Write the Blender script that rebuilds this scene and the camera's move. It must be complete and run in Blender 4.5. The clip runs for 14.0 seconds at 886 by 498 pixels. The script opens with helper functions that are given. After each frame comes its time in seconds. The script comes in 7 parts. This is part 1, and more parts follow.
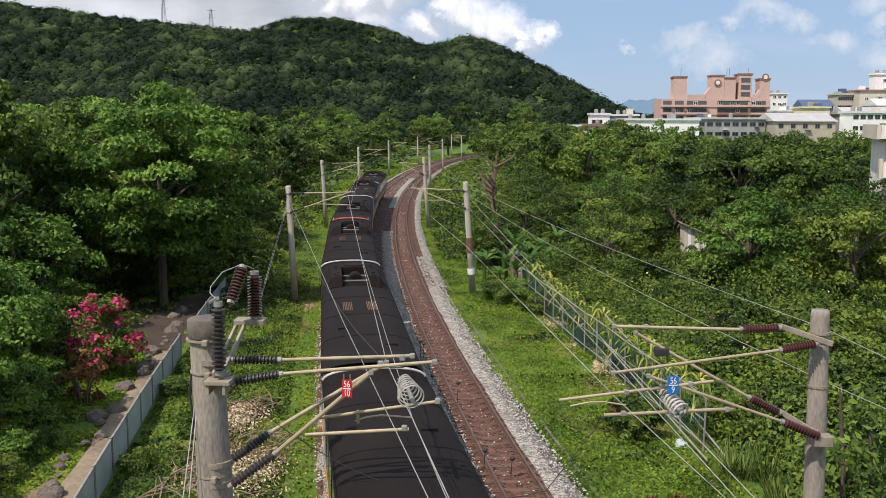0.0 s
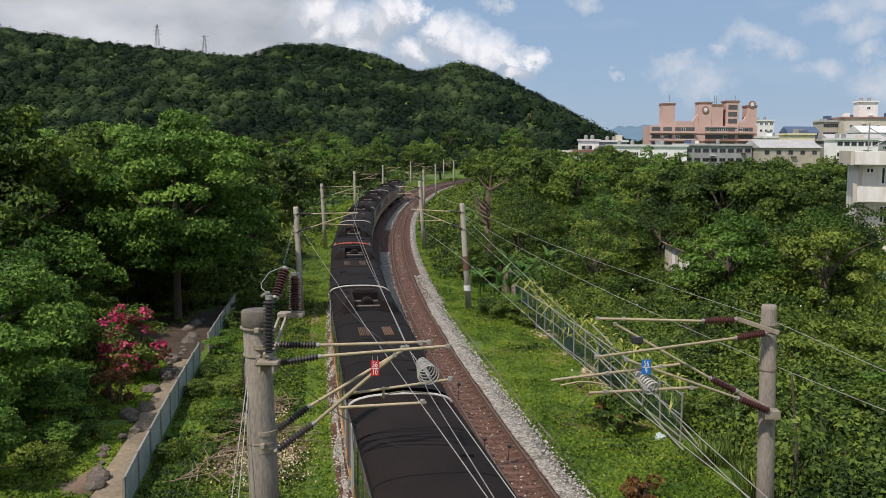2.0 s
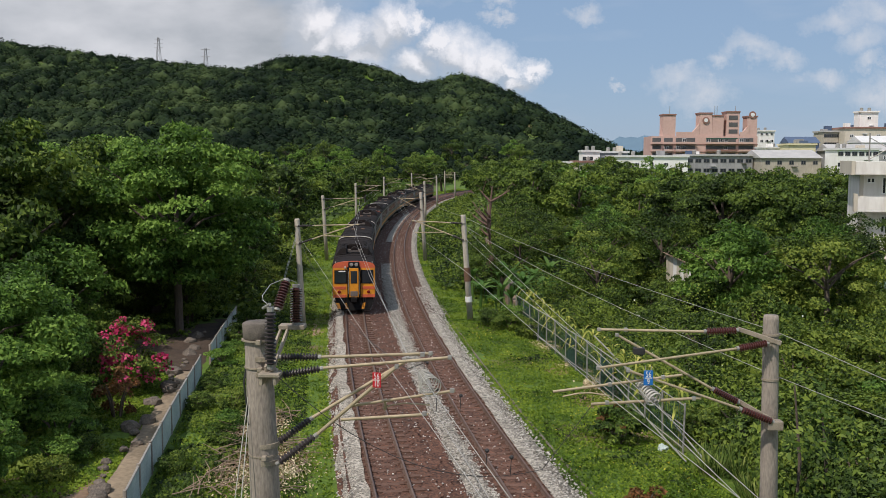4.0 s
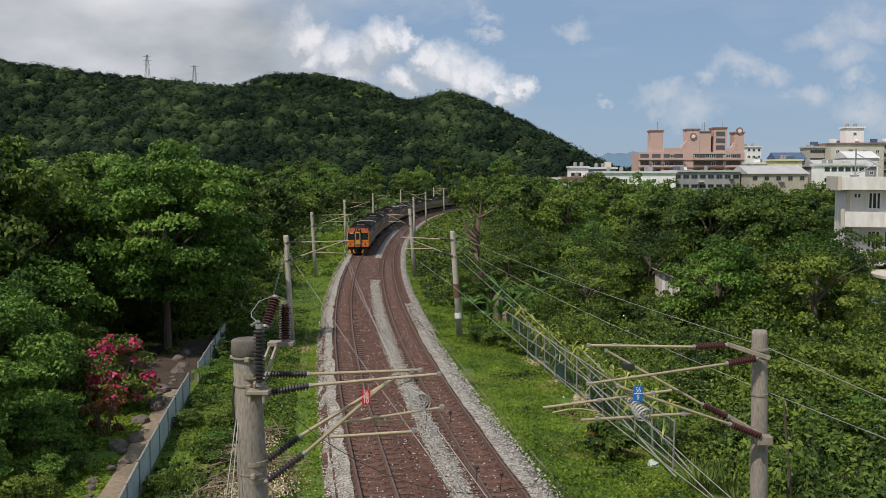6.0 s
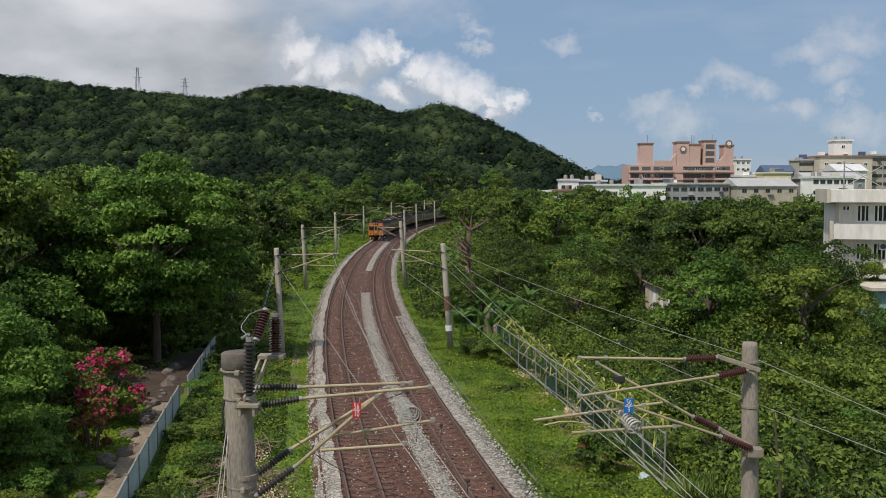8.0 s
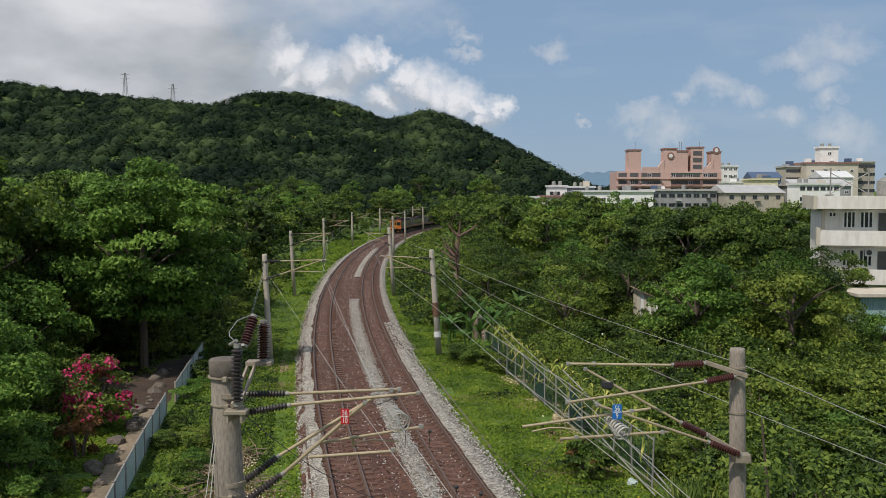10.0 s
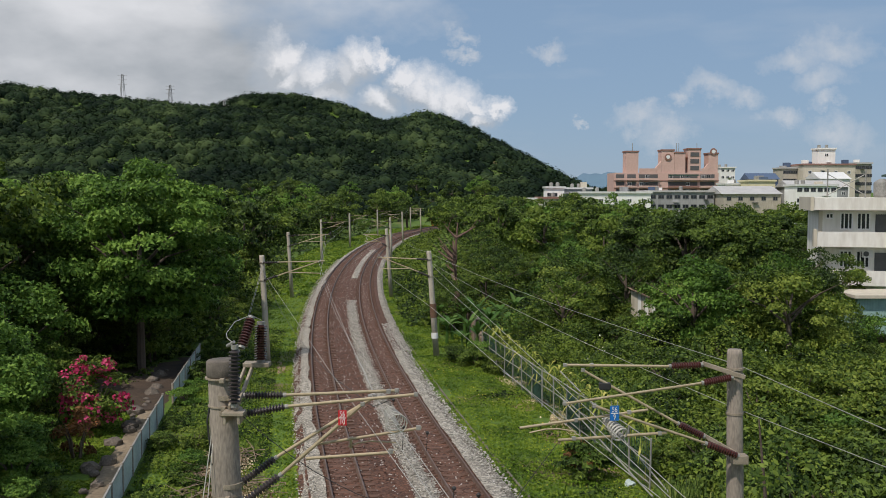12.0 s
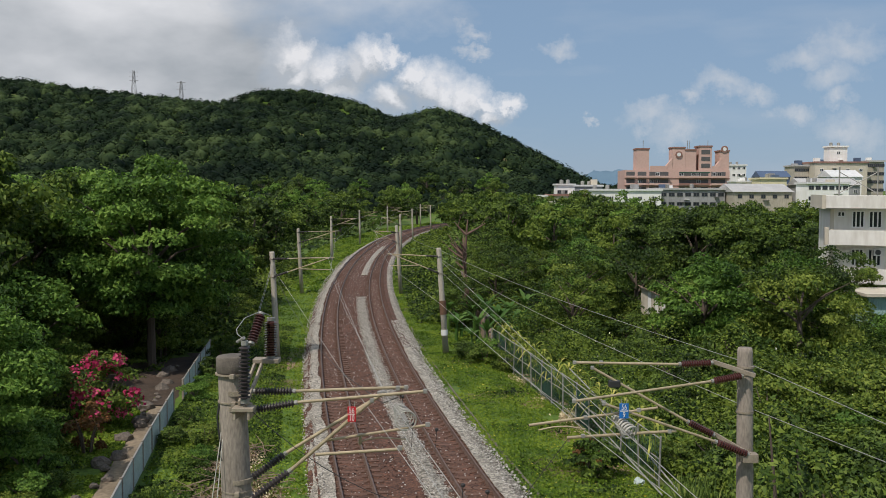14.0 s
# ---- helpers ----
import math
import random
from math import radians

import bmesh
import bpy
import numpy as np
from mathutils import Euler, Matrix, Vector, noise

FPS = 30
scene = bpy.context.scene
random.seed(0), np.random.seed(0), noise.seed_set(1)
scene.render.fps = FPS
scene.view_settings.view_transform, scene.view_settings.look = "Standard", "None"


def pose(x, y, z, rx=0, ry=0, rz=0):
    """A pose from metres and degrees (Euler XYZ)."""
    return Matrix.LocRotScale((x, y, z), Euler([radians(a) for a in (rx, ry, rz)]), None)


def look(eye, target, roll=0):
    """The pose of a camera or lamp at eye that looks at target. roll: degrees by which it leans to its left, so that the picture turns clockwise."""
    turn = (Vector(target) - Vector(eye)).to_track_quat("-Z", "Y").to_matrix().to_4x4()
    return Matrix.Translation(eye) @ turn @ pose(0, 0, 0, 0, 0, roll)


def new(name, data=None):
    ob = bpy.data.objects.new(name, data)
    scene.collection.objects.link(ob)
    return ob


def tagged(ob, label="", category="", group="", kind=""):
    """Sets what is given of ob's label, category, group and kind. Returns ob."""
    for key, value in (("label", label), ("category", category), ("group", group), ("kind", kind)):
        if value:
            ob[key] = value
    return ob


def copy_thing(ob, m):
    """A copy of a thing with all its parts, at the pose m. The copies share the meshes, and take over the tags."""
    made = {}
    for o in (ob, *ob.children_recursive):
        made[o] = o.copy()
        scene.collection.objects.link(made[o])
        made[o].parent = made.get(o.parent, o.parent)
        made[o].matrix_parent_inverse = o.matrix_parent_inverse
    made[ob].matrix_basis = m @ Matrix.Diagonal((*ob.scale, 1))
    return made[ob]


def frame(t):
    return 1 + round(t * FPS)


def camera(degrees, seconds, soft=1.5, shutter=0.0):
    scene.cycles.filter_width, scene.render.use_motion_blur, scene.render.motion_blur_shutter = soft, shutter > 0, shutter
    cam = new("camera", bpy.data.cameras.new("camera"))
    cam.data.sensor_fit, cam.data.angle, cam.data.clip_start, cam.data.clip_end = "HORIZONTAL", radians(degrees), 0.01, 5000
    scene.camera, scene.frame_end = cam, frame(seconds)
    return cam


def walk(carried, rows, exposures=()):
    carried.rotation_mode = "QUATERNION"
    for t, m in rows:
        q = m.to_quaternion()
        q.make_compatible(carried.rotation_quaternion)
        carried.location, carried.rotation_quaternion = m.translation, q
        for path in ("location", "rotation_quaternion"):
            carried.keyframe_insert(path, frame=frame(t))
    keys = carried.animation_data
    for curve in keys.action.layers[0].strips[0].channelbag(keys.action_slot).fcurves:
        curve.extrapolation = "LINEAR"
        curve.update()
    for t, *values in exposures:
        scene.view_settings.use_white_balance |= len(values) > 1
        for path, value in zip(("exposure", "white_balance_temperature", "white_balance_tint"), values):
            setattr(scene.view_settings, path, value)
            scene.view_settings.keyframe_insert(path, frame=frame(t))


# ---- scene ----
cam = camera(50.0, 14.0, soft=0.85)
# seconds, x, y, z, yaw, pitch, roll
PATH = [
    (0.0, 0.300, 3.585, 10.000, 2.630, -7.647, -0.154),
    (0.5, 0.200, 2.288, 10.000, 2.437, -7.083, -0.246),
    (1.0, 0.000, 0.000, 10.000, 1.747, -6.415, -0.349),
    (1.5, 0.000, 0.000, 10.000, 1.986, -6.215, -0.329),
    (2.0, 0.000, 0.000, 10.000, 2.076, -6.129, -0.305),
    (2.5, 0.000, 0.000, 10.000, 2.196, -6.018, -0.264),
    (3.0, 0.000, 0.000, 10.000, 2.265, -5.892, -0.167),
    (5.5, 0.000, 0.000, 10.000, 1.671, -4.652, 0.009),
    (6.0, 0.000, 0.000, 10.000, 1.468, -4.464, 0.025),
    (6.5, 0.000, 0.000, 10.000, 1.303, -4.257, 0.035),
    (7.0, 0.000, 0.000, 10.000, 1.171, -4.054, 0.034),
    (7.5, 0.000, 0.000, 10.000, 1.040, -3.857, 0.054),
    (8.0, 0.000, 0.000, 10.000, 0.907, -3.709, 0.028),
    (8.5, 0.000, 0.000, 10.000, 0.768, -3.561, -0.001),
    (11.0, 0.000, 0.000, 10.000, 0.000, -3.269, 0.000),
    (11.5, 0.000, 0.000, 10.000, 0.002, -3.238, 0.021),
    (12.0, 0.000, 0.000, 10.000, 0.065, -3.261, -0.040),
    (12.5, 0.000, 0.000, 10.000, 0.266, -3.302, -0.114),
    (13.0, 0.000, 0.000, 10.000, 0.452, -3.367, -0.156),
    (13.5, 0.000, 0.000, 10.000, 0.613, -3.427, -0.187),
    (14.0, 0.000, 0.000, 10.000, 0.668, -3.446, -0.202),
]
walk(cam, [(t, pose(x, y, z, 90 + pitch, roll, yaw)) for t, x, y, z, yaw, pitch, roll in PATH],
     exposures=[(0.0, 0.38, 6500, 17), (0.5, 0.24, 6500, 16), (1.0, 0.12, 6500, 16), (3.0, 0.1, 6500, 16), (5.5, -0.02, 6500, 15), (8.5, -0.09, 6500, 14), (14.0, -0.1, 6500, 13.5)])

# ---- world, sun ----
SUN_AZ, SUN_EL = 140.0, 56.0   # azimuth from +y towards -x (the sun stands to the left, a little behind the viewer)
SUN_DIR = Vector((-math.sin(radians(SUN_AZ)) * math.cos(radians(SUN_EL)),
                  math.cos(radians(SUN_AZ)) * math.cos(radians(SUN_EL)), math.sin(radians(SUN_EL))))
sun = new("sun", bpy.data.lights.new("sun", "SUN"))
sun.data.energy, sun.data.angle, sun.data.color = 3.6, radians(0.6), (1.0, 0.94, 0.83)
sun.matrix_basis = look(SUN_DIR * 200, (0, 0, 0))


def link(nt, a, b):
    nt.links.new(a, b)


def make_world():
    w = bpy.data.worlds.new("sky")
    scene.world = w
    w.use_nodes = True
    nt = w.node_tree
    nt.nodes.clear()
    N = nt.nodes.new
    out, bg = N("ShaderNodeOutputWorld"), N("ShaderNodeBackground")
    sky = N("ShaderNodeTexSky")
    sky.sky_type, sky.sun_disc = "NISHITA", False
    sky.sun_elevation, sky.sun_rotation = radians(SUN_EL), radians(-SUN_AZ)
    sky.air_density, sky.dust_density, sky.ozone_density = 1.0, 0.3, 3.0
    bg.inputs["Strength"].default_value = 0.1
    co, sep = N("ShaderNodeTexCoord"), N("ShaderNodeSeparateXYZ")
    link(nt, co.outputs["Generated"], sep.inputs[0])
    # humid air: an even blue veil over the clear sky
    veil = N("ShaderNodeMixRGB")
    veil.inputs[0].default_value = 0.8
    veil.inputs[2].default_value = (2.5, 3.8, 5.4, 1)
    link(nt, sky.outputs[0], veil.inputs[1])

    def math(op, a, b, c=None):
        n = N("ShaderNodeMath")
        n.operation = op
        for k, v in enumerate((a, b, c)):
            if v is None:
                continue
            if isinstance(v, (int, float)):
                n.inputs[k].default_value = v
            else:
                link(nt, v, n.inputs[k])
        return n.outputs[0]

    def noise_tex(scale, detail, rough, stretch, shift):
        mp = N("ShaderNodeMapping")
        mp.inputs["Scale"].default_value = (1.0, 1.0, stretch)
        mp.inputs["Location"].default_value = shift
        link(nt, co.outputs["Generated"], mp.inputs[0])
        n = N("ShaderNodeTexNoise")
        n.inputs["Scale"].default_value, n.inputs["Detail"].default_value, n.inputs["Roughness"].default_value = scale, detail, rough
        link(nt, mp.outputs[0], n.inputs[0])
        return n.outputs[0]

    def ramp(fac, p0, c0, p1, c1):
        r = N("ShaderNodeValToRGB")
        r.color_ramp.elements[0].position, r.color_ramp.elements[0].color = p0, (*c0, 1)
        r.color_ramp.elements[1].position, r.color_ramp.elements[1].color = p1, (*c1, 1)
        link(nt, fac, r.inputs[0])
        return r.outputs[0]

    # the half of the sky ahead: place on a plane before the viewer, its edge broken up by noise
    deep = math("MAXIMUM", sep.outputs[1], 0.2)
    u, v = math("DIVIDE", sep.outputs[0], deep), math("DIVIDE", sep.outputs[2], deep)
    ahead = ramp(sep.outputs[1], 0.25, (0, 0, 0), 0.6, (1, 1, 1))
    flat = N("ShaderNodeCombineXYZ")
    link(nt, u, flat.inputs[0])
    link(nt, v, flat.inputs[1])

    def vec(op, a, b):
        n = N("ShaderNodeVectorMath")
        n.operation = op
        for k, w in enumerate((a, b)):
            if isinstance(w, tuple):
                n.inputs[k].default_value = w
            else:
                link(nt, w, n.inputs[k])
        return n.outputs["Value"] if op == "DISTANCE" else n.outputs[0]

    def ragged(scale, detail, rough, amount):
        n = N("ShaderNodeTexNoise")
        n.inputs["Scale"].default_value, n.inputs["Detail"].default_value, n.inputs["Roughness"].default_value = scale, detail, rough
        link(nt, flat.outputs[0], n.inputs[0])
        return vec("ADD", flat.outputs[0], vec("MULTIPLY", vec("SUBTRACT", n.outputs["Color"], (0.5, 0.5, 0.5)), (amount, amount, 0.0)))

    def heads(place, spots, squash, swell, dx=0.0, dy=0.0):
        """Overlapping round cloud heads; 0 at their edge, 1 at a centre."""
        best, q = None, vec("MULTIPLY", place, (1.0, squash, 0.0))
        for a, b, r in spots:
            d = math("MULTIPLY_ADD", vec("DISTANCE", q, (a + dx, (b + dy) * squash, 0.0)), -1.0 / (r * swell), 1.0)
            best = d if best is None else math("MAXIMUM", best, d)
        return best

    def over(fac, below, above):
        n = N("ShaderNodeMixRGB")
        link(nt, fac, n.inputs[0])
        link(nt, below, n.inputs[1])
        if isinstance(above, tuple):
            n.inputs[2].default_value = (*above, 1)
        else:
            link(nt, above, n.inputs[2])
        return n.outputs[0]

    # thin wisps everywhere, and broken cloud over the half behind
    wisp = ramp(noise_tex(5.0, 8, 0.5, 4.5, (0.7, 0.1, 0.4)), 0.5, (0, 0, 0), 0.85, (0.45, 0.45, 0.45))
    sky_now = over(wisp, veil.outputs[0], (5.2, 5.9, 6.6))
    behind = math("MULTIPLY", ramp(noise_tex(3.0, 8, 0.55, 2.0, (0.31, 0.2, 0.13)), 0.48, (0, 0, 0), 0.6, (1, 1, 1)), math("SUBTRACT", 1.0, ahead))
    sky_now = over(behind, sky_now, (6.6, 7.0, 7.3))
    # soft fair-weather puffs on the +x side
    PUFFS = [(0.279, 0.109, 0.025), (0.308, 0.100, 0.020), (0.247, 0.099, 0.015), (0.203, 0.078, 0.024), (0.236, 0.064, 0.025), (0.367, 0.152, 0.027), (0.411, 0.158, 0.036), (0.391, 0.124, 0.030), (0.352, 0.078, 0.019), (0.398, 0.097, 0.017), (0.018, 0.165, 0.015), (0.018, 0.145, 0.011), (0.142, 0.079, 0.007), (0.416, 0.064, 0.030), (0.106, 0.153, 0.018)]
    puff = ramp(heads(ragged(13.0, 10, 0.68, 0.11), PUFFS, 1.9, 1.6), 0.1, (0, 0, 0), 0.95, (0.62, 0.62, 0.62))
    sky_now = over(math("MULTIPLY", puff, ahead), sky_now, (6.3, 6.7, 7.0))
    # grey sheet over the -x side, mottled light and dark
    edge = noise_tex(7.0, 7, 0.55, 1.6, (0.3, 0.5, 0.1))
    sheet = ramp(math("MULTIPLY_ADD", edge, 0.42, math("MULTIPLY_ADD", u, -1.0, -0.27)), 0.0, (0, 0, 0), 0.17, (1, 1, 1))
    tone = ramp(math("MULTIPLY_ADD", v, 0.9, noise_tex(6.0, 6, 0.5, 2.2, (0.31, 0.2, 0.05))), 0.42, (3.55, 4.0, 4.35), 0.80, (7.4, 7.7, 7.9))
    sky_now = over(math("MULTIPLY", sheet, ahead), sky_now, tone)
    # cumulus heads along the ridge: bright tops, grey flanks
    HEAPS = [(-0.170, 0.139, 0.023), (-0.161, 0.148, 0.014), (-0.135, 0.126, 0.025), (-0.105, 0.127, 0.024), (-0.090, 0.139, 0.023), (-0.076, 0.145, 0.015), (-0.059, 0.144, 0.010), (-0.046, 0.117, 0.017), (-0.029, 0.106, 0.024), (-0.011, 0.101, 0.025), (0.011, 0.096, 0.023), (0.030, 0.092, 0.015), (0.051, 0.089, 0.012), (0.036, 0.076, 0.013), (-0.117, 0.107, 0.025), (-0.070, 0.095, 0.025), (-0.159, 0.118, 0.029)]
    torn = ragged(17.0, 11, 0.66, 0.075)
    body = heads(torn, HEAPS, 1.1, 1.5)
    top = math("SUBTRACT", body, heads(torn, HEAPS, 1.1, 1.5, -0.009, -0.016))
    light = ramp(math("MULTIPLY_ADD", top, 0.8, math("MULTIPLY_ADD", noise_tex(26.0, 7, 0.6, 1.3, (0.1, 0.4, 0.2)), 0.5, -0.16)), 0.0, (4.7, 5.15, 5.5), 0.5, (8.7, 8.85, 8.9))
    heap = ramp(body, 0.03, (0, 0, 0), 0.75, (0.88, 0.88, 0.88))
    sky_now = over(math("MULTIPLY", heap, ahead), sky_now, light)
    link(nt, sky_now, bg.inputs[0])
    link(nt, bg.outputs[0], out.inputs[0])


make_world()


# ---- materials ----
def mat(name, c1, c2=None, scale=3.0, rough=0.8, metal=0.0, bump=0.0, fine=None, spec=0.5, streak=1.0):
    m = bpy.data.materials.new(name)
    m.use_nodes = True
    nt = m.node_tree
    N, b = nt.nodes.new, nt.nodes["Principled BSDF"]
    b.inputs["Roughness"].default_value, b.inputs["Metallic"].default_value = rough, metal
    b.inputs["Specular IOR Level"].default_value = spec
    c2 = c2 or tuple(c * 0.7 for c in c1)
    co = N("ShaderNodeTexCoord")
    mp = N("ShaderNodeMapping")
    mp.inputs["Scale"].default_value = (1, 1, streak)
    link(nt, co.outputs["Object"], mp.inputs[0])
    big, small = N("ShaderNodeTexNoise"), N("ShaderNodeTexNoise")
    big.inputs["Scale"].default_value, big.inputs["Detail"].default_value = scale, 5
    small.inputs["Scale"].default_value, small.inputs["Detail"].default_value = fine or scale * 11, 4
    for n in (big, small):
        link(nt, mp.outputs[0], n.inputs[0])
    av = N("ShaderNodeMath")
    av.operation = "MULTIPLY_ADD"
    av.inputs[1].default_value = 0.6
    link(nt, small.outputs[0], av.inputs[0])
    half = N("ShaderNodeMath")
    half.operation, half.inputs[1].default_value = "MULTIPLY", 0.6
    link(nt, big.outputs[0], half.inputs[0])
    link(nt, half.outputs[0], av.inputs[2])
    oi = N("ShaderNodeObjectInfo")
    rnd = N("ShaderNodeMath")
    rnd.operation, rnd.inputs[1].default_value = "MULTIPLY_ADD", 0.12
    link(nt, oi.outputs["Random"], rnd.inputs[0])
    link(nt, av.outputs[0], rnd.inputs[2])
    ramp = N("ShaderNodeValToRGB")
    ramp.color_ramp.elements[0].position, ramp.color_ramp.elements[0].color = 0.42, (*c2, 1)
    ramp.color_ramp.elements[1].position, ramp.color_ramp.elements[1].color = 0.85, (*c1, 1)
    link(nt, rnd.outputs[0], ramp.inputs[0])
    link(nt, ramp.outputs[0], b.inputs["Base Color"])
    if bump:
        bp = N("ShaderNodeBump")
        bp.inputs["Strength"].default_value, bp.inputs["Distance"].default_value = bump, 0.03
        link(nt, small.outputs[0], bp.inputs["Height"])
        link(nt, bp.outputs[0], b.inputs["Normal"])
    return m


def leaf_mat(name, c1, c2, c3, trans=0.35, scale=0.25, single=0.5, gloss=0.2):
    """Leaves: colour varies leaf by leaf, clump by clump and plant by plant."""
    m = bpy.data.materials.new(name)
    m.use_nodes = True
    nt = m.node_tree
    N, b = nt.nodes.new, nt.nodes["Principled BSDF"]
    b.inputs["Roughness"].default_value = 0.6
    b.inputs["Specular IOR Level"].default_value = gloss
    g, oi, co, nz = N("ShaderNodeNewGeometry"), N("ShaderNodeObjectInfo"), N("ShaderNodeTexCoord"), N("ShaderNodeTexNoise")
    nz.inputs["Scale"].default_value, nz.inputs["Detail"].default_value = scale, 3
    link(nt, co.outputs["Object"], nz.inputs[0])
    a = N("ShaderNodeMath")
    a.operation, a.inputs[1].default_value = "MULTIPLY_ADD", single
    link(nt, g.outputs["Random Per Island"], a.inputs[0])
    patch = N("ShaderNodeMath")
    patch.operation, patch.inputs[1].default_value, patch.inputs[2].default_value = "MULTIPLY_ADD", 1.7, -0.4
    link(nt, nz.outputs[0], patch.inputs[0])
    link(nt, patch.outputs[0], a.inputs[2])
    a2 = N("ShaderNodeMath")
    a2.operation, a2.inputs[1].default_value = "MULTIPLY_ADD", 0.22
    link(nt, oi.outputs["Random"], a2.inputs[0])
    link(nt, a.outputs[0], a2.inputs[2])
    ramp = N("ShaderNodeValToRGB")
    e = ramp.color_ramp.elements
    e[0].position, e[0].color = 0.45, (*c1, 1)
    e[1].position, e[1].color = 1.0, (*c3, 1)
    mid = e.new(0.75)
    mid.color = (*c2, 1)
    link(nt, a2.outputs[0], ramp.inputs[0])
    link(nt, ramp.outputs[0], b.inputs["Base Color"])
    tr, mx = N("ShaderNodeBsdfTranslucent"), N("ShaderNodeMixShader")
    link(nt, ramp.outputs[0], tr.inputs[0])
    mx.inputs[0].default_value = trans
    link(nt, b.outputs[0], mx.inputs[1])
    link(nt, tr.outputs[0], mx.inputs[2])
    link(nt, mx.outputs[0], nt.nodes["Material Output"].inputs[0])
    return m


def glass_mat(name, c):
    m = bpy.data.materials.new(name)
    m.use_nodes = True
    b = m.node_tree.nodes["Principled BSDF"]
    b.inputs["Base Color"].default_value = (*c, 1)
    b.inputs["Roughness"].default_value = 0.08
    return m


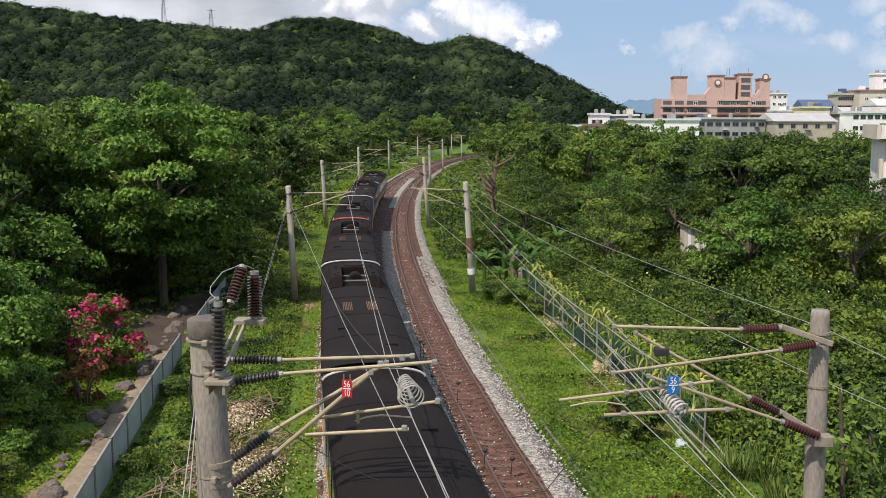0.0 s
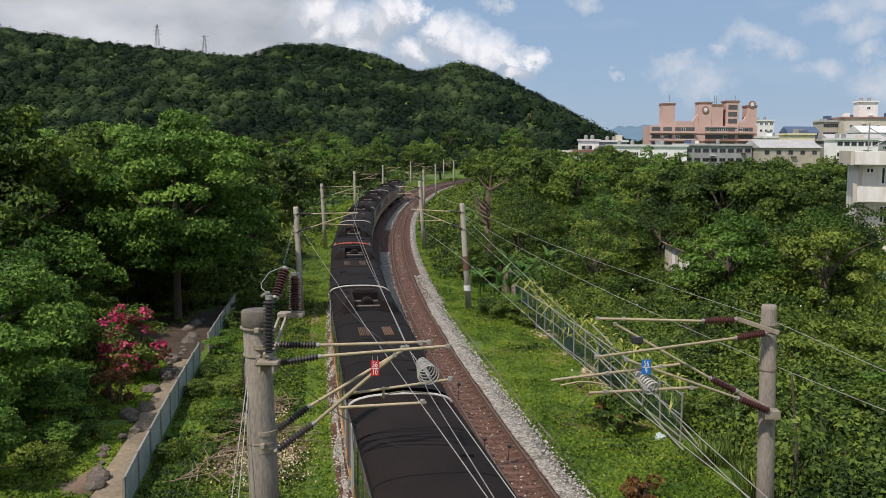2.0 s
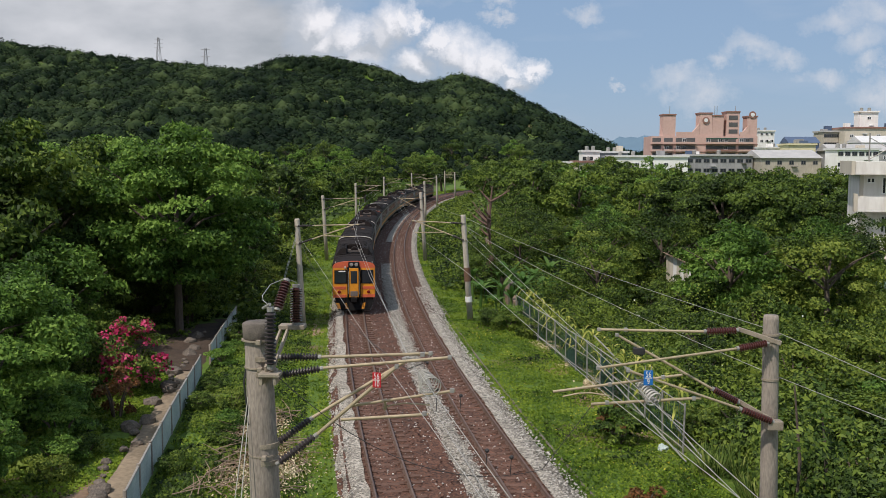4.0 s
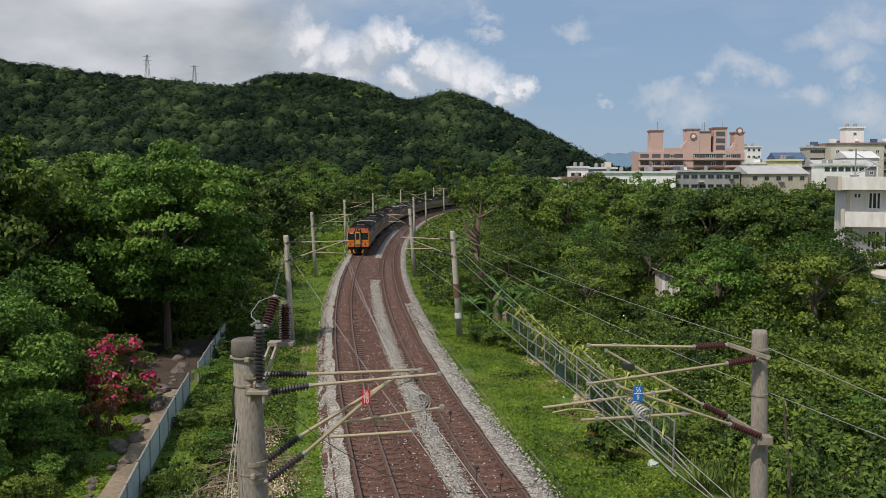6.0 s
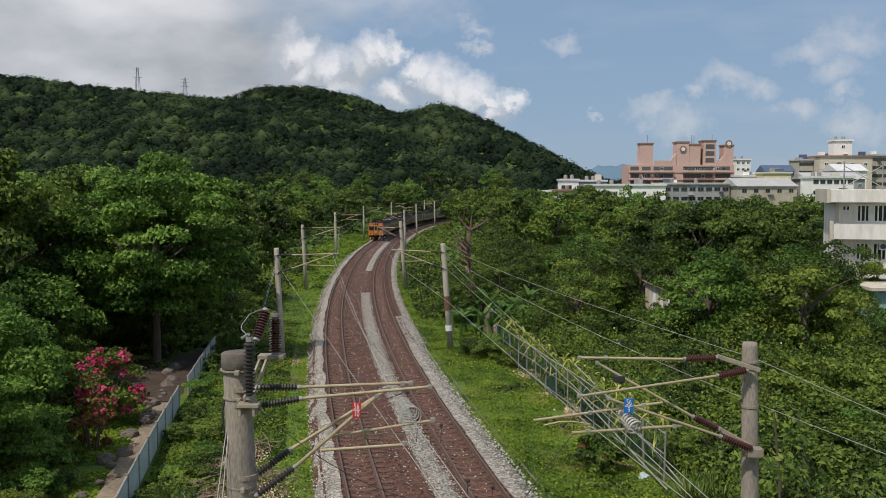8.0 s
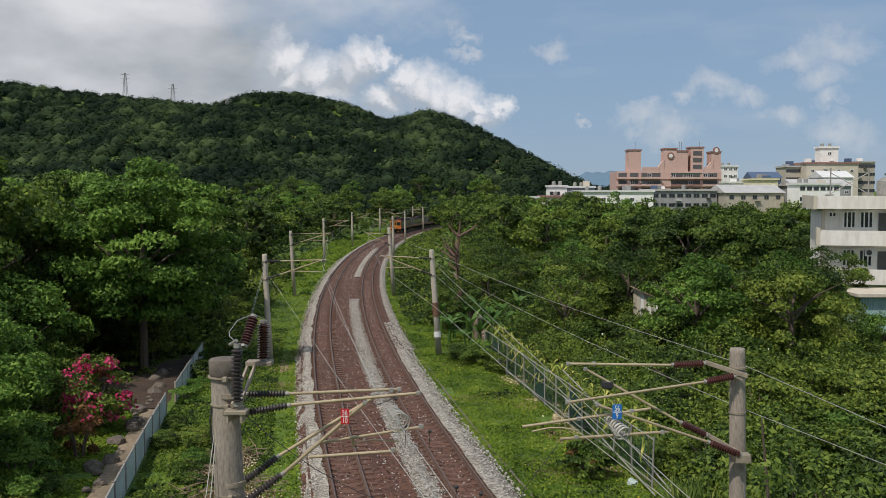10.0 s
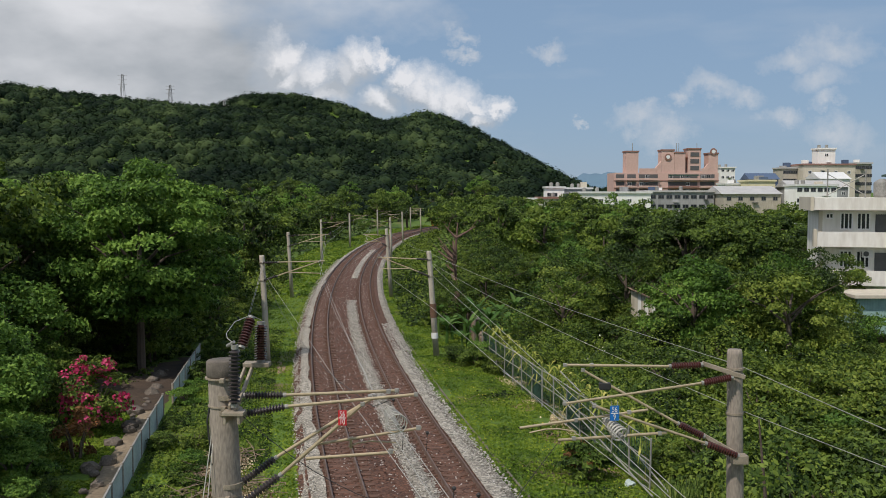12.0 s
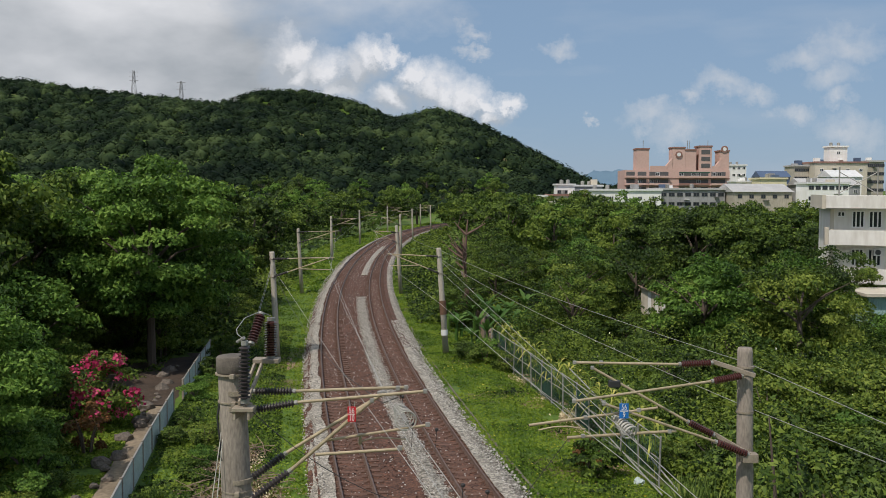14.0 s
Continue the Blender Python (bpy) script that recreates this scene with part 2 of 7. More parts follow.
M = dict(
    concrete=mat("concrete", (0.36, 0.31, 0.255), (0.14, 0.118, 0.098), 2.5, 0.9, bump=0.3, streak=0.25),
    concrete_dark=mat("concrete_dark", (0.17, 0.145, 0.12), (0.07, 0.06, 0.05), 3, 0.9, bump=0.3),
    concrete_pale=mat("concrete_pale", (0.5, 0.45, 0.37), (0.29, 0.26, 0.21), 2.5, 0.9, bump=0.3, streak=0.25),
    tube=mat("galvanised_tube", (0.5, 0.41, 0.27), (0.3, 0.24, 0.15), 6, 0.5, 0.35),
    steel=mat("grey_steel", (0.38, 0.37, 0.34), (0.2, 0.19, 0.17), 5, 0.55, 0.3),
    bracket=mat("bracket_steel", (0.4, 0.34, 0.26), (0.2, 0.165, 0.125), 5, 0.6, 0.2),
    insul=mat("brown_porcelain", (0.085, 0.03, 0.026), (0.05, 0.018, 0.016), 5, 0.22),
    insul_dark=mat("dark_porcelain", (0.045, 0.035, 0.035), (0.025, 0.02, 0.02), 5, 0.5),
    guy=mat("pale_guy_wire", (0.6, 0.58, 0.52), (0.45, 0.43, 0.38), 4, 0.5, 0.2),
    wire=mat("wire_metal", (0.42, 0.41, 0.38), (0.28, 0.27, 0.25), 4, 0.45, 0.3),
    wire_dark=mat("dark_cable", (0.03, 0.03, 0.03), None, 4, 0.6),
    red=mat("red_plate", (0.55, 0.015, 0.025), (0.46, 0.012, 0.02), 6, 0.4),
    blue=mat("blue_plate", (0.01, 0.16, 0.5), (0.01, 0.13, 0.42), 6, 0.4),
    white=mat("white_paint", (0.78, 0.78, 0.76), (0.66, 0.66, 0.64), 4, 0.5),
    rail=mat("rail_steel", (0.22, 0.15, 0.12), (0.1, 0.058, 0.042), 3, 0.5, 0.4),
    sleeper=mat("sleeper_concrete", (0.15, 0.08, 0.055), (0.07, 0.038, 0.027), 2, 0.95, bump=0.3),
    ballast=mat("rusty_ballast", (0.135, 0.06, 0.036), (0.042, 0.02, 0.013), 1.3, 0.95, bump=1.0, fine=9),
    gravel=mat("pale_gravel", (0.36, 0.33, 0.28), (0.12, 0.105, 0.082), 1.2, 0.95, bump=1.0, fine=20),
    soil=mat("bare_soil", (0.3, 0.2, 0.13), (0.17, 0.11, 0.07), 0.7, 0.95, bump=0.5),
    rock=mat("grey_rock", (0.2, 0.165, 0.135), (0.035, 0.028, 0.022), 1.5, 0.95, bump=0.6),
    # soil darkened in its colour to stand for the shade of the trees
    soil_shaded=mat("soil_with_tree_shade", (0.085, 0.055, 0.036), (0.03, 0.02, 0.014), 1.2, 0.95, bump=0.6, fine=8),
    path=mat("worn_path", (0.3, 0.235, 0.16), (0.13, 0.1, 0.068), 0.5, 0.95, bump=0.4),
    bark=mat("bark", (0.13, 0.1, 0.075), (0.06, 0.045, 0.035), 4, 0.95, bump=0.7, streak=0.3),
    dead=mat("dead_wood", (0.33, 0.24, 0.17), (0.16, 0.11, 0.08), 3, 0.95, bump=0.5),
    dead_red=mat("reddish_dead_wood", (0.2, 0.125, 0.095), (0.09, 0.055, 0.042), 3, 0.95, bump=0.5),
    fence_l=mat("blue_green_panel", (0.5, 0.57, 0.54), (0.27, 0.34, 0.33), 1.2, 0.7),
    fence_g=mat("green_mesh", (0.03, 0.085, 0.06), (0.015, 0.045, 0.03), 2, 0.7),
    pink=mat("pink_tile", (0.6, 0.41, 0.35), (0.52, 0.34, 0.285), 0.12, 0.8, fine=1.2),
    pink_dark=mat("brown_tile", (0.3, 0.16, 0.13), (0.24, 0.13, 0.1), 0.2, 0.8),
    white_wall=mat("white_wall", (0.86, 0.85, 0.82), (0.72, 0.7, 0.65), 0.15, 0.85, fine=1.5, streak=0.3),
    weathered=mat("weathered_wall", (0.84, 0.82, 0.77), (0.6, 0.56, 0.5), 0.5, 0.85, fine=3, streak=0.25),
    cream_wall=mat("cream_wall", (0.62, 0.56, 0.45), (0.46, 0.41, 0.33), 0.2, 0.85, fine=2, streak=0.3),
    grey_wall=mat("grey_wall", (0.36, 0.36, 0.36), (0.2, 0.2, 0.2), 0.2, 0.85, fine=2, streak=0.3),
    # dark grey: stands in for shade in openings, also colours frames and awnings
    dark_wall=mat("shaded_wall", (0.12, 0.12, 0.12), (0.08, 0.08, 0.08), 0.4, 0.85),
    roof_grey=mat("grey_sheet_roof", (0.27, 0.265, 0.26), (0.17, 0.165, 0.16), 0.3, 0.6),
    roof_light=mat("pale_sheet_roof", (0.5, 0.49, 0.47), (0.34, 0.33, 0.32), 0.3, 0.6),
    roof_white=mat("white_sheet_roof", (0.72, 0.72, 0.7), (0.52, 0.52, 0.5), 0.3, 0.5),
    roof_blue=mat("blue_sheet_roof", (0.08, 0.12, 0.2), (0.06, 0.09, 0.15), 0.3, 0.6),
    yellow_wall=mat("yellow_wall", (0.72, 0.66, 0.42), (0.62, 0.56, 0.36), 0.3, 0.8),
    aqua=mat("aqua_sheet", (0.35, 0.52, 0.5), (0.25, 0.38, 0.36), 1, 0.6),
    glass=glass_mat("dark_glass", (0.02, 0.025, 0.03)),
    roof_train=mat("train_roof", (0.016, 0.0105, 0.009), (0.005, 0.0038, 0.0034), 0.8, 0.9, fine=12, spec=0.2),
    train_black=mat("train_underframe", (0.01, 0.009, 0.009), (0.004, 0.004, 0.004), 3, 0.85, spec=0.2),
    orange=mat("orange_paint", (0.62, 0.12, 0.05), (0.45, 0.085, 0.035), 1.6, 0.5, fine=9),
    yellow=mat("yellow_paint", (0.75, 0.29, 0.01), (0.5, 0.19, 0.012), 1.6, 0.5, fine=9),
    side=mat("train_side_paint", (0.16, 0.13, 0.11), (0.1, 0.08, 0.07), 1, 0.5),
    silver=mat("pale_gutter", (0.55, 0.52, 0.47), (0.36, 0.34, 0.3), 5, 0.5),
    rust=mat("rusty_vent", (0.2, 0.11, 0.06), (0.07, 0.04, 0.03), 9, 0.9),
    lamp=mat("lamp_glass", (0.3, 0.29, 0.27), (0.2, 0.195, 0.18), 6, 0.15),
    tail=mat("tail_lamp_glass", (0.2, 0.01, 0.01), None, 6, 0.2),
    # blue-grey, with the aerial haze put into the colour
    hill_far=mat("far_hill_painted_haze", (0.12, 0.2, 0.27), (0.1, 0.17, 0.24), 0.004, 1.0),
)
M["leaf_dark"] = leaf_mat("leaf_dark", (0.014, 0.03, 0.007), (0.05, 0.087, 0.015), (0.125, 0.185, 0.028), 0.2)
M["leaf_mid"] = leaf_mat("leaf_mid", (0.018, 0.038, 0.007), (0.06, 0.108, 0.016), (0.165, 0.225, 0.033), 0.22)
M["leaf_bright"] = leaf_mat("leaf_bright", (0.027, 0.062, 0.01), (0.088, 0.178, 0.026), (0.185, 0.3, 0.05), 0.25)
M["leaf_lime"] = leaf_mat("leaf_lime", (0.024, 0.048, 0.007), (0.085, 0.135, 0.018), (0.2, 0.25, 0.04), 0.25)
M["leaf_banana"] = leaf_mat("leaf_banana", (0.028, 0.075, 0.012), (0.07, 0.15, 0.028), (0.18, 0.26, 0.07), 0.3)
# cooled and lightened so that distance haze sits in the leaf colour
M["leaf_hill_hazed"] = leaf_mat("leaf_hill_hazed", (0.008, 0.016, 0.009), (0.022, 0.039, 0.017), (0.066, 0.096, 0.036), 0.08, 0.035, 0.2, 0.03)
M["leaf_dry"] = leaf_mat("leaf_dry", (0.1, 0.06, 0.03), (0.22, 0.15, 0.08), (0.42, 0.33, 0.2), 0.2)
M["leaf_straw"] = leaf_mat("leaf_straw", (0.16, 0.1, 0.05), (0.42, 0.33, 0.19), (0.72, 0.62, 0.42), 0.2)
M["leaf_red"] = leaf_mat("leaf_red", (0.1, 0.05, 0.02), (0.16, 0.09, 0.03), (0.3, 0.12, 0.05), 0.3)
M["petal"] = leaf_mat("petal", (0.36, 0.02, 0.08), (0.58, 0.05, 0.15), (0.74, 0.12, 0.25), 0.35, 1.0)
M["petal_white"] = leaf_mat("petal_white", (0.5, 0.5, 0.42), (0.7, 0.7, 0.6), (0.8, 0.8, 0.7), 0.3, 1.0)
M["petal_yellow"] = leaf_mat("petal_yellow", (0.5, 0.4, 0.03), (0.6, 0.5, 0.05), (0.7, 0.6, 0.1), 0.3, 1.0)
M["grass"] = leaf_mat("grass", (0.045, 0.088, 0.008), (0.105, 0.182, 0.014), (0.21, 0.285, 0.03), 0.3, 0.5)
M["weed"] = leaf_mat("weed", (0.009, 0.021, 0.004), (0.04, 0.076, 0.009), (0.15, 0.205, 0.026), 0.2, 0.35)
M["reed_green"] = leaf_mat("reed_green", (0.03, 0.06, 0.012), (0.1, 0.16, 0.03), (0.26, 0.3, 0.08), 0.25, 1.5)
M["reed"] = leaf_mat("reed", (0.1, 0.16, 0.02), (0.3, 0.34, 0.06), (0.55, 0.5, 0.14), 0.3, 1.5)


def stony(name, lo, hi, scale):
    """Break a surface's colour up into single stones."""
    nt = M[name].node_tree
    bsdf = nt.nodes["Principled BSDF"]
    old = bsdf.inputs["Base Color"].links[0].from_socket
    vo, co, rp, mx = (nt.nodes.new(k) for k in ("ShaderNodeTexVoronoi", "ShaderNodeTexCoord", "ShaderNodeMapRange", "ShaderNodeMixRGB"))
    vo.inputs["Scale"].default_value = scale
    link(nt, co.outputs["Object"], vo.inputs["Vector"])
    sp = nt.nodes.new("ShaderNodeSeparateColor")
    link(nt, vo.outputs["Color"], sp.inputs[0])
    rp.inputs["To Min"].default_value, rp.inputs["To Max"].default_value = lo, hi
    link(nt, sp.outputs[0], rp.inputs["Value"])
    mx.blend_type = "MULTIPLY"
    mx.inputs[0].default_value = 1.0
    link(nt, old, mx.inputs[1])
    link(nt, rp.outputs[0], mx.inputs[2])
    link(nt, mx.outputs[0], bsdf.inputs["Base Color"])


stony("gravel", 0.35, 1.7, 15)
stony("ballast", 0.4, 1.6, 16)


def island_mat(name, c1, c2):
    """Single stones, each of its own shade."""
    m = bpy.data.materials.new(name)
    m.use_nodes = True
    nt = m.node_tree
    g, rp = nt.nodes.new("ShaderNodeNewGeometry"), nt.nodes.new("ShaderNodeValToRGB")
    rp.color_ramp.elements[0].color, rp.color_ramp.elements[1].color = (*c1, 1), (*c2, 1)
    link(nt, g.outputs["Random Per Island"], rp.inputs[0])
    link(nt, rp.outputs[0], nt.nodes["Principled BSDF"].inputs["Base Color"])
    nt.nodes["Principled BSDF"].inputs["Roughness"].default_value = 0.95
    return m


M["stone"] = island_mat("ballast_stone", (0.12, 0.105, 0.085), (0.62, 0.585, 0.53))
M["stone_pale"] = island_mat("pale_stone", (0.4, 0.36, 0.32), (0.75, 0.72, 0.68))
M["stone_brown"] = island_mat("brown_stone", (0.04, 0.02, 0.014), (0.2, 0.1, 0.07))


# ---- mesh helpers ----
def part(name, bm, material, parent=None, label="", smooth=False):
    me = bpy.data.meshes.new(name)
    bm.to_mesh(me)
    bm.free()
    me.materials.append(M[material])
    if smooth:
        me.shade_smooth()
    ob = new(name, me)
    if parent:
        ob.parent = parent
    if label:
        tagged(ob, label)
    return ob


def np_part(name, verts, faces, material, parent=None, label=""):
    """A mesh from arrays: verts (n, 3), faces (m, 3 or 4)."""
    verts, faces = np.asarray(verts, np.float32), np.asarray(faces, np.int32)
    me = bpy.data.meshes.new(name)
    k = faces.shape[1]
    me.vertices.add(len(verts))
    me.vertices.foreach_set("co", verts.ravel())
    me.loops.add(faces.size)
    me.loops.foreach_set("vertex_index", faces.ravel())
    me.polygons.add(len(faces))
    me.polygons.foreach_set("loop_start", np.arange(0, faces.size, k, dtype=np.int32))
    me.update(calc_edges=True)
    me.materials.append(M[material])
    ob = new(name, me)
    if parent:
        ob.parent = parent
    if label:
        tagged(ob, label)
    return ob


def empty(name, m=None):
    ob = new(name)
    ob.empty_display_size = 0.2
    if m is not None:
        ob.matrix_basis = m
    return ob


def box(bm, x0, x1, y0, y1, z0, z1, bevel=0.0, m=None):
    vs = [bm.verts.new(((x0, x1)[i & 1], (y0, y1)[i >> 1 & 1], (z0, z1)[i >> 2])) for i in range(8)]
    fs = [bm.faces.new([vs[i] for i in f]) for f in
          ((0, 2, 3, 1), (4, 5, 7, 6), (0, 1, 5, 4), (2, 6, 7, 3), (0, 4, 6, 2), (1, 3, 7, 5))]
    if bevel:
        es = list({e for f in fs for e in f.edges})
        r = bmesh.ops.bevel(bm, geom=es, offset=bevel, segments=2, affect="EDGES", profile=0.5)
        vs = list({v for v in vs if v.is_valid} | {v for f in r["faces"] for v in f.verts})
    if m is not None:
        bmesh.ops.transform(bm, matrix=m, verts=[v for v in vs if v.is_valid])
    return bm


def cyl(bm, p0, p1, r0, r1=None, n=10, caps=True):
    p0, p1 = Vector(p0), Vector(p1)
    r1 = r0 if r1 is None else r1
    q = (p1 - p0).to_track_quat("Z", "Y").to_matrix()
    rings = []
    for p, r in ((p0, r0), (p1, r1)):
        rings.append([bm.verts.new(p + q @ Vector((r * math.cos(a), r * math.sin(a), 0))) for a in np.linspace(0, 2 * math.pi, n, endpoint=False)])
    for i in range(n):
        bm.faces.new((rings[0][i], rings[0][(i + 1) % n], rings[1][(i + 1) % n], rings[1][i]))
    if caps:
        bm.faces.new(rings[0][::-1])
        bm.faces.new(rings[1])
    return bm


def lathe(bm, p0, p1, prof, n=14):
    """A turned body on the axis p0-p1; prof: (share of the length, radius)."""
    p0, p1 = Vector(p0), Vector(p1)
    q = (p1 - p0).to_track_quat("Z", "Y").to_matrix()
    rings = []
    for s, r in prof:
        c = p0.lerp(p1, s)
        rings.append([bm.verts.new(c + q @ Vector((r * math.cos(a), r * math.sin(a), 0))) for a in np.linspace(0, 2 * math.pi, n, endpoint=False)])
    for a, b in zip(rings, rings[1:]):
        for i in range(n):
            bm.faces.new((a[i], a[(i + 1) % n], b[(i + 1) % n], b[i]))
    bm.faces.new(rings[0][::-1])
    bm.faces.new(rings[-1])
    return bm


def tube(bm, pts, r, n=6):
    pts = [Vector(p) for p in pts]
    rings = []
    for i, p in enumerate(pts):
        d = pts[min(i + 1, len(pts) - 1)] - pts[max(i - 1, 0)]
        q = d.to_track_quat("Z", "Y").to_matrix()
        rr = r[i] if isinstance(r, (list, tuple)) else r
        rings.append([bm.verts.new(p + q @ Vector((rr * math.cos(a), rr * math.sin(a), 0))) for a in np.linspace(0, 2 * math.pi, n, endpoint=False)])
    for a, b in zip(rings, rings[1:]):
        for i in range(n):
            bm.faces.new((a[i], a[(i + 1) % n], b[(i + 1) % n], b[i]))
    bm.faces.new(rings[0][::-1])
    bm.faces.new(rings[-1])
    return bm


def sag(p0, p1, drop, n=12):
    p0, p1 = Vector(p0), Vector(p1)
    return [p0.lerp(p1, i / n) - Vector((0, 0, 4 * drop * (i / n) * (1 - i / n))) for i in range(n + 1)]


# ---- the line: curvature along the left track's centre, metres from beside the viewer ----
S0, S1 = -260, 640
_s = np.arange(S0, S1 + 1.0)
_k = np.interp(_s, [60, 130, 200, 270, 420, 520], [0.00152, 0.00106, 0.0011, 0.00253, 0.00253, 0.001])
_h = np.concatenate([[0], np.cumsum((_k[1:] + _k[:-1]) / 2)])
_h += -0.23306 - _h[-S0]
_x = np.concatenate([[0], np.cumsum(np.sin((_h[1:] + _h[:-1]) / 2))])
_y = np.concatenate([[0], np.cumsum(np.cos((_h[1:] + _h[:-1]) / 2))])
_x += 3.4596 - _x[-S0]
_y -= _y[-S0]
GAP = 3.97      # between the two tracks' centres


def on_line(s, off=0.0, z=0.0):
    x, y, h = np.interp(s, _s, _x), np.interp(s, _s, _y), np.interp(s, _s, _h)
    return Vector((x + off * math.cos(h), y - off * math.sin(h), z))


def heading(s):
    return float(np.interp(s, _s, _h))


def line_s(y):
    return float(np.interp(y, _y, _s))


def offset_of(x, y):
    """How far right of the left track's centre a place lies (arrays)."""
    s = np.interp(y, _y, _s)
    return (x - np.interp(s, _s, _x)) * np.cos(np.interp(s, _s, _h))


# ---- ground: one sheet with the hills in it ----
RIDGE_X = [-499, -405, -352, -325, -307, -249, -204, -181, -150, -114, -83, -60, -47, -29, -17, 3, 30, 52, 75, 91, 102, 125]
RIDGE_Z = [105.5, 100.5, 92.5, 89.5, 86.5, 80.5, 75.5, 73.5, 71.5, 69.5, 66.5, 63.5, 63.5, 67.5, 71.5, 65.5, 52.5, 41.5, 27.5, 13, 4, 0]
# a second ridge stands behind the dip of the first
BACK_X = [-330, -290, -255, -228, -215, -192, -142, -103, -75, -55, -20, 20]
BACK_Z = [43, 69, 87, 93, 98, 105, 105, 96, 86, 77, 53, 13]


def hill(x, y):
    """Height of the wooded hills over the plain (arrays)."""
    crest = np.interp(x, RIDGE_X, RIDGE_Z)
    f = np.clip((y - 300 - 0.10 * np.clip(x + 200, -400, 300)) / 450, 0, 1)
    f = f * f * (3 - 2 * f)
    fall = 1 - 0.35 * np.clip((y - 790) / 90, 0, 1)
    gully = 1 + 0.10 * np.sin(x * 0.031 + 0.4 * np.sin(y * 0.012)) * np.sin(np.pi * np.clip(f, 0, 1)) + 0.05 * np.sin(x * 0.083 + y * 0.02) * np.sin(np.pi * np.clip(f, 0, 1))
    g = np.clip((y - 800) / 140, 0, 1)
    return np.maximum(crest * f * gully * fall, np.interp(x, BACK_X, BACK_Z) * g * g * (3 - 2 * g))


def ground_z(x, y):
    x, y = np.asarray(x, float), np.asarray(y, float)
    o = offset_of(x, y)
    z = -0.55 + 0.10 * np.sin(x * 0.31 + 1.3) * np.sin(y * 0.23) + 0.05 * np.sin(x * 1.1) * np.sin(y * 0.9 + 2)
    near = np.clip((np.abs(o - 2) - 4.5) / 6, 0, 1)
    z = -0.5 + (z + 0.5) * near
    return z + hill(x, y)


def make_ground():
    xs = np.concatenate([np.linspace(-3000, -420, 20), np.linspace(-410, -62, 56), np.linspace(-60, 60, 101), np.linspace(62, 410, 30), np.linspace(430, 3000, 20)])
    ys = np.concatenate([np.linspace(-600, -30, 14), np.linspace(-28, 120, 99), np.linspace(123, 400, 50), np.linspace(406, 1000, 56), np.linspace(1020, 4500, 24)])
    X, Y = np.meshgrid(xs, ys)
    Z = ground_z(X, Y)
    n = len(xs)
    i = np.arange(len(ys) - 1)[:, None] * n + np.arange(n - 1)[None, :]
    F = np.stack([i, i + 1, i + n + 1, i + n], -1).reshape(-1, 4)
    m = mat("grassy_ground", (0.1, 0.175, 0.012), (0.026, 0.056, 0.006), 0.5, 0.95, bump=0.8, fine=6)
    nt = m.node_tree
    bsdf = nt.nodes["Principled BSDF"]
    old = bsdf.inputs["Base Color"].links[0].from_socket
    nz, co = nt.nodes.new("ShaderNodeTexNoise"), nt.nodes.new("ShaderNodeTexCoord")
    nz.inputs["Scale"].default_value, nz.inputs["Detail"].default_value = 0.16, 7
    link(nt, co.outputs["Object"], nz.inputs[0])
    rp, mx = nt.nodes.new("ShaderNodeValToRGB"), nt.nodes.new("ShaderNodeMixRGB")
    rp.color_ramp.elements[0].position, rp.color_ramp.elements[1].position = 0.58, 0.7
    link(nt, nz.outputs[0], rp.inputs[0])
    link(nt, rp.outputs[0], mx.inputs[0])
    link(nt, old, mx.inputs[1])
    mx.inputs[2].default_value = (0.15, 0.105, 0.055, 1)
    link(nt, mx.outputs[0], bsdf.inputs["Base Color"])
    M["ground"] = m
    ob = np_part("ground", np.stack([X, Y, Z], -1).reshape(-1, 3), F, "ground")
    ob.data.shade_smooth()
    tagged(ob, "green grassy ground rising into wooded hills", "ground", kind="structure")


make_ground()


# ---- railway bed and tracks ----
def sweep(name, profile, s0, s1, material, step=1.0, parent=None, rough=0.0):
    """A strip with the cross-section profile [(offset, z)...] along the line."""
    ss = np.arange(s0, s1 + 0.01, step)
    rng = np.random.default_rng(int(abs(s0) + 10 * len(profile)))
    V = np.array([on_line(s, o + rough * rng.normal(), z + 0.2 * rough * rng.normal()) for s in ss for o, z in profile])
    k = len(profile)
    i = np.arange(len(ss) - 1)[:, None] * k + np.arange(k - 1)[None, :]
    F = np.stack([i, i + 1, i + k + 1, i + k], -1).reshape(-1, 4)
    return np_part(name, V, F, material, parent)


bed = sweep("track_bed", [(-1.75, -0.62), (-1.3, -0.2), (-0.6, -0.17), (0, -0.17), (0.6, -0.17), (1.9, -0.2), (3.3, -0.17), (4.0, -0.17), (4.6, -0.17), (5.3, -0.2), (6.05, -0.62)], -140, 560, "ballast", 1.0)
tagged(bed, "rust-brown railway ballast bed under two tracks", "ballast", kind="structure")


def gravel_strip(name, prof, s0, s1, rough=0.03):
    ob = sweep(name, prof, s0, s1, "gravel", 1.0, rough=rough)
    return tagged(ob, "pale grey gravel shoulder beside the rails", "gravel", kind="structure")


gravel_strip("gravel_shoulder", [(-1.6, -0.52), (-1.4, -0.26), (-1.05, -0.1), (-0.74, -0.1)], -30, 330, 0.05)
gravel_strip("gravel_shoulder", [(2.2, -0.24), (2.4, -0.11), (2.85, -0.1), (3.2, -0.22)], -30, 92, 0.03)
gravel_strip("gravel_shoulder", [(2.1, -0.24), (2.35, -0.1), (2.8, -0.09), (3.2, -0.22)], 116, 176)
gravel_strip("gravel_shoulder", [(4.72, -0.1), (5.1, -0.1), (5.55, -0.26), (5.85, -0.52)], -30, 62, 0.03)
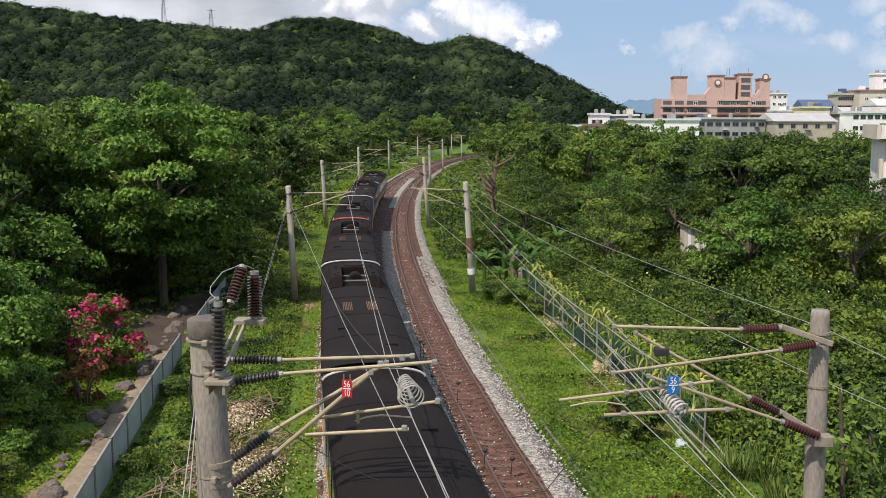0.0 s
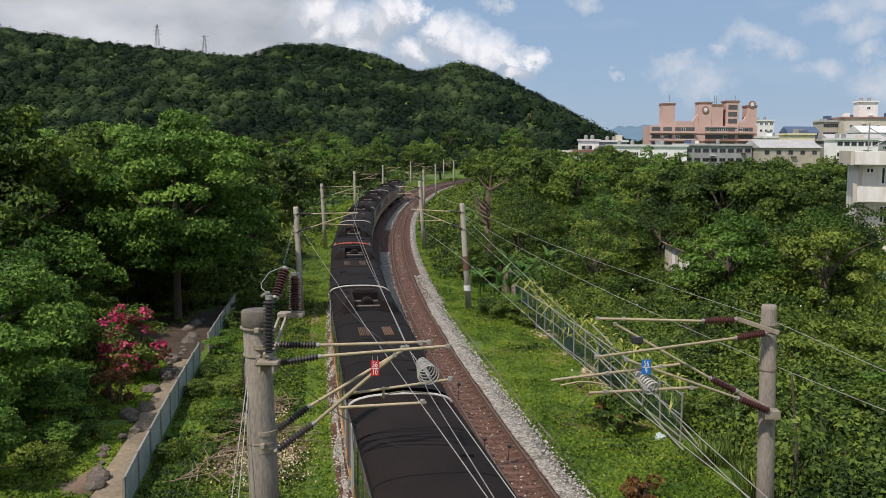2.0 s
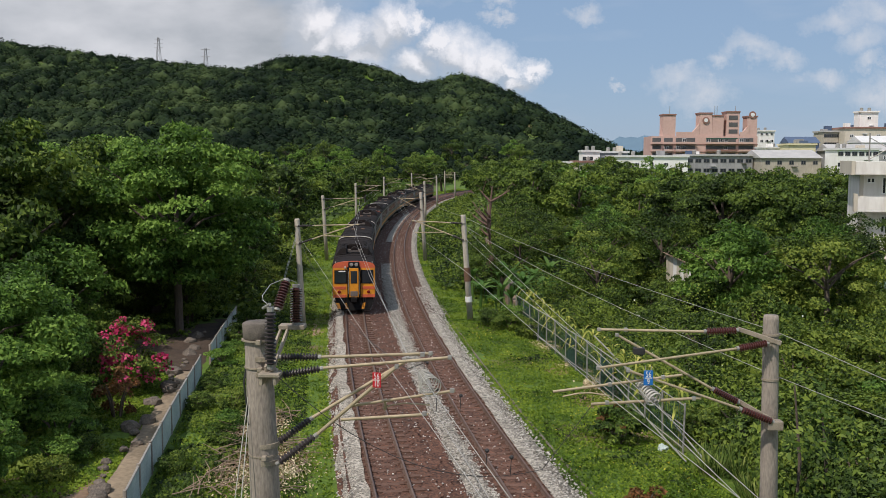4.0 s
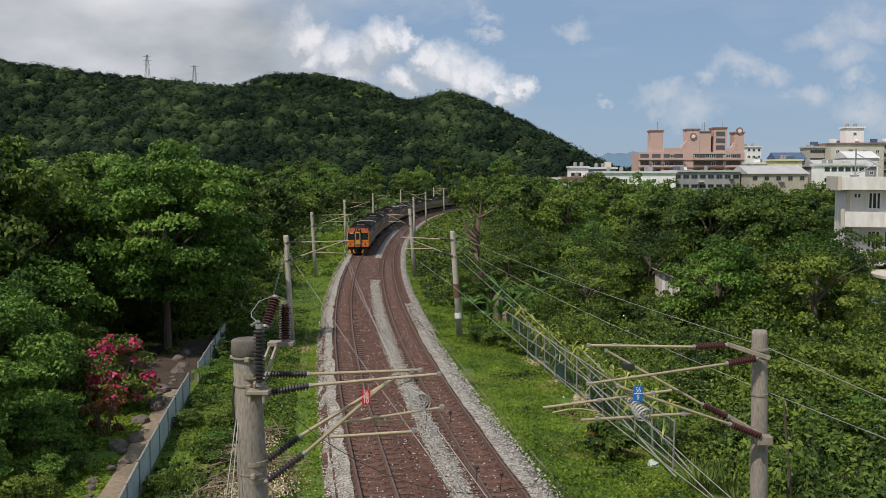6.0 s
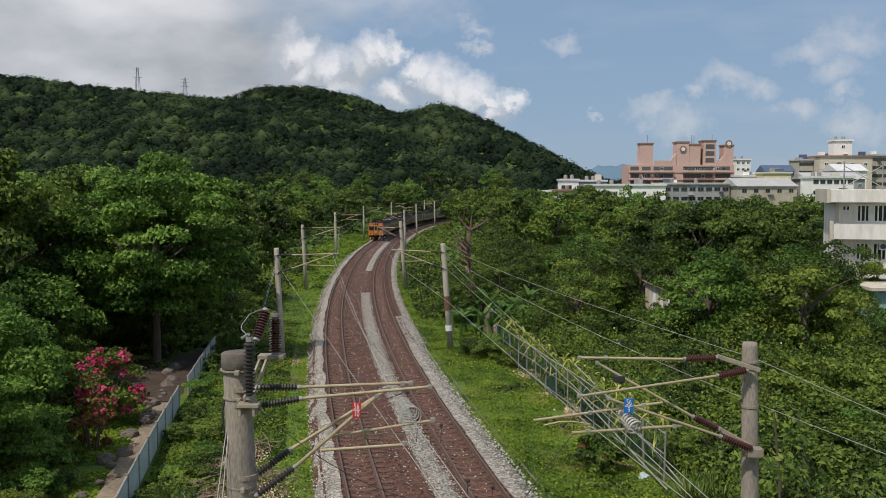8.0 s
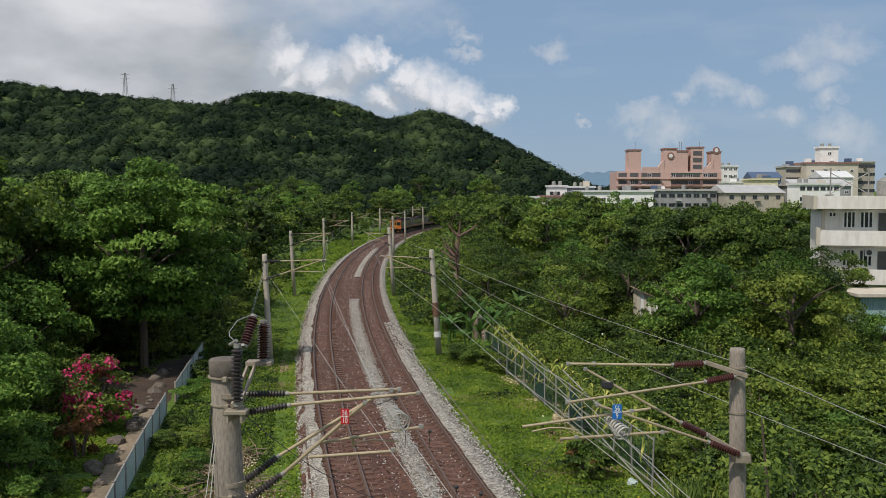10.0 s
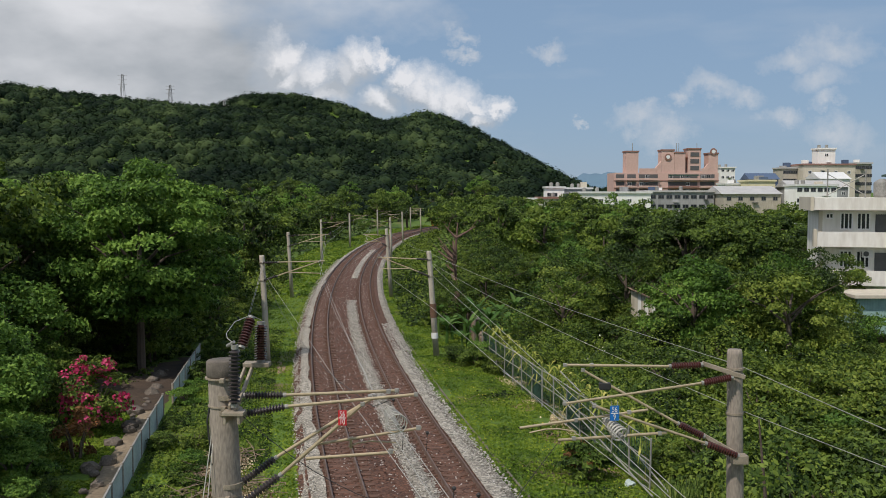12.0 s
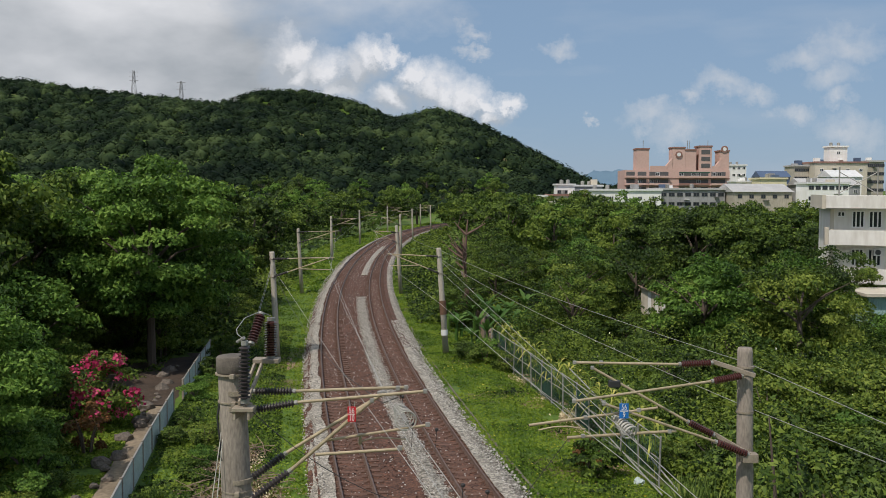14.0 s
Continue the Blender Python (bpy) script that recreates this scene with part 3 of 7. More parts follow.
gravel_strip("gravel_shoulder", [(5.35, -0.2), (5.6, -0.14), (5.9, -0.26), (6.1, -0.52)], 62, 330)


def rail_mesh(off, s0, s1, parent):
    prof = [(-0.065, -0.15), (-0.065, -0.13), (-0.012, -0.1), (-0.012, -0.05), (-0.034, -0.035), (-0.034, 0.0), (0.034, 0.0), (0.034, -0.035), (0.012, -0.05), (0.012, -0.1), (0.065, -0.13), (0.065, -0.15)]
    return sweep("rail", [(off + o, z) for o, z in prof], s0, s1, "rail", 2.0, parent)


def sleeper_bm():
    bm = bmesh.new()
    for x0, x1, h in ((-1.0, -0.3, 0.0), (-0.3, 0.3, -0.03), (0.3, 1.0, 0.0)):
        box(bm, x0, x1, -0.12, 0.12, -0.26, -0.135 + h)
    for x in (-0.56, 0.56):
        box(bm, x - 0.14, x + 0.14, -0.07, 0.07, -0.14, -0.11)
    return bm


def make_track(off, label):
    tr = empty("railway_track")
    tagged(tr, label, "railway track", "tracks of the line", kind="structure")
    for o in (-0.566, 0.566):
        rail_mesh(off + o, -140, 560, tr)
    first = part("sleeper", sleeper_bm(), "sleeper", tr)
    first.matrix_basis = Matrix.Translation(on_line(18, off)) @ Matrix.Rotation(-heading(18), 4, "Z")
    for i in range(1, 146):
        s = 18 + 0.64 * i
        ob = new("sleeper", first.data)
        ob.parent = tr
        ob.matrix_basis = Matrix.Translation(on_line(s, off)) @ Matrix.Rotation(-heading(s), 4, "Z")
    bm = bmesh.new()
    for i in range(146, 420):
        s = 18 + 0.64 * i
        box(bm, -1, 1, -0.12, 0.12, -0.26, -0.14, m=Matrix.Translation(on_line(s, off)) @ Matrix.Rotation(-heading(s), 4, "Z"))
    tagged(part("far_sleepers", bm, "sleeper", tr), kind="stuff")
    return tr


make_track(0.0, "railway track with worn brown rails on concrete sleepers")
make_track(GAP, "railway track with worn brown rails on concrete sleepers")


def scatter_stones():
    """Loose ballast stones on the strips, joined."""
    rng = np.random.default_rng(5)
    ico = np.array([(1, 0, 0), (-1, 0, 0), (0, 1, 0), (0, -1, 0), (0, 0, 1), (0, 0, -1)], float)
    fc = np.array([(0, 2, 4), (2, 1, 4), (1, 3, 4), (3, 0, 4), (2, 0, 5), (1, 2, 5), (3, 1, 5), (0, 3, 5)])

    def lot(name, n, lo, hi, s0, s1, material, label, size, z):
        s = s0 + (s1 - s0) * rng.random(n) ** 1.3
        o = rng.uniform(lo, hi, n)
        x = np.interp(s, _s, _x) + o * np.cos(np.interp(s, _s, _h))
        y = np.interp(s, _s, _y) - o * np.sin(np.interp(s, _s, _h))
        r = size * rng.uniform(0.5, 1.3, n)
        V = ico[None] * r[:, None, None] * rng.uniform(0.6, 1.25, (n, 6, 1))
        V[:, :, 2] *= 0.7
        V += np.stack([x, y, np.full(n, z) + 0.2 * r], 1)[:, None]
        F = (fc[None] + 6 * np.arange(n)[:, None, None]).reshape(-1, 3)
        tagged(np_part(name, V.reshape(-1, 3), F, material), label, "stones", kind="stuff")

    pale = "loose pale ballast stones beside the rails"
    lot("loose_stones", 4500, -1.7, -0.75, 15, 150, "stone", pale, 0.042, -0.12)
    lot("loose_stones", 5000, 2.15, 3.15, 15, 92, "stone", pale, 0.042, -0.1)
    lot("loose_stones", 6000, 4.75, 5.75, 15, 75, "stone", pale, 0.045, -0.13)
    lot("loose_stones", 1500, 5.3, 6.0, 62, 150, "stone", pale, 0.045, -0.2)
    lot("stray_stones", 4200, -0.5, 4.5, 18, 200, "stone_pale", "pale stones scattered over brown ballast", 0.035, -0.16)
    lot("brown_stones", 6500, -0.6, 4.6, 18, 150, "stone_brown", "rust-brown ballast stones between the rails", 0.045, -0.165)


scatter_stones()

# lineside cable trough at the foot of the right shoulder
tagged(sweep("cable_trough", [(6.2, -0.5), (6.2, -0.44), (6.28, -0.44), (6.28, -0.5)], 10, 75, "concrete_dark", 2.0), "narrow brown cable trough along the grass edge", "cable trough", kind="structure")


# ---- poles, brackets, wires ----
def shed_insulator(parent, p0, p1, r, material="insul", sheds=11):
    prof = [(0.0, r * 0.45), (0.06, r * 0.45)]
    for i in range(sheds):
        a = 0.08 + 0.84 * i / sheds
        st = 0.84 / sheds
        prof += [(a, r * 0.55), (a + 0.25 * st, r), (a + 0.45 * st, r), (a + 0.7 * st, r * 0.55)]
    prof += [(0.94, r * 0.45), (1.0, r * 0.45)]
    ins = part("insulator", lathe(bmesh.new(), p0, p1, prof), material, parent, "ribbed brown porcelain insulator")
    p0, p1 = Vector(p0), Vector(p1)
    for a, b in ((p0, p0.lerp(p1, 0.07)), (p1.lerp(p0, 0.07), p1)):
        part("end_cap", cyl(bmesh.new(), a, b, r * 0.62), "steel", ins)
    return ins


def pole_shaft(parent, base, top, r0, r1, material="concrete"):
    bm = lathe(bmesh.new(), base, top, [(0, r0), (0.5, (r0 + r1) / 2), (0.985, r1), (1.0, r1 * 0.9)], 24)
    return part("shaft", bm, material, parent, smooth=True)


def clamp(parent, c, r, h=0.06):
    c = Vector(c)
    return part("clamp_band", cyl(bmesh.new(), c - Vector((0, 0, h / 2)), c + Vector((0, 0, h / 2)), r, n=20), "bracket", parent)


def arm(parent, a, b, r=0.035, name="tube"):
    return part(name, cyl(bmesh.new(), a, b, r, n=10), "tube", parent)


def fitting(parent, c, r=0.05):
    c = Vector(c)
    bm = bmesh.new()
    box(bm, -r, r, -r, r, -r, r, 0.012, Matrix.Translation(c))
    return part("fitting", bm, "steel", parent)


def digits(parent, text, c, size, yaw):
    """Lettering made into a mesh on a plate."""
    cu = bpy.data.curves.new("lettering", "FONT")
    cu.body, cu.size, cu.align_x, cu.align_y, cu.extrude = text, size, "CENTER", "CENTER", 0.003
    tmp = new("lettering", cu)
    dg = bpy.context.evaluated_depsgraph_get()
    me = bpy.data.meshes.new_from_object(tmp.evaluated_get(dg))
    bpy.data.objects.remove(tmp)
    me.materials.clear()
    me.materials.append(M["white"])
    ob = new("number", me)
    ob.parent = parent
    ob.matrix_basis = Matrix.Translation(c) @ Matrix.Rotation(yaw, 4, "Z") @ Matrix.Rotation(radians(90), 4, "X") @ Matrix.Diagonal((0.72, 1, 1, 1))
    return ob


def number_plate(c, w, h, material, top, bottom, label, yaw=0.0):
    c = Vector(c)
    pl = empty("kilometre_plate", Matrix.Translation(c))
    tagged(pl, label, "sign")
    bm = bmesh.new()
    box(bm, -w / 2, w / 2, 0.0, 0.012, -h / 2, h / 2, 0.004, Matrix.Rotation(yaw, 4, "Z"))
    part("plate", bm, material, pl)
    digits(pl, top, Matrix.Rotation(yaw, 3, "Z") @ Vector((0, -0.008, h * 0.24)), h * 0.52, yaw)
    digits(pl, bottom, Matrix.Rotation(yaw, 3, "Z") @ Vector((0, -0.008, -h * 0.26)), h * 0.52, yaw)
    bm = bmesh.new()
    box(bm, -w * 0.4, w * 0.4, -0.008, 0.0, -0.01, 0.01, 0, Matrix.Rotation(yaw, 4, "Z"))
    part("divider_bar", bm, "white", pl)
    bm = bmesh.new()
    for x in (-w * 0.3, w * 0.3):
        cyl(bm, (x, 0.02, h / 2 - 0.02), (x, 0.02, h / 2 + 0.1), 0.008, n=6)
    part("hanger", bm, "steel", pl)
    return pl


def coil(c, d, r, label, wire_r=0.024):
    """A coiled spring of wire turns hanging from the wires."""
    c, d = Vector(c), Vector(d)
    q = d.to_track_quat("Z", "Y").to_matrix()
    th = empty("wire_coil")
    tagged(th, label, "coil")
    L = d.length
    for i in range(7):
        rr = r * (1.0 - 0.09 * i)
        bm = bmesh.new()
        pts = [c + q @ Vector((rr * math.cos(a), rr * math.sin(a), L * (i / 6.5) + L * a / 45)) for a in np.linspace(0, 2 * math.pi, 25)]
        tube(bm, pts, wire_r, 6)
        part("turn", bm, "silver", th)
    part("core", cyl(bmesh.new(), c - d * 0.1, c + d * 1.15, 0.045, 0.03, 8), "steel", th)
    return th


CZ, MZ = 5.05, 5.95    # contact and messenger wire heights


def far_mast(base, top, track_off, s, label):
    """Concrete mast with a two-tube cantilever that reaches over the track."""
    base, top = Vector(base), Vector(top)
    th = empty("catenary_mast")
    tagged(th, label, "mast", "catenary masts along the line")
    pole_shaft(th, base, top, 0.2, 0.16, "concrete_pale")
    f = lambda z: base.lerp(top, (z - base.z) / (top.z - base.z))
    c = on_line(s, track_off)
    up, low = f(5.85), f(4.75)
    tip = Vector((c.x, c.y, MZ))
    reg = Vector((c.x, c.y, CZ + 0.15))
    a1, a2 = up.lerp(tip, 0.28), low.lerp(tip, 0.26)
    shed_insulator(th, up + Vector((0, -0.18, 0)), a1, 0.075, "insul_dark", 8)
    shed_insulator(th, low + Vector((0, -0.18, 0)), a2, 0.075, "insul_dark", 8)
    arm(th, a1, up.lerp(tip, 1.08), 0.035)
    arm(th, a2, tip, 0.035)
    arm(th, low.lerp(tip, 0.42), reg, 0.028, "registration_tube")
    fitting(th, tip)
    clamp(th, f(5.85), 0.19)
    clamp(th, f(4.75), 0.2)
    return th


GZ = -0.6
LEFT_MASTS = [((-10.85, 58.0, GZ), (-11.15, 58.0, 6.3)), ((-15.6, 97.0, GZ), (-15.95, 97.0, 6.2))]
RIGHT_MASTS = [((-0.47, 61.0, GZ), (-0.98, 61.0, 6.4)), ((-5.4, 97.0, GZ), (-5.9, 97.0, 6.55))]
grey_mast = "round grey concrete catenary mast with bracket arms"
for b, t in LEFT_MASTS:
    far_mast(b, t, 0.0, line_s(b[1]), grey_mast)
for b, t in RIGHT_MASTS:
    far_mast(b, t, GAP, line_s(b[1]), grey_mast)
for i in range(5):
    s = line_s(142) + 48 * i
    b, t = on_line(s, -3.4, GZ), on_line(s, -3.5, 6.3)
    far_mast(b, t, 0.0, s, grey_mast)
    s += 6
    b, t = on_line(s, GAP + 2.9, GZ), on_line(s, GAP + 2.7, 6.5)
    far_mast(b, t, GAP, s, grey_mast)
# dark painted band and white patch on the second right mast
mk = empty("mast_band")
tagged(mk, "dark band and white patch painted round a concrete mast", "marking")
part("dark_band", lathe(bmesh.new(), (-0.66, 61, 2.1), (-0.72, 61, 3.0), [(0, 0.222), (1, 0.218)], 20), "rust", mk)
part("white_patch", lathe(bmesh.new(), (-0.58, 61, 0.75), (-0.605, 61, 1.1), [(0, 0.225), (1, 0.222)], 20), "white", mk)


# ---- the two near masts ----
def left_mast():
    th = empty("anchor_mast", Matrix.Translation((-4.7, 20.5, -0.6)))
    tagged(th, "thick round weathered concrete mast with steel brackets and insulators", "mast")
    inv = Matrix.Translation((4.7, -20.5, 0.6))
    P = lambda x, y, z: inv @ Vector((x, y, z))
    pole_shaft(th, P(-4.64, 20.5, -0.6), P(-4.84, 20.5, 6.06), 0.36, 0.295)
    part("cap", lathe(bmesh.new(), P(-4.84, 20.5, 6.06), P(-4.85, 20.5, 6.42), [(0, 0.315), (0.05, 0.325), (0.92, 0.325), (1, 0.29)], 28), "concrete_dark", th, "dark concrete collar", True)
    for z, r in ((6.03, 0.36), (5.42, 0.325), (3.45, 0.335)):
        x = -4.64 - 0.2 * (z + 0.6) / 6.66
        clamp(th, P(x, 20.5, z), r, 0.035)
        bm = bmesh.new()
        box(bm, -0.05, 0.05, -r - 0.1, -r + 0.03, -0.05, 0.05, 0.01, Matrix.Translation(P(x + 0.1, 20.5, z)))
        part("clamp_bolt", bm, "bracket", th)
    # steel bracket that carries the post insulators
    bm = bmesh.new()
    for dx in (-0.06, 0.10):
        a, b = P(-4.50 + dx, 19.95, 5.48), P(-4.52 + dx, 21.7, 6.02)
        d = (b - a)
        q = d.to_track_quat("Y", "Z").to_matrix().to_4x4()
        box(bm, -0.025, 0.025, 0, d.length, -0.06, 0.06, 0.006, Matrix.Translation(a) @ q)
    part("bracket_channel", bm, "bracket", th)
    bm = bmesh.new()
    box(bm, -4.62, -4.02, 21.6, 21.95, 6.04, 6.14, 0.012, inv)
    part("bracket_plate", bm, "bracket", th)
    bm = bmesh.new()
    box(bm, -4.68, -4.22, 19.75, 20.1, 5.34, 5.42, 0.012, inv)
    box(bm, -4.66, -4.6, 19.78, 20.4, 5.16, 5.36, 0.01, inv)
    box(bm, -4.36, -4.3, 19.78, 20.4, 5.16, 5.36, 0.01, inv)
    part("bracket_shelf", bm, "bracket", th)
    shed_insulator(th, P(-4.44, 19.9, 5.5), P(-4.42, 19.9, 6.84), 0.125, "insul_dark", 14)
    shed_insulator(th, P(-4.56, 21.2, 6.55), P(-4.40, 21.6, 7.22), 0.125, "insul", 10)
    shed_insulator(th, P(-4.24, 21.8, 6.12), P(-4.23, 21.8, 7.08), 0.145, "insul", 14)
    # loop of bare cable over the insulator heads
    loop = [P(-4.43, 19.9, 6.86), P(-4.62, 20.1, 6.95), P(-4.75, 20.6, 6.98), P(-4.7, 21.2, 7.15), P(-4.42, 21.6, 7.25), P(-4.23, 21.8, 7.12)]
    part("jumper", tube(bmesh.new(), loop, 0.009), "wire", th)
    part("switch_blade", cyl(bmesh.new(), P(-4.43, 19.9, 6.9), P(-4.62, 20.1, 6.78), 0.035), "steel", th)
    # cantilevers: two pairs
    for a, b, c, r in (((-4.4, 20.5, 5.63), (-3.44, 20.5, 5.64), (-1.04, 20.7, 5.7), 0.034),
                       ((-4.3, 20.2, 5.29), (-3.35, 20.2, 5.46), (-0.6, 20.2, 5.72), 0.034),
                       ((-4.45, 20.5, 3.68), (-3.64, 20.5, 4.28), (-1.51, 20.6, 5.59), 0.038),
                       ((-4.4, 20.2, 3.3), (-3.49, 20.2, 3.99), (-1.75, 20.2, 5.51), 0.042)):
        shed_insulator(th, P(*a), P(*b), 0.085, "insul_dark", 12)
        arm(th, P(*b), P(*c), r)
        clamp(th, P(-4.72, 20.5, a[2]), 0.325, 0.1)
        fitting(th, P(*c), 0.045)
    arm(th, P(-2.8, 20.3, 4.6), P(-0.48, 20.3, 4.97), 0.03, "registration_tube")
    arm(th, P(-2.97, 20.2, 4.32), P(-1.07, 20.2, 4.46), 0.034, "registration_tube")
    part("steady_arm", tube(bmesh.new(), [P(-2.08, 20.4, 4.53), P(-1.85, 20.4, 4.61), P(-1.59, 20.4, 4.65), P(-1.03, 20.4, 4.62)], 0.017), "tube", th)
    part("drop_rod", cyl(bmesh.new(), P(-2.02, 20.4, 4.5), P(-2.02, 20.35, 4.75), 0.03), "tube", th)
    for p in ((-1.15, 20.2, 4.48), (-0.55, 20.3, 4.97), (-1.6, 20.4, 5.62), (-1.2, 20.4, 5.74)):
        fitting(th, P(*p), 0.05)
    # conduit down the shaft
    part("conduit", tube(bmesh.new(), [P(-5.08, 20.35, 5.4), P(-5.12, 20.3, 5.1), P(-5.05, 20.3, 4.4), P(-5.1, 20.25, 4.3), P(-5.02, 20.3, 4.15)], 0.02), "wire_dark", th)


def right_mast():
    th = empty("catenary_mast", Matrix.Translation((6.85, 21.8, -0.6)))
    tagged(th, "round grey concrete catenary mast with brown insulators and tube arms", "mast")
    inv = Matrix.Translation((-6.85, -21.8, 0.6))
    P = lambda x, y, z: inv @ Vector((x, y, z))
    pole_shaft(th, P(6.86, 21.8, -0.6), P(6.72, 21.8, 6.44), 0.215, 0.175)
    for z in (6.0, 5.85, 4.95, 4.1, 3.98):
        clamp(th, P(6.745, 21.8, z), 0.2, 0.05)
    for (a, b) in (((6.85, 21.4, 5.86), (5.93, 21.68, 6.14)), ((6.88, 21.4, 3.98), (5.99, 21.7, 4.46))):
        bm = bmesh.new()
        p, q = P(*a), P(*b)
        d = q - p
        box(bm, -0.03, 0.03, 0, d.length, -0.05, 0.05, 0.008, Matrix.Translation(p) @ d.to_track_quat("Y", "Z").to_matrix().to_4x4())
        part("bracket_channel", bm, "bracket", th)
    bm = bmesh.new()
    box(bm, 6.6, 6.95, 21.35, 21.62, 3.86, 4.06, 0.012, inv)
    part("bracket_shelf", bm, "bracket", th)
    for a, b, c in (((5.95, 21.65, 6.11), (5.15, 21.6, 6.08), (2.79, 21.7, 6.09)),
                    ((6.6, 21.5, 5.85), (5.85, 21.4, 5.73), (2.72, 21.2, 5.3)),
                    ((6.0, 21.6, 4.44), (5.37, 21.6, 4.76), (3.2, 21.7, 5.97)),
                    ((6.74, 21.4, 4.04), (5.92, 21.3, 4.38), (3.39, 21.2, 5.25))):
        shed_insulator(th, P(*a), P(*b), 0.085, "insul", 12)
        arm(th, P(*b), P(*c), 0.03)
        fitting(th, P(*c), 0.04)
    arm(th, P(4.63, 21.3, 5.14), P(1.72, 21.3, 4.72), 0.03, "registration_tube")
    arm(th, P(5.06, 21.3, 4.61), P(2.59, 21.3, 4.44), 0.034, "registration_tube")
    part("steady_arm", tube(bmesh.new(), [P(1.94, 21.3, 4.61), P(2.3, 21.3, 4.69), P(2.6, 21.3, 4.7), P(3.0, 21.3, 4.64)], 0.016), "tube", th)
    for p in ((4.2, 21.3, 5.08), (3.0, 21.3, 4.9), (4.9, 21.3, 4.6), (3.4, 21.7, 6.09), (2.95, 21.3, 4.48)):
        fitting(th, P(*p), 0.045)
    bm = bmesh.new()
    box(bm, 3.58, 3.84, 21.62, 21.8, 5.52, 5.68, 0.02, inv)
    part("small_weight", bm, "wire_dark", th)


left_mast()
right_mast()
number_plate((-2.17, 20.06, 5.24), 0.185, 0.33, "red", "56", "10", "small red plate with white numbers 56 and 10", radians(-6))
number_plate((3.83, 21.08, 5.11), 0.21, 0.34, "blue", "56", "9", "small blue plate with white numbers 56 and 9", radians(4))
coil((-1.0, 20.0, 5.10), (-0.20, 0.75, 0.14), 0.23, "coil of pale wire turns hanging in the catenary", 0.014)
coil((3.97, 21.0, 4.62), (-0.24, 0.55, 0.24), 0.17, "coil of pale wire turns hanging in the catenary")


def wire(name, pts, r, label, material="wire"):
    ob = part(name, tube(bmesh.new(), pts, r, 5), material)
    return tagged(ob, label, "wire")


# contact and messenger wires over each track, with droppers
def catenary(o, ss, label):
    for a, b in zip(ss, ss[1:]):
        pc = [on_line(a, o, CZ), on_line(b, o, CZ)]
        pm = sag(on_line(a, o, MZ), on_line(b, o, MZ), 0.25)
        wire("contact_wire", sag(*pc, 0.02, 6), 0.008, label)
        wire("messenger_wire", pm, 0.008, label)
        bm = bmesh.new()
        for i in range(2, 11, 2):
            cyl(bm, pm[i], Vector((pm[i].x, pm[i].y, CZ)), 0.005, n=4)
        tagged(part("dropper_wires", bm, "wire"), "thin droppers between contact and messenger wire", "wire", kind="stuff")


ml = [line_s(58), line_s(97)] + [line_s(142) + 48 * i for i in range(5)]
catenary(0.0, ml, "thin overhead line wire above the track")
catenary(GAP, [line_s(61)] + [v + 2 for v in ml[1:]], "thin overhead line wire above the track")
grey_wire = "pale stranded overhead wire strung between masts"
wire("overhead_wire", [(-10.94, 58, 5.06), (-6.05, 38.3, 4.98), (-3.2, 26.7, 4.95), (-0.37, 15.5, 4.97), (2.3, 4.5, 5.1)], 0.008, grey_wire)
wire("contact_wire", [(-7.55, 58, 4.95), (-4.6, 40, 5.0), (-2.33, 27, 5.05), (-1.03, 20.4, 4.64), (0.4, 13.5, 4.7), (2.2, 4.5, 4.8)], 0.008, grey_wire)
wire("messenger_wire", sag((-7.7, 58, 5.95), (-1.51, 20.6, 5.59), 0.2) + [Vector((1.2, 8.0, 5.8))], 0.008, grey_wire)
wire("overhead_wire", [(-0.8, 61, 4.83), (1.6, 38, 4.9), (3.54, 16, 5.15), (4.4, 5, 5.3)], 0.008, grey_wire)
wire("overhead_wire", [(-0.9, 61, 5.6), (1.5, 38, 5.3), (3.9, 16, 5.03), (5.0, 5, 5.1)], 0.008, grey_wire)
wire("contact_wire", [tuple(on_line(line_s(61), GAP, CZ)), (-0.55, 42, 5.0), (2.95, 21.3, 4.64), (5.6, 6, 4.8)], 0.008, grey_wire)
wire("feeder_wire", sag((-0.98, 61, 6.3), (6.9, 22.1, 6.02), 0.25) + [Vector((7.55, 16, 6.0)), Vector((8.6, 5, 6.1))], 0.008, grey_wire)
wire("feeder_wire", sag((-0.9, 61, 5.7), (6.92, 22.1, 4.97), 0.3) + [Vector((8.15, 17.4, 4.98)), Vector((10.2, 6, 5.1))], 0.008, grey_wire)
wire("feeder_wire", sag((-5.9, 97, 6.4), (-0.98, 61, 6.3), 0.3), 0.008, grey_wire)
dark_cable = "thin dark cable hanging slack between masts"
wire("slack_cable", sag((-11.0, 57.8, 5.1), (-3.4, 30, 4.1), 0.6) + [Vector((-1.8, 24, 4.6)), Vector((-1.2, 20.6, 5.5))], 0.011, dark_cable, "wire_dark")
wire("slack_cable", sag((-4.3, 20.0, 5.3), (1.5, 21.3, 2.9), 0.9) + [Vector((2.6, 21.3, 4.4))], 0.009, dark_cable, "wire_dark")
for x0, x1, y1 in ((-5.02, -5.62, 19.4), (-4.98, -5.3, 19.2)):
    wire("guy_wire", [(x0, 20.35, 4.95), (x1, y1, -0.55)], 0.011, "taut pale guy wire from mast to ground", "guy")
for x, y in ((-11.0, 57.6), (-11.1, 57.8)):
    wire("guy_wire", [(x, y, 5.6), (x - 1.2, y - 3.5, -0.5)], 0.014, "taut pale guy wire from mast to ground")
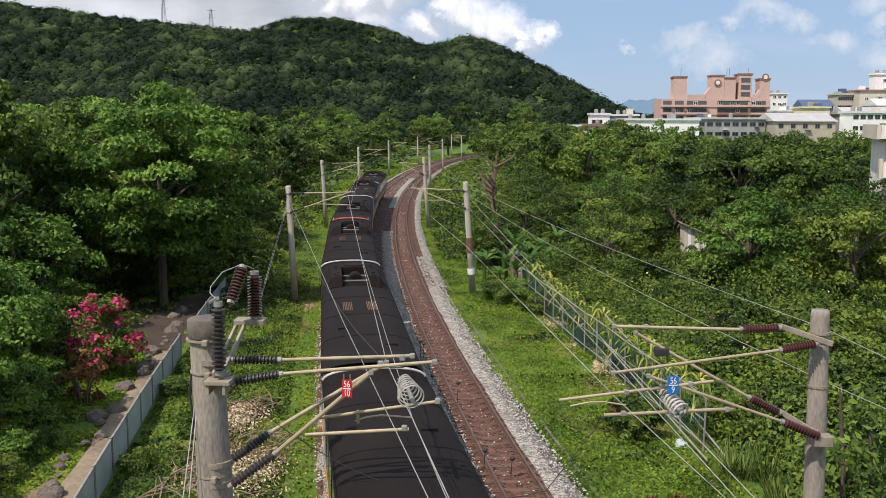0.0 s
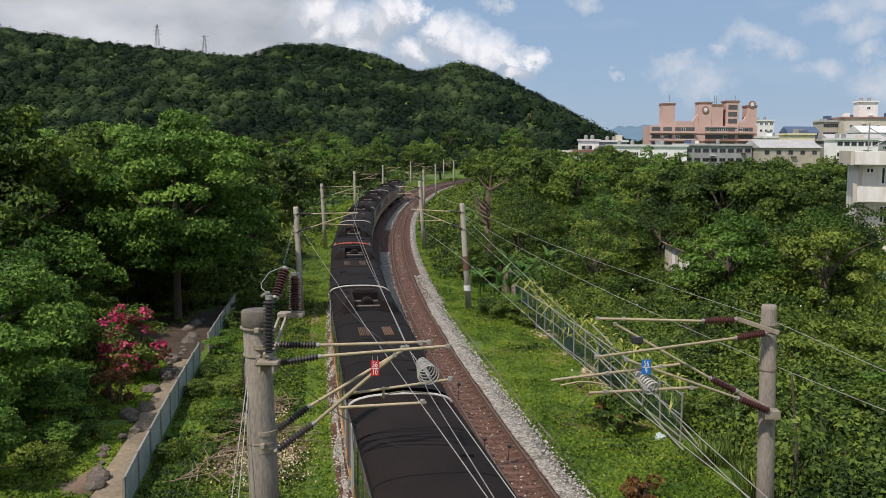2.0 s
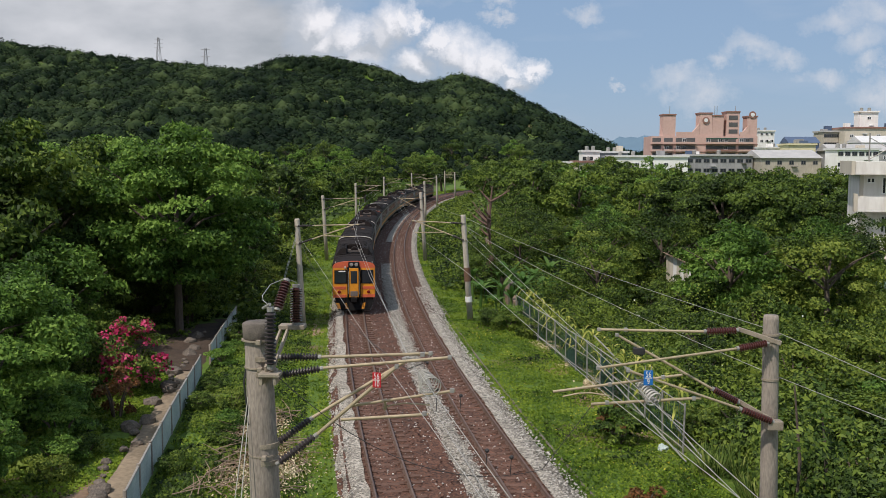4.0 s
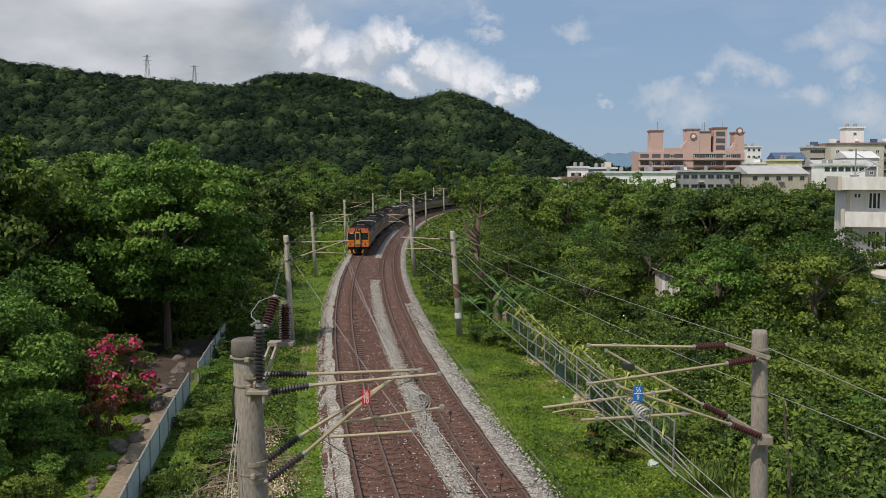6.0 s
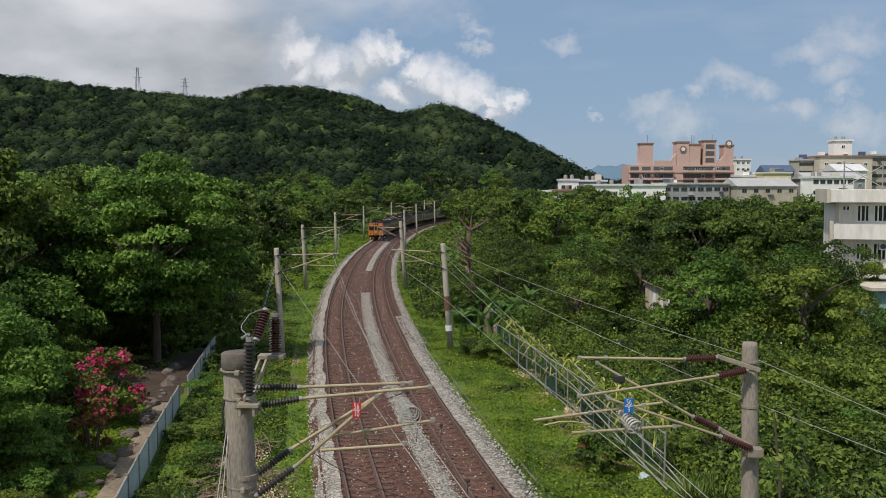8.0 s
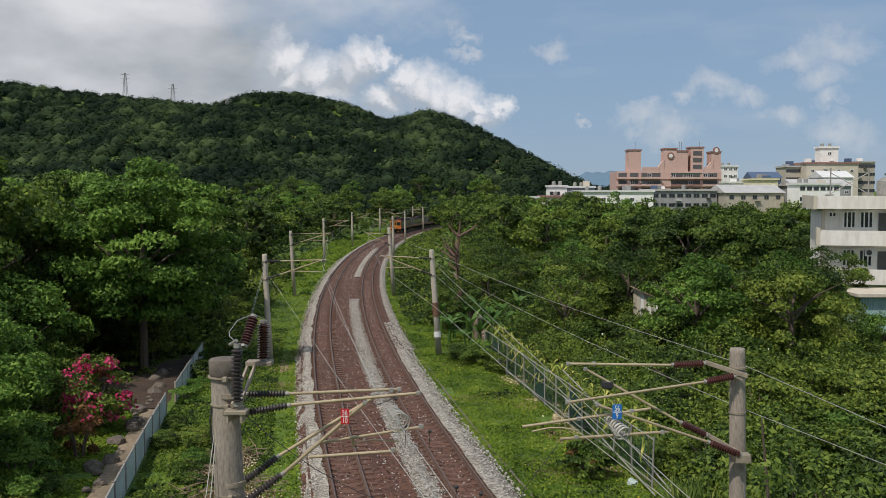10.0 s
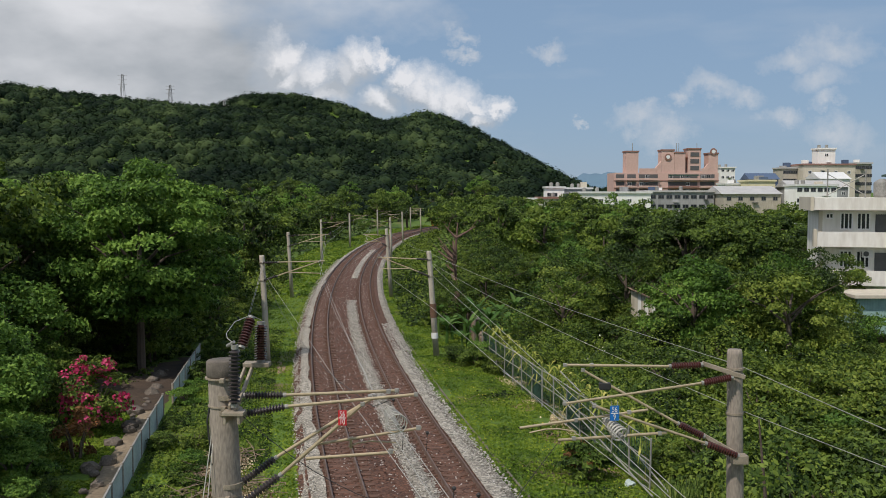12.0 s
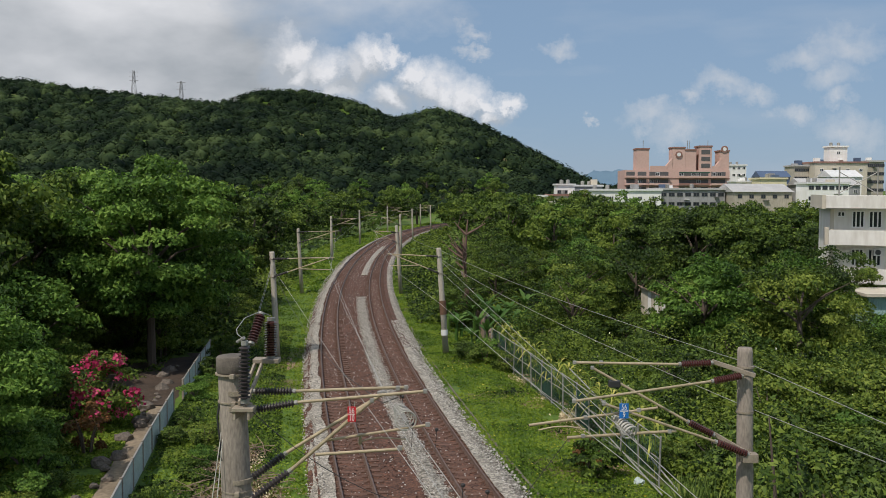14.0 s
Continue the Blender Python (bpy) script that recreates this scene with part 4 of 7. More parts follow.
# thin rods with a dark head between the tracks
for s, o, h in ((37.5, 2.55, 1.0), (43, 2.7, 1.0), (43.4, 2.85, 0.8), (36.8, 3.4, 0.9), (30.3, 3.2, 0.7), (29.8, 3.9, 0.6)):
    p = on_line(s, o, -0.2)
    th = empty("marker_rod", Matrix.Translation(p))
    tagged(th, "thin dark marker rod standing in the ballast", "marker")
    part("rod", cyl(bmesh.new(), (0, 0, 0), (0.04, 0, h), 0.014, n=6), "wire_dark", th)
    part("head", lathe(bmesh.new(), (0.04, 0, h - 0.04), (0.04, -0.02, h + 0.1), [(0, 0.03), (0.3, 0.075), (0.7, 0.075), (1, 0.03)], 10), "wire_dark", th)


# ---- fences ----
def right_fence():
    a, b = Vector((2.45, 60.3, -0.6)), Vector((7.35, 33.4, -0.6))
    n = 14
    th = empty("mesh_fence", Matrix.Translation(a))
    tagged(th, "green mesh fence on grey steel posts, leaning and overgrown", "fence")
    d = (b - a)
    P = lambda i, z, o=0.0: d * (i / n) + Vector((o, 0, z))
    for i in range(n + 1):
        part("post", cyl(bmesh.new(), P(i, 0), P(i, 1.95, 0.05 * math.sin(i * 2.3)), 0.035, n=8), "steel", th)
    for z in (0.35, 1.15, 1.9):
        part("rail", tube(bmesh.new(), [P(i, z + 0.03 * math.sin(i * 1.7)) for i in range(n + 1)], 0.024), "steel", th)
    for i in range(n):
        bm = bmesh.new()
        p0, p1 = P(i, 0.1), P(i + 1, 0.1)
        m = 12
        for k in range(m):
            q = p0.lerp(p1, k / m)
            cyl(bm, q, q + Vector((0, 0, 1.75)), 0.007, n=4, caps=False)
        for k in range(8):
            cyl(bm, p0 + Vector((0, 0, 0.24 * k)), p1 + Vector((0, 0, 0.24 * k)), 0.007, n=4, caps=False)
        part("mesh_panel", bm, "fence_g", th)
        if i in (1, 6, 9):
            bm = bmesh.new()
            dd = p1 - p0
            box(bm, -0.006, 0.006, 0.05, dd.length - 0.05, 0.05, 1.5, 0, Matrix.Translation(p0 + Vector((0.05, 0.02, 0))) @ dd.to_track_quat("Y", "Z").to_matrix().to_4x4())
            part("shade_net", bm, "fence_g", th, "torn dark green shade net")
    part("brace_pipe", tube(bmesh.new(), [P(8, 2.2, 0.3), P(11, 1.6, 0.2), P(15.2, 0.15, 0.2)], 0.03), "steel", th)
    part("brace_pipe", tube(bmesh.new(), [P(9, 1.4, -0.3), P(14.6, 0.2, -0.35)], 0.03), "steel", th)


def left_fence(y0, y1, off0):
    """Low blue-green panel fence beside the path."""
    th = empty("panel_fence")
    tagged(th, "low pale blue-green sheet panel fence beside the path", "fence")
    s0, s1 = line_s(y0), line_s(y1)
    n = max(3, int((s1 - s0) / 2.2))
    for i in range(n + 1):
        p = on_line(s0 + (s1 - s0) * i / n, off0, -0.65)
        bm = bmesh.new()
        box(bm, -0.05, 0.05, -0.05, 0.05, 0, 1.2, 0.01, Matrix.Translation(p))
        part("post", bm, "concrete", th)
        if i < n:
            q = on_line(s0 + (s1 - s0) * (i + 1) / n, off0, -0.65)
            d = q - p
            bm = bmesh.new()
            m = Matrix.Translation(p) @ d.to_track_quat("Y", "Z").to_matrix().to_4x4()
            ridge = [(0.018 * (k % 2), d.length * k / 16) for k in range(17)]
            ring = [(x - 0.012, y) for x, y in ridge] + [(x + 0.012, y) for x, y in ridge[::-1]]
            lo = [bm.verts.new(m @ Vector((x, y, 0.05))) for x, y in ring]
            hi = [bm.verts.new(m @ Vector((x, y, 1.1))) for x, y in ring]
            for k in range(len(ring)):
                bm.faces.new((lo[k], lo[k - 1], hi[k - 1], hi[k]))
            bmesh.ops.recalc_face_normals(bm, faces=bm.faces)
            part("panel", bm, "fence_l", th)
            bm = bmesh.new()
            box(bm, -0.035, 0.035, 0, d.length, 1.1, 1.15, 0.008, m)
            part("top_rail", bm, "steel", th)


right_fence()
left_fence(27.5, 46, -7.75)
left_fence(48.5, 61, -7.6)
tagged(sweep("path", [(-9.05, -0.62), (-8.95, -0.5), (-8.0, -0.49), (-7.9, -0.6)], 15, 49, "path", 1.0, rough=0.04), "worn brown earth and concrete path beside the fence", "path", kind="structure")
tagged(sweep("bare_soil", [(-14.5, -0.66), (-13.6, -0.5), (-9.2, -0.5), (-9.06, -0.62)], 22, 33, "soil", 1.0, rough=0.12), "bare brown soil under the trees beside the path", "soil", kind="structure")
# far end of the path: the great tree's shade is painted as dark ground
tagged(sweep("leaf_litter", [(-15.0, -0.66), (-14.2, -0.48), (-8.1, -0.47), (-7.9, -0.62)], 48, 63, "soil_shaded", 1.0, rough=0.12), "brown soil under the trees, their shade painted into its colour", "soil", kind="structure")
for i in range(46):
    rng = np.random.default_rng(200 + i)
    s = 26 + 0.72 * i
    p = on_line(s, -9.15 + rng.normal() * 0.22, -0.45)
    bm = bmesh.new()
    bmesh.ops.create_icosphere(bm, subdivisions=2, radius=0.3)
    if rng.random() < 0.3:
        bm.free()
        continue
    sc = rng.uniform(0.35, 0.85) if rng.random() < 0.7 else rng.uniform(1.0, 1.4)
    for v in bm.verts:
        v.co *= sc * (1 + 0.35 * noise.noise(v.co * 4 + Vector((i * 3.1, 0, 0))))
        v.co.z *= 0.7
    ob = part("edge_rock", bm, "rock")
    ob.matrix_basis = Matrix.Translation(p)
    tagged(ob, "rough grey rock edging the path", "rock", "rocks along the path")


# ---- plants ----
def leaves(rng, centres, normals, size, aspect=0.55, tilt=0.7, slim=False):
    """Diamond leaves (three-cornered when slim) at the centres, facing roughly along the normals."""
    n = len(centres)
    nrm = normals + tilt * rng.normal(size=(n, 3))
    nrm /= np.linalg.norm(nrm, axis=1)[:, None] + 1e-9
    t = np.cross(nrm, rng.normal(size=(n, 3)))
    t /= np.linalg.norm(t, axis=1)[:, None] + 1e-9
    b = np.cross(nrm, t)
    L = size * rng.uniform(0.6, 1.35, n)[:, None]
    if slim:
        V = np.stack([centres - t * L * 0.5 + b * L * aspect * 0.5, centres - t * L * 0.4 - b * L * aspect * 0.5, centres + t * L * 0.6], 1)
        return V.reshape(-1, 3), np.arange(3 * n).reshape(n, 3)
    V = np.stack([centres - t * L * 0.5, centres + b * L * aspect * 0.5 - t * L * 0.05 - nrm * L * 0.06, centres + t * L * 0.5, centres - b * L * aspect * 0.5 - t * L * 0.05 - nrm * L * 0.06], 1)
    F = np.arange(4 * n).reshape(n, 4)
    return V.reshape(-1, 3), F


def crown_points(rng, clumps, per, R, spread=0.36, bottom=-0.55, flat=0.72):
    """Leaf places on clumps that fill an uneven crown of radii R round the origin."""
    C, Nn = [], []
    d = rng.normal(size=(clumps, 3))
    d /= np.linalg.norm(d, axis=1)[:, None]
    d[:, 2] = np.maximum(d[:, 2], bottom + 0.2 * rng.random(clumps))
    rad = rng.uniform(0.45, 1.0, clumps) ** 0.6
    for i in range(clumps):
        c = d[i] * rad[i]
        r = spread * rng.uniform(0.6, 1.25)
        e = rng.normal(size=(per, 3))
        e /= np.linalg.norm(e, axis=1)[:, None]
        e[:, 2] = np.where(e[:, 2] < -0.3, -e[:, 2] * 0.6, e[:, 2])
        p = c + e * r * rng.uniform(0.75, 1.05, per)[:, None] * np.array([1, 1, flat])
        C.append(p)
        Nn.append(e * 0.7 + d[i] * 0.4 + np.array([0, 0, 0.45]))
    return np.concatenate(C) * np.asarray(R), np.concatenate(Nn)


def trunk_bm(rng, h, r, crown_r, limbs=6, lean=0.06):
    bm = bmesh.new()
    top = Vector((rng.normal() * lean * h, rng.normal() * lean * h, h))
    pts = [Vector((0, 0, -0.3)), Vector((top.x * 0.2, top.y * 0.3, h * 0.35)), Vector((top.x * 0.6, top.y * 0.5, h * 0.7)), top]
    tube(bm, pts, [r * 1.25, r, r * 0.75, r * 0.3], 8)
    for i in range(limbs):
        a = 2 * math.pi * (i + rng.random() * 0.6) / limbs
        z0 = h * rng.uniform(0.35, 0.8)
        p0 = Vector((top.x * z0 / h * 0.7, top.y * z0 / h * 0.7, z0))
        e = p0 + Vector((math.cos(a), math.sin(a), rng.uniform(0.4, 1.0))) * crown_r * rng.uniform(0.6, 0.95)
        mid = p0.lerp(e, 0.5) + Vector((0, 0, 0.08 * crown_r))
        tube(bm, [p0, mid, e], [r * 0.5, r * 0.3, r * 0.08], 6)
    return bm


def make_tree(seed, h, R, clumps, per, leaf, material, name="tree", limbs=7, bottom=-0.55, spread=0.36, r=None, flat=0.72):
    """A tree of height h; crown radii R = (x, y, z). Its base is the origin."""
    rng = np.random.default_rng(seed)
    th = empty(name)
    part("trunk", trunk_bm(rng, h - R[2] * 0.7, r or 0.03 * h, R[0], limbs), "bark", th)
    C, Nn = crown_points(rng, clumps, per, R, spread, bottom, flat)
    V, Fc = leaves(rng, C, Nn, leaf, 0.75, 0.85, True)
    V[:, 2] += h - R[2]
    np_part("crown", V, Fc, material, th)
    return th


def make_shrub(seed, R, clumps, per, leaf, material, name="shrub", aspect=0.55):
    rng = np.random.default_rng(seed)
    th = empty(name)
    bm = bmesh.new()
    for i in range(7):
        a = rng.random() * 6.28
        tube(bm, [(0.1 * math.cos(a), 0.1 * math.sin(a), -0.2), (R[0] * 0.35 * math.cos(a), R[0] * 0.35 * math.sin(a), R[2] * 0.7), (R[0] * 0.7 * math.cos(a), R[0] * 0.7 * math.sin(a), R[2] * 1.2)], [0.05, 0.035, 0.012], 5)
    tagged(part("woody_base", bm, "bark", th), kind="stuff")
    C, Nn = crown_points(rng, clumps, per, R, 0.4, -0.8)
    V, Fc = leaves(rng, C, Nn, leaf, aspect + 0.2, 0.7, True)
    V[:, 2] += R[2] * 0.85
    np_part("foliage", V, Fc, material, th)
    return th


def place(proto, used, x, y, s, rz, sz=1.0, label="", category="tree", group=""):
    """The first call moves the plant itself, later ones set copies."""
    m = Matrix.Translation((x, y, float(ground_z(x, y)))) @ Matrix.Rotation(rz, 4, "Z") @ Matrix.Diagonal((s, s, s * sz, 1))
    if proto.name in used:
        ob = copy_thing(proto, m)
        ob.matrix_basis = m
    else:
        used.add(proto.name)
        ob = proto
        ob.matrix_basis = m
    return tagged(ob, label, category, group)


used = set()
broad = [make_tree(11 + i, 8.5, (3.9, 3.9, 3.3), 64, 270, 0.215, k, spread=0.28) for i, k in enumerate(["leaf_dark", "leaf_mid", "leaf_bright", "leaf_mid"])]
broad_far = [make_tree(21 + i, 8.5, (3.9, 3.9, 3.4), 34, 95, 0.42, k, bottom=-0.9, spread=0.33) for i, k in enumerate(["leaf_dark", "leaf_mid", "leaf_mid", "leaf_bright"])]
bushy = [make_tree(31 + i, 5.6, (3.0, 3.0, 2.7), 46, 210, 0.185, k, bottom=-0.95, spread=0.3) for i, k in enumerate(["leaf_mid", "leaf_bright", "leaf_dark", "leaf_lime"])]
bushy_far = [make_tree(41 + i, 5.6, (3.0, 3.0, 2.7), 36, 75, 0.34, k, bottom=-0.95, spread=0.33) for i, k in enumerate(["leaf_mid", "leaf_bright", "leaf_dark", "leaf_lime"])]
shrubs = [make_shrub(51 + i, (1.5, 1.5, 1.05), 28, 130, 0.145, k) for i, k in enumerate(["leaf_mid", "leaf_bright", "leaf_dark", "leaf_lime"])]
FAR_LABEL = {0: "dark green broadleaf tree in a dense wood", 1: "mid-green broadleaf tree in a dense wood", 2: "mid-green broadleaf tree in a dense wood", 3: "bright green broadleaf tree in a dense wood"}
TREE_LABEL = {0: "dark green broadleaf tree with a dense crown", 1: "mid-green broadleaf tree with an uneven crown", 2: "bright green broadleaf tree with an uneven crown", 3: "mid-green broadleaf tree with a dense crown"}
BUSH_LABEL = {0: "mid-green bushy low tree in the scrub", 1: "bright green bushy low tree in the scrub", 2: "dark green bushy low tree in the scrub", 3: "yellow-green bushy low tree in the scrub"}
SHRUB_LABEL = {0: "mid-green leafy shrub among weeds", 1: "bright green leafy shrub among weeds", 2: "dark green leafy shrub among weeds", 3: "yellow-green leafy shrub among weeds"}

# the great tree by the path, and the bright one at the foot of the slope
big = make_tree(71, 12.3, (5.3, 5.0, 5.1), 150, 330, 0.23, "leaf_bright", "broadleaf_tree", 12, -0.85, 0.22, 0.22, 0.62)
place(big, used, -18.0, 56.0, 1.0, 0.4, 1.0, "large bright green broadleaf tree beside the path")
corner = make_tree(73, 6.6, (3.3, 3.3, 2.9), 110, 330, 0.15, "leaf_bright", "broadleaf_tree", 8, -0.9, 0.25, 0.15, 0.55)
place(corner, used, -17.6, 32.5, 1.0, 0.0, 1.0, "mid-green leafy tree by the path")
corner2 = make_tree(75, 5.2, (2.4, 2.4, 2.3), 80, 300, 0.15, "leaf_bright", "broadleaf_tree", 8, -0.9, 0.28, 0.12, 0.55)
place(corner2, used, -19.4, 39.0, 1.0, 1.0, 1.0, "mid-green leafy tree by the path")
place(corner, used, -21.8, 39.0, 1.05, 2.0, 1.0, "bright green leafy tree by the path")
place(corner2, used, -15.2, 27.0, 0.6, 3.0, 1.0, "mid-green leafy tree by the path")


def wood(rng, n, xlim, ylim, test, protos, labels, smin, smax, gap, category="tree", group="", hgt=None):
    pts = []
    for _ in range(n * 30):
        if len(pts) >= n:
            break
        x, y = rng.uniform(*xlim), rng.uniform(*ylim)
        if not test(x, y) or any((x - a) ** 2 + (y - b) ** 2 < gap * gap for a, b in pts):
            continue
        pts.append((x, y))
        i = int(rng.integers(len(protos)))
        s = rng.uniform(smin, smax) * (hgt(x, y) if hgt else 1.0)
        place(protos[i], used, x, y, s, rng.uniform(0, 6.28), rng.uniform(0.9, 1.15), labels[i], category, group)


R0 = np.random.default_rng(3)
off = lambda x, y: float(offset_of(x, y))
# left: trees behind the path and along the line
wood(R0, 24, (-62, -13), (50, 100), lambda x, y: off(x, y) < -12 and x > -0.52 * y - 6 and not (abs(x + 18) < 5.5 and abs(y - 56) < 6), broad, TREE_LABEL, 1.1, 1.45, 5.4, group="trees left of the line")
wood(R0, 46, (-90, 0), (100, 250), lambda x, y: off(x, y) < -9.5 and x > -0.52 * y - 6, broad_far, FAR_LABEL, 0.95, 1.3, 6.0, group="trees left of the line")
wood(R0, 16, (-34, -12), (58, 125), lambda x, y: -14 < off(x, y) < -9.3, bushy_far, BUSH_LABEL, 0.5, 0.85, 3.4, group="bushes left of the line")
wood(R0, 14, (-40, -14), (40, 75), lambda x, y: -30 < off(x, y) < -13.5 and x > -0.5 * y - 3, bushy, BUSH_LABEL, 0.5, 0.8, 4.0, group="bushes left of the line")
# right: scrub that grows taller with distance
wood(R0, 30, (2, 45), (64, 108), lambda x, y: off(x, y) > 14 and x < 0.36 * y and not (abs(x - 0.212 * y) < 2.6 and y < 76), bushy, BUSH_LABEL, 0.7, 1.05, 4.4, group="scrub right of the line")
wood(R0, 62, (12, 125), (108, 240), lambda x, y: off(x, y) > 12 and x < 0.52 * y, broad_far, FAR_LABEL, 0.72, 1.02, 5.0, group="trees right of the line")
wood(R0, 14, (20, 34), (52, 77), lambda x, y: x < 0.41 * y - 2.4, bushy, BUSH_LABEL, 0.85, 1.2, 3.6, group="scrub right of the line")
wood(R0, 18, (1, 44), (240, 330), lambda x, y: off(x, y) > 10 and x > 5.5 - 0.015 * y, broad_far, FAR_LABEL, 0.9, 1.2, 7, group="trees right of the line")
wood(R0, 42, (5, 34), (34, 70), lambda x, y: off(x, y) > 12.3 and x < 0.52 * y + 3, shrubs, SHRUB_LABEL, 0.7, 1.4, 1.7, "shrub", "shrubs right of the line")
wood(R0, 26, (8, 24), (22, 36), lambda x, y: off(x, y) > 12.6 and x < 0.52 * y + 3, [shrubs[2], shrubs[0]], {0: SHRUB_LABEL[2], 1: SHRUB_LABEL[0]}, 0.8, 1.35, 1.5, "shrub", "shrubs right of the line")
wood(R0, 26, (-6, 42), (118, 235), lambda x, y: off(x, y) > 10 and 5.5 - 0.015 * y < x < 0.2 * y + 4, broad_far, FAR_LABEL, 0.9, 1.15, 4.6, group="trees right of the line")
wood(R0, 12, (-30, -16), (58, 82), lambda x, y: -12 < off(x, y) < -7.2, bushy, BUSH_LABEL, 0.45, 0.7, 2.6, group="bushes left of the line")
# beyond the curve
wood(R0, 40, (-90, 20), (250, 420), lambda x, y: abs(off(x, y) - 2) > 8, broad_far, FAR_LABEL, 0.9, 1.3, 9, group="trees beyond the curve")
for x, y, sc, rz in ((0.3, 243, 1.15, 0.3), (3.2, 251, 1.2, 1.4), (3.8, 238, 1.1, 2.2), (6.6, 246, 1.25, 3.0), (2.4, 233, 0.9, 4.1), (7.8, 236, 1.05, 5.0)):
    place(broad_far[int(10 * sc) % 3], used, x, y, sc, rz, 1.0, "mid-green broadleaf tree inside the curve of the line", "tree", "trees right of the line")
wood(np.random.default_rng(8), 16, (-48, -8), (225, 330), lambda x, y: -30 < off(x, y) < -9, bushy_far, BUSH_LABEL, 0.45, 0.8, 4.5, group="bushes left of the line")


# plants that stand out of the scrub
place(bushy[2], used, 0.6, 73.6, 0.72, 0.9, 1.0, "dark green bush before the dead tree", "tree")
place(bushy[1], used, -22.0, 47.5, 1.1, 0.6, 1.0, "bright green bushy tree beside the great tree", "tree")
place(bushy[0], used, -24.6, 50.0, 1.2, 1.9, 1.0, "mid-green bushy tree beside the great tree", "tree")
place(bushy[1], used, -27.5, 54.5, 1.3, 2.9, 1.0, "bright green bushy tree beside the great tree", "tree")
place(bushy[1], used, 16.4, 62, 1.12, 1.0, 1.0, "bright green bushy tree standing before the scrub", "tree")
place(bushy[1], used, 18.6, 63.5, 0.9, 2.6, 1.0, "bright green bushy tree standing before the scrub", "tree")
for x, y, s in ((24.3, 77, 1.1), (21.5, 84, 1.1), (24.5, 90, 1.15), (20.5, 92, 1.05)):
    place(broad[0], used, x, y, s, x, 1.0, "tall dark green tree above the scrub", "tree")
for x, y, s in ((14, 42, 1.3), (16.5, 43.5, 1.5), (19, 42, 1.4), (17.5, 39, 1.2), (20.8, 44.5, 1.5), (15, 46, 1.4)):
    place(shrubs[3], used, x, y, s, y, 1.0, SHRUB_LABEL[3], "shrub", "shrubs right of the line")
for x, y, s in ((8.6, 22.6, 0.9), (9.9, 23.0, 1.0), (10.9, 24.6, 1.1), (9.2, 24.4, 0.8), (11.6, 26.6, 1.2)):
    place(shrubs[2], used, x, y, s, 3 * x, 1.15, SHRUB_LABEL[2], "shrub", "shrubs right of the line")
for s, o, k in ((41, -7.1, 0.42), (44, -6.9, 0.36), (49, -7.0, 0.5), (52, -6.8, 0.4), (56, -6.9, 0.55), (60, -6.6, 0.6), (63, -6.3, 0.6), (33, -7.0, 0.4)):
    c = on_line(s, o)
    place(shrubs[int(s) % 3], used, c.x, c.y, k, s, 1.0, "small green shrub beside the panel fence", "shrub")


def value_noise(x, y, cell, seed):
    rng = np.random.default_rng(seed)
    tab = rng.random((64, 64))
    u, v = x / cell, y / cell
    i, j = np.floor(u).astype(int), np.floor(v).astype(int)
    a, b = u - i, v - j
    a, b = a * a * (3 - 2 * a), b * b * (3 - 2 * b)
    g = lambda p, q: tab[p % 64, q % 64]
    return (g(i, j) * (1 - a) + g(i + 1, j) * a) * (1 - b) + (g(i, j + 1) * (1 - a) + g(i + 1, j + 1) * a) * b


def cover(name, n, o0, o1, s0, s1, size, height, material, label, seed, thin=0.0, power=1.0, tilt=0.6):
    """A carpet of leaves between two offsets from the line, heaped in uneven mounds."""
    rng = np.random.default_rng(seed)
    s = s0 + (s1 - s0) * rng.random(n) ** power
    o = rng.uniform(o0, o1, n)
    x = np.interp(s, _s, _x) + o * np.cos(np.interp(s, _s, _h))
    y = np.interp(s, _s, _y) - o * np.sin(np.interp(s, _s, _h))
    d = value_noise(x, y, 2.3, seed) * 0.6 + value_noise(x, y, 0.8, seed + 1) * 0.4
    keep = d > thin
    x, y, d = x[keep], y[keep], d[keep]
    edge = np.clip((o[keep] - o0) / 1.2, 0.15, 1) * np.clip((o1 - o[keep]) / 1.2, 0.15, 1)
    z = ground_z(x, y) + height * edge * (np.maximum(d - thin, 0) / (1 - thin) * 1.6) ** 1.5 * rng.uniform(0.6, 1.0, len(x))
    nrm = np.stack([0.4 * rng.normal(size=len(x)), 0.4 * rng.normal(size=len(x)) - 0.25, np.ones(len(x))], 1)
    V, Fc = leaves(rng, np.stack([x, y, z + 0.03], 1), nrm, size, 0.8, tilt, True)
    return tagged(np_part(name, V, Fc, material), label, "undergrowth", kind="stuff")


cover("undergrowth", 150000, 11.2, 34, 14, 80, 0.15, 1.9, "weed", "dense green weeds and creepers beyond the fence", 91, 0.05, 1.2)
cover("undergrowth", 44000, 13, 110, 100, 250, 0.62, 2.6, "leaf_dark", "dense dark scrub between the trees", 191, 0.1)
cover("undergrowth", 22000, -70, -9, 100, 260, 0.56, 2.4, "leaf_dark", "dense dark scrub between the trees", 192, 0.1)
cover("undergrowth", 9000, -10, -5.0, 62, 135, 0.3, 1.6, "weed", "tall weeds between mast line and trees", 193, 0.25)
cover("weeds", 26000, -9.5, -1.8, 98, 320, 0.34, 0.4, "grass", "rough grass beside the far track", 194, 0.25)
cover("weeds", 20000, 6.3, 13, 110, 320, 0.36, 1.0, "weed", "rough weeds beside the far track", 195, 0.2)
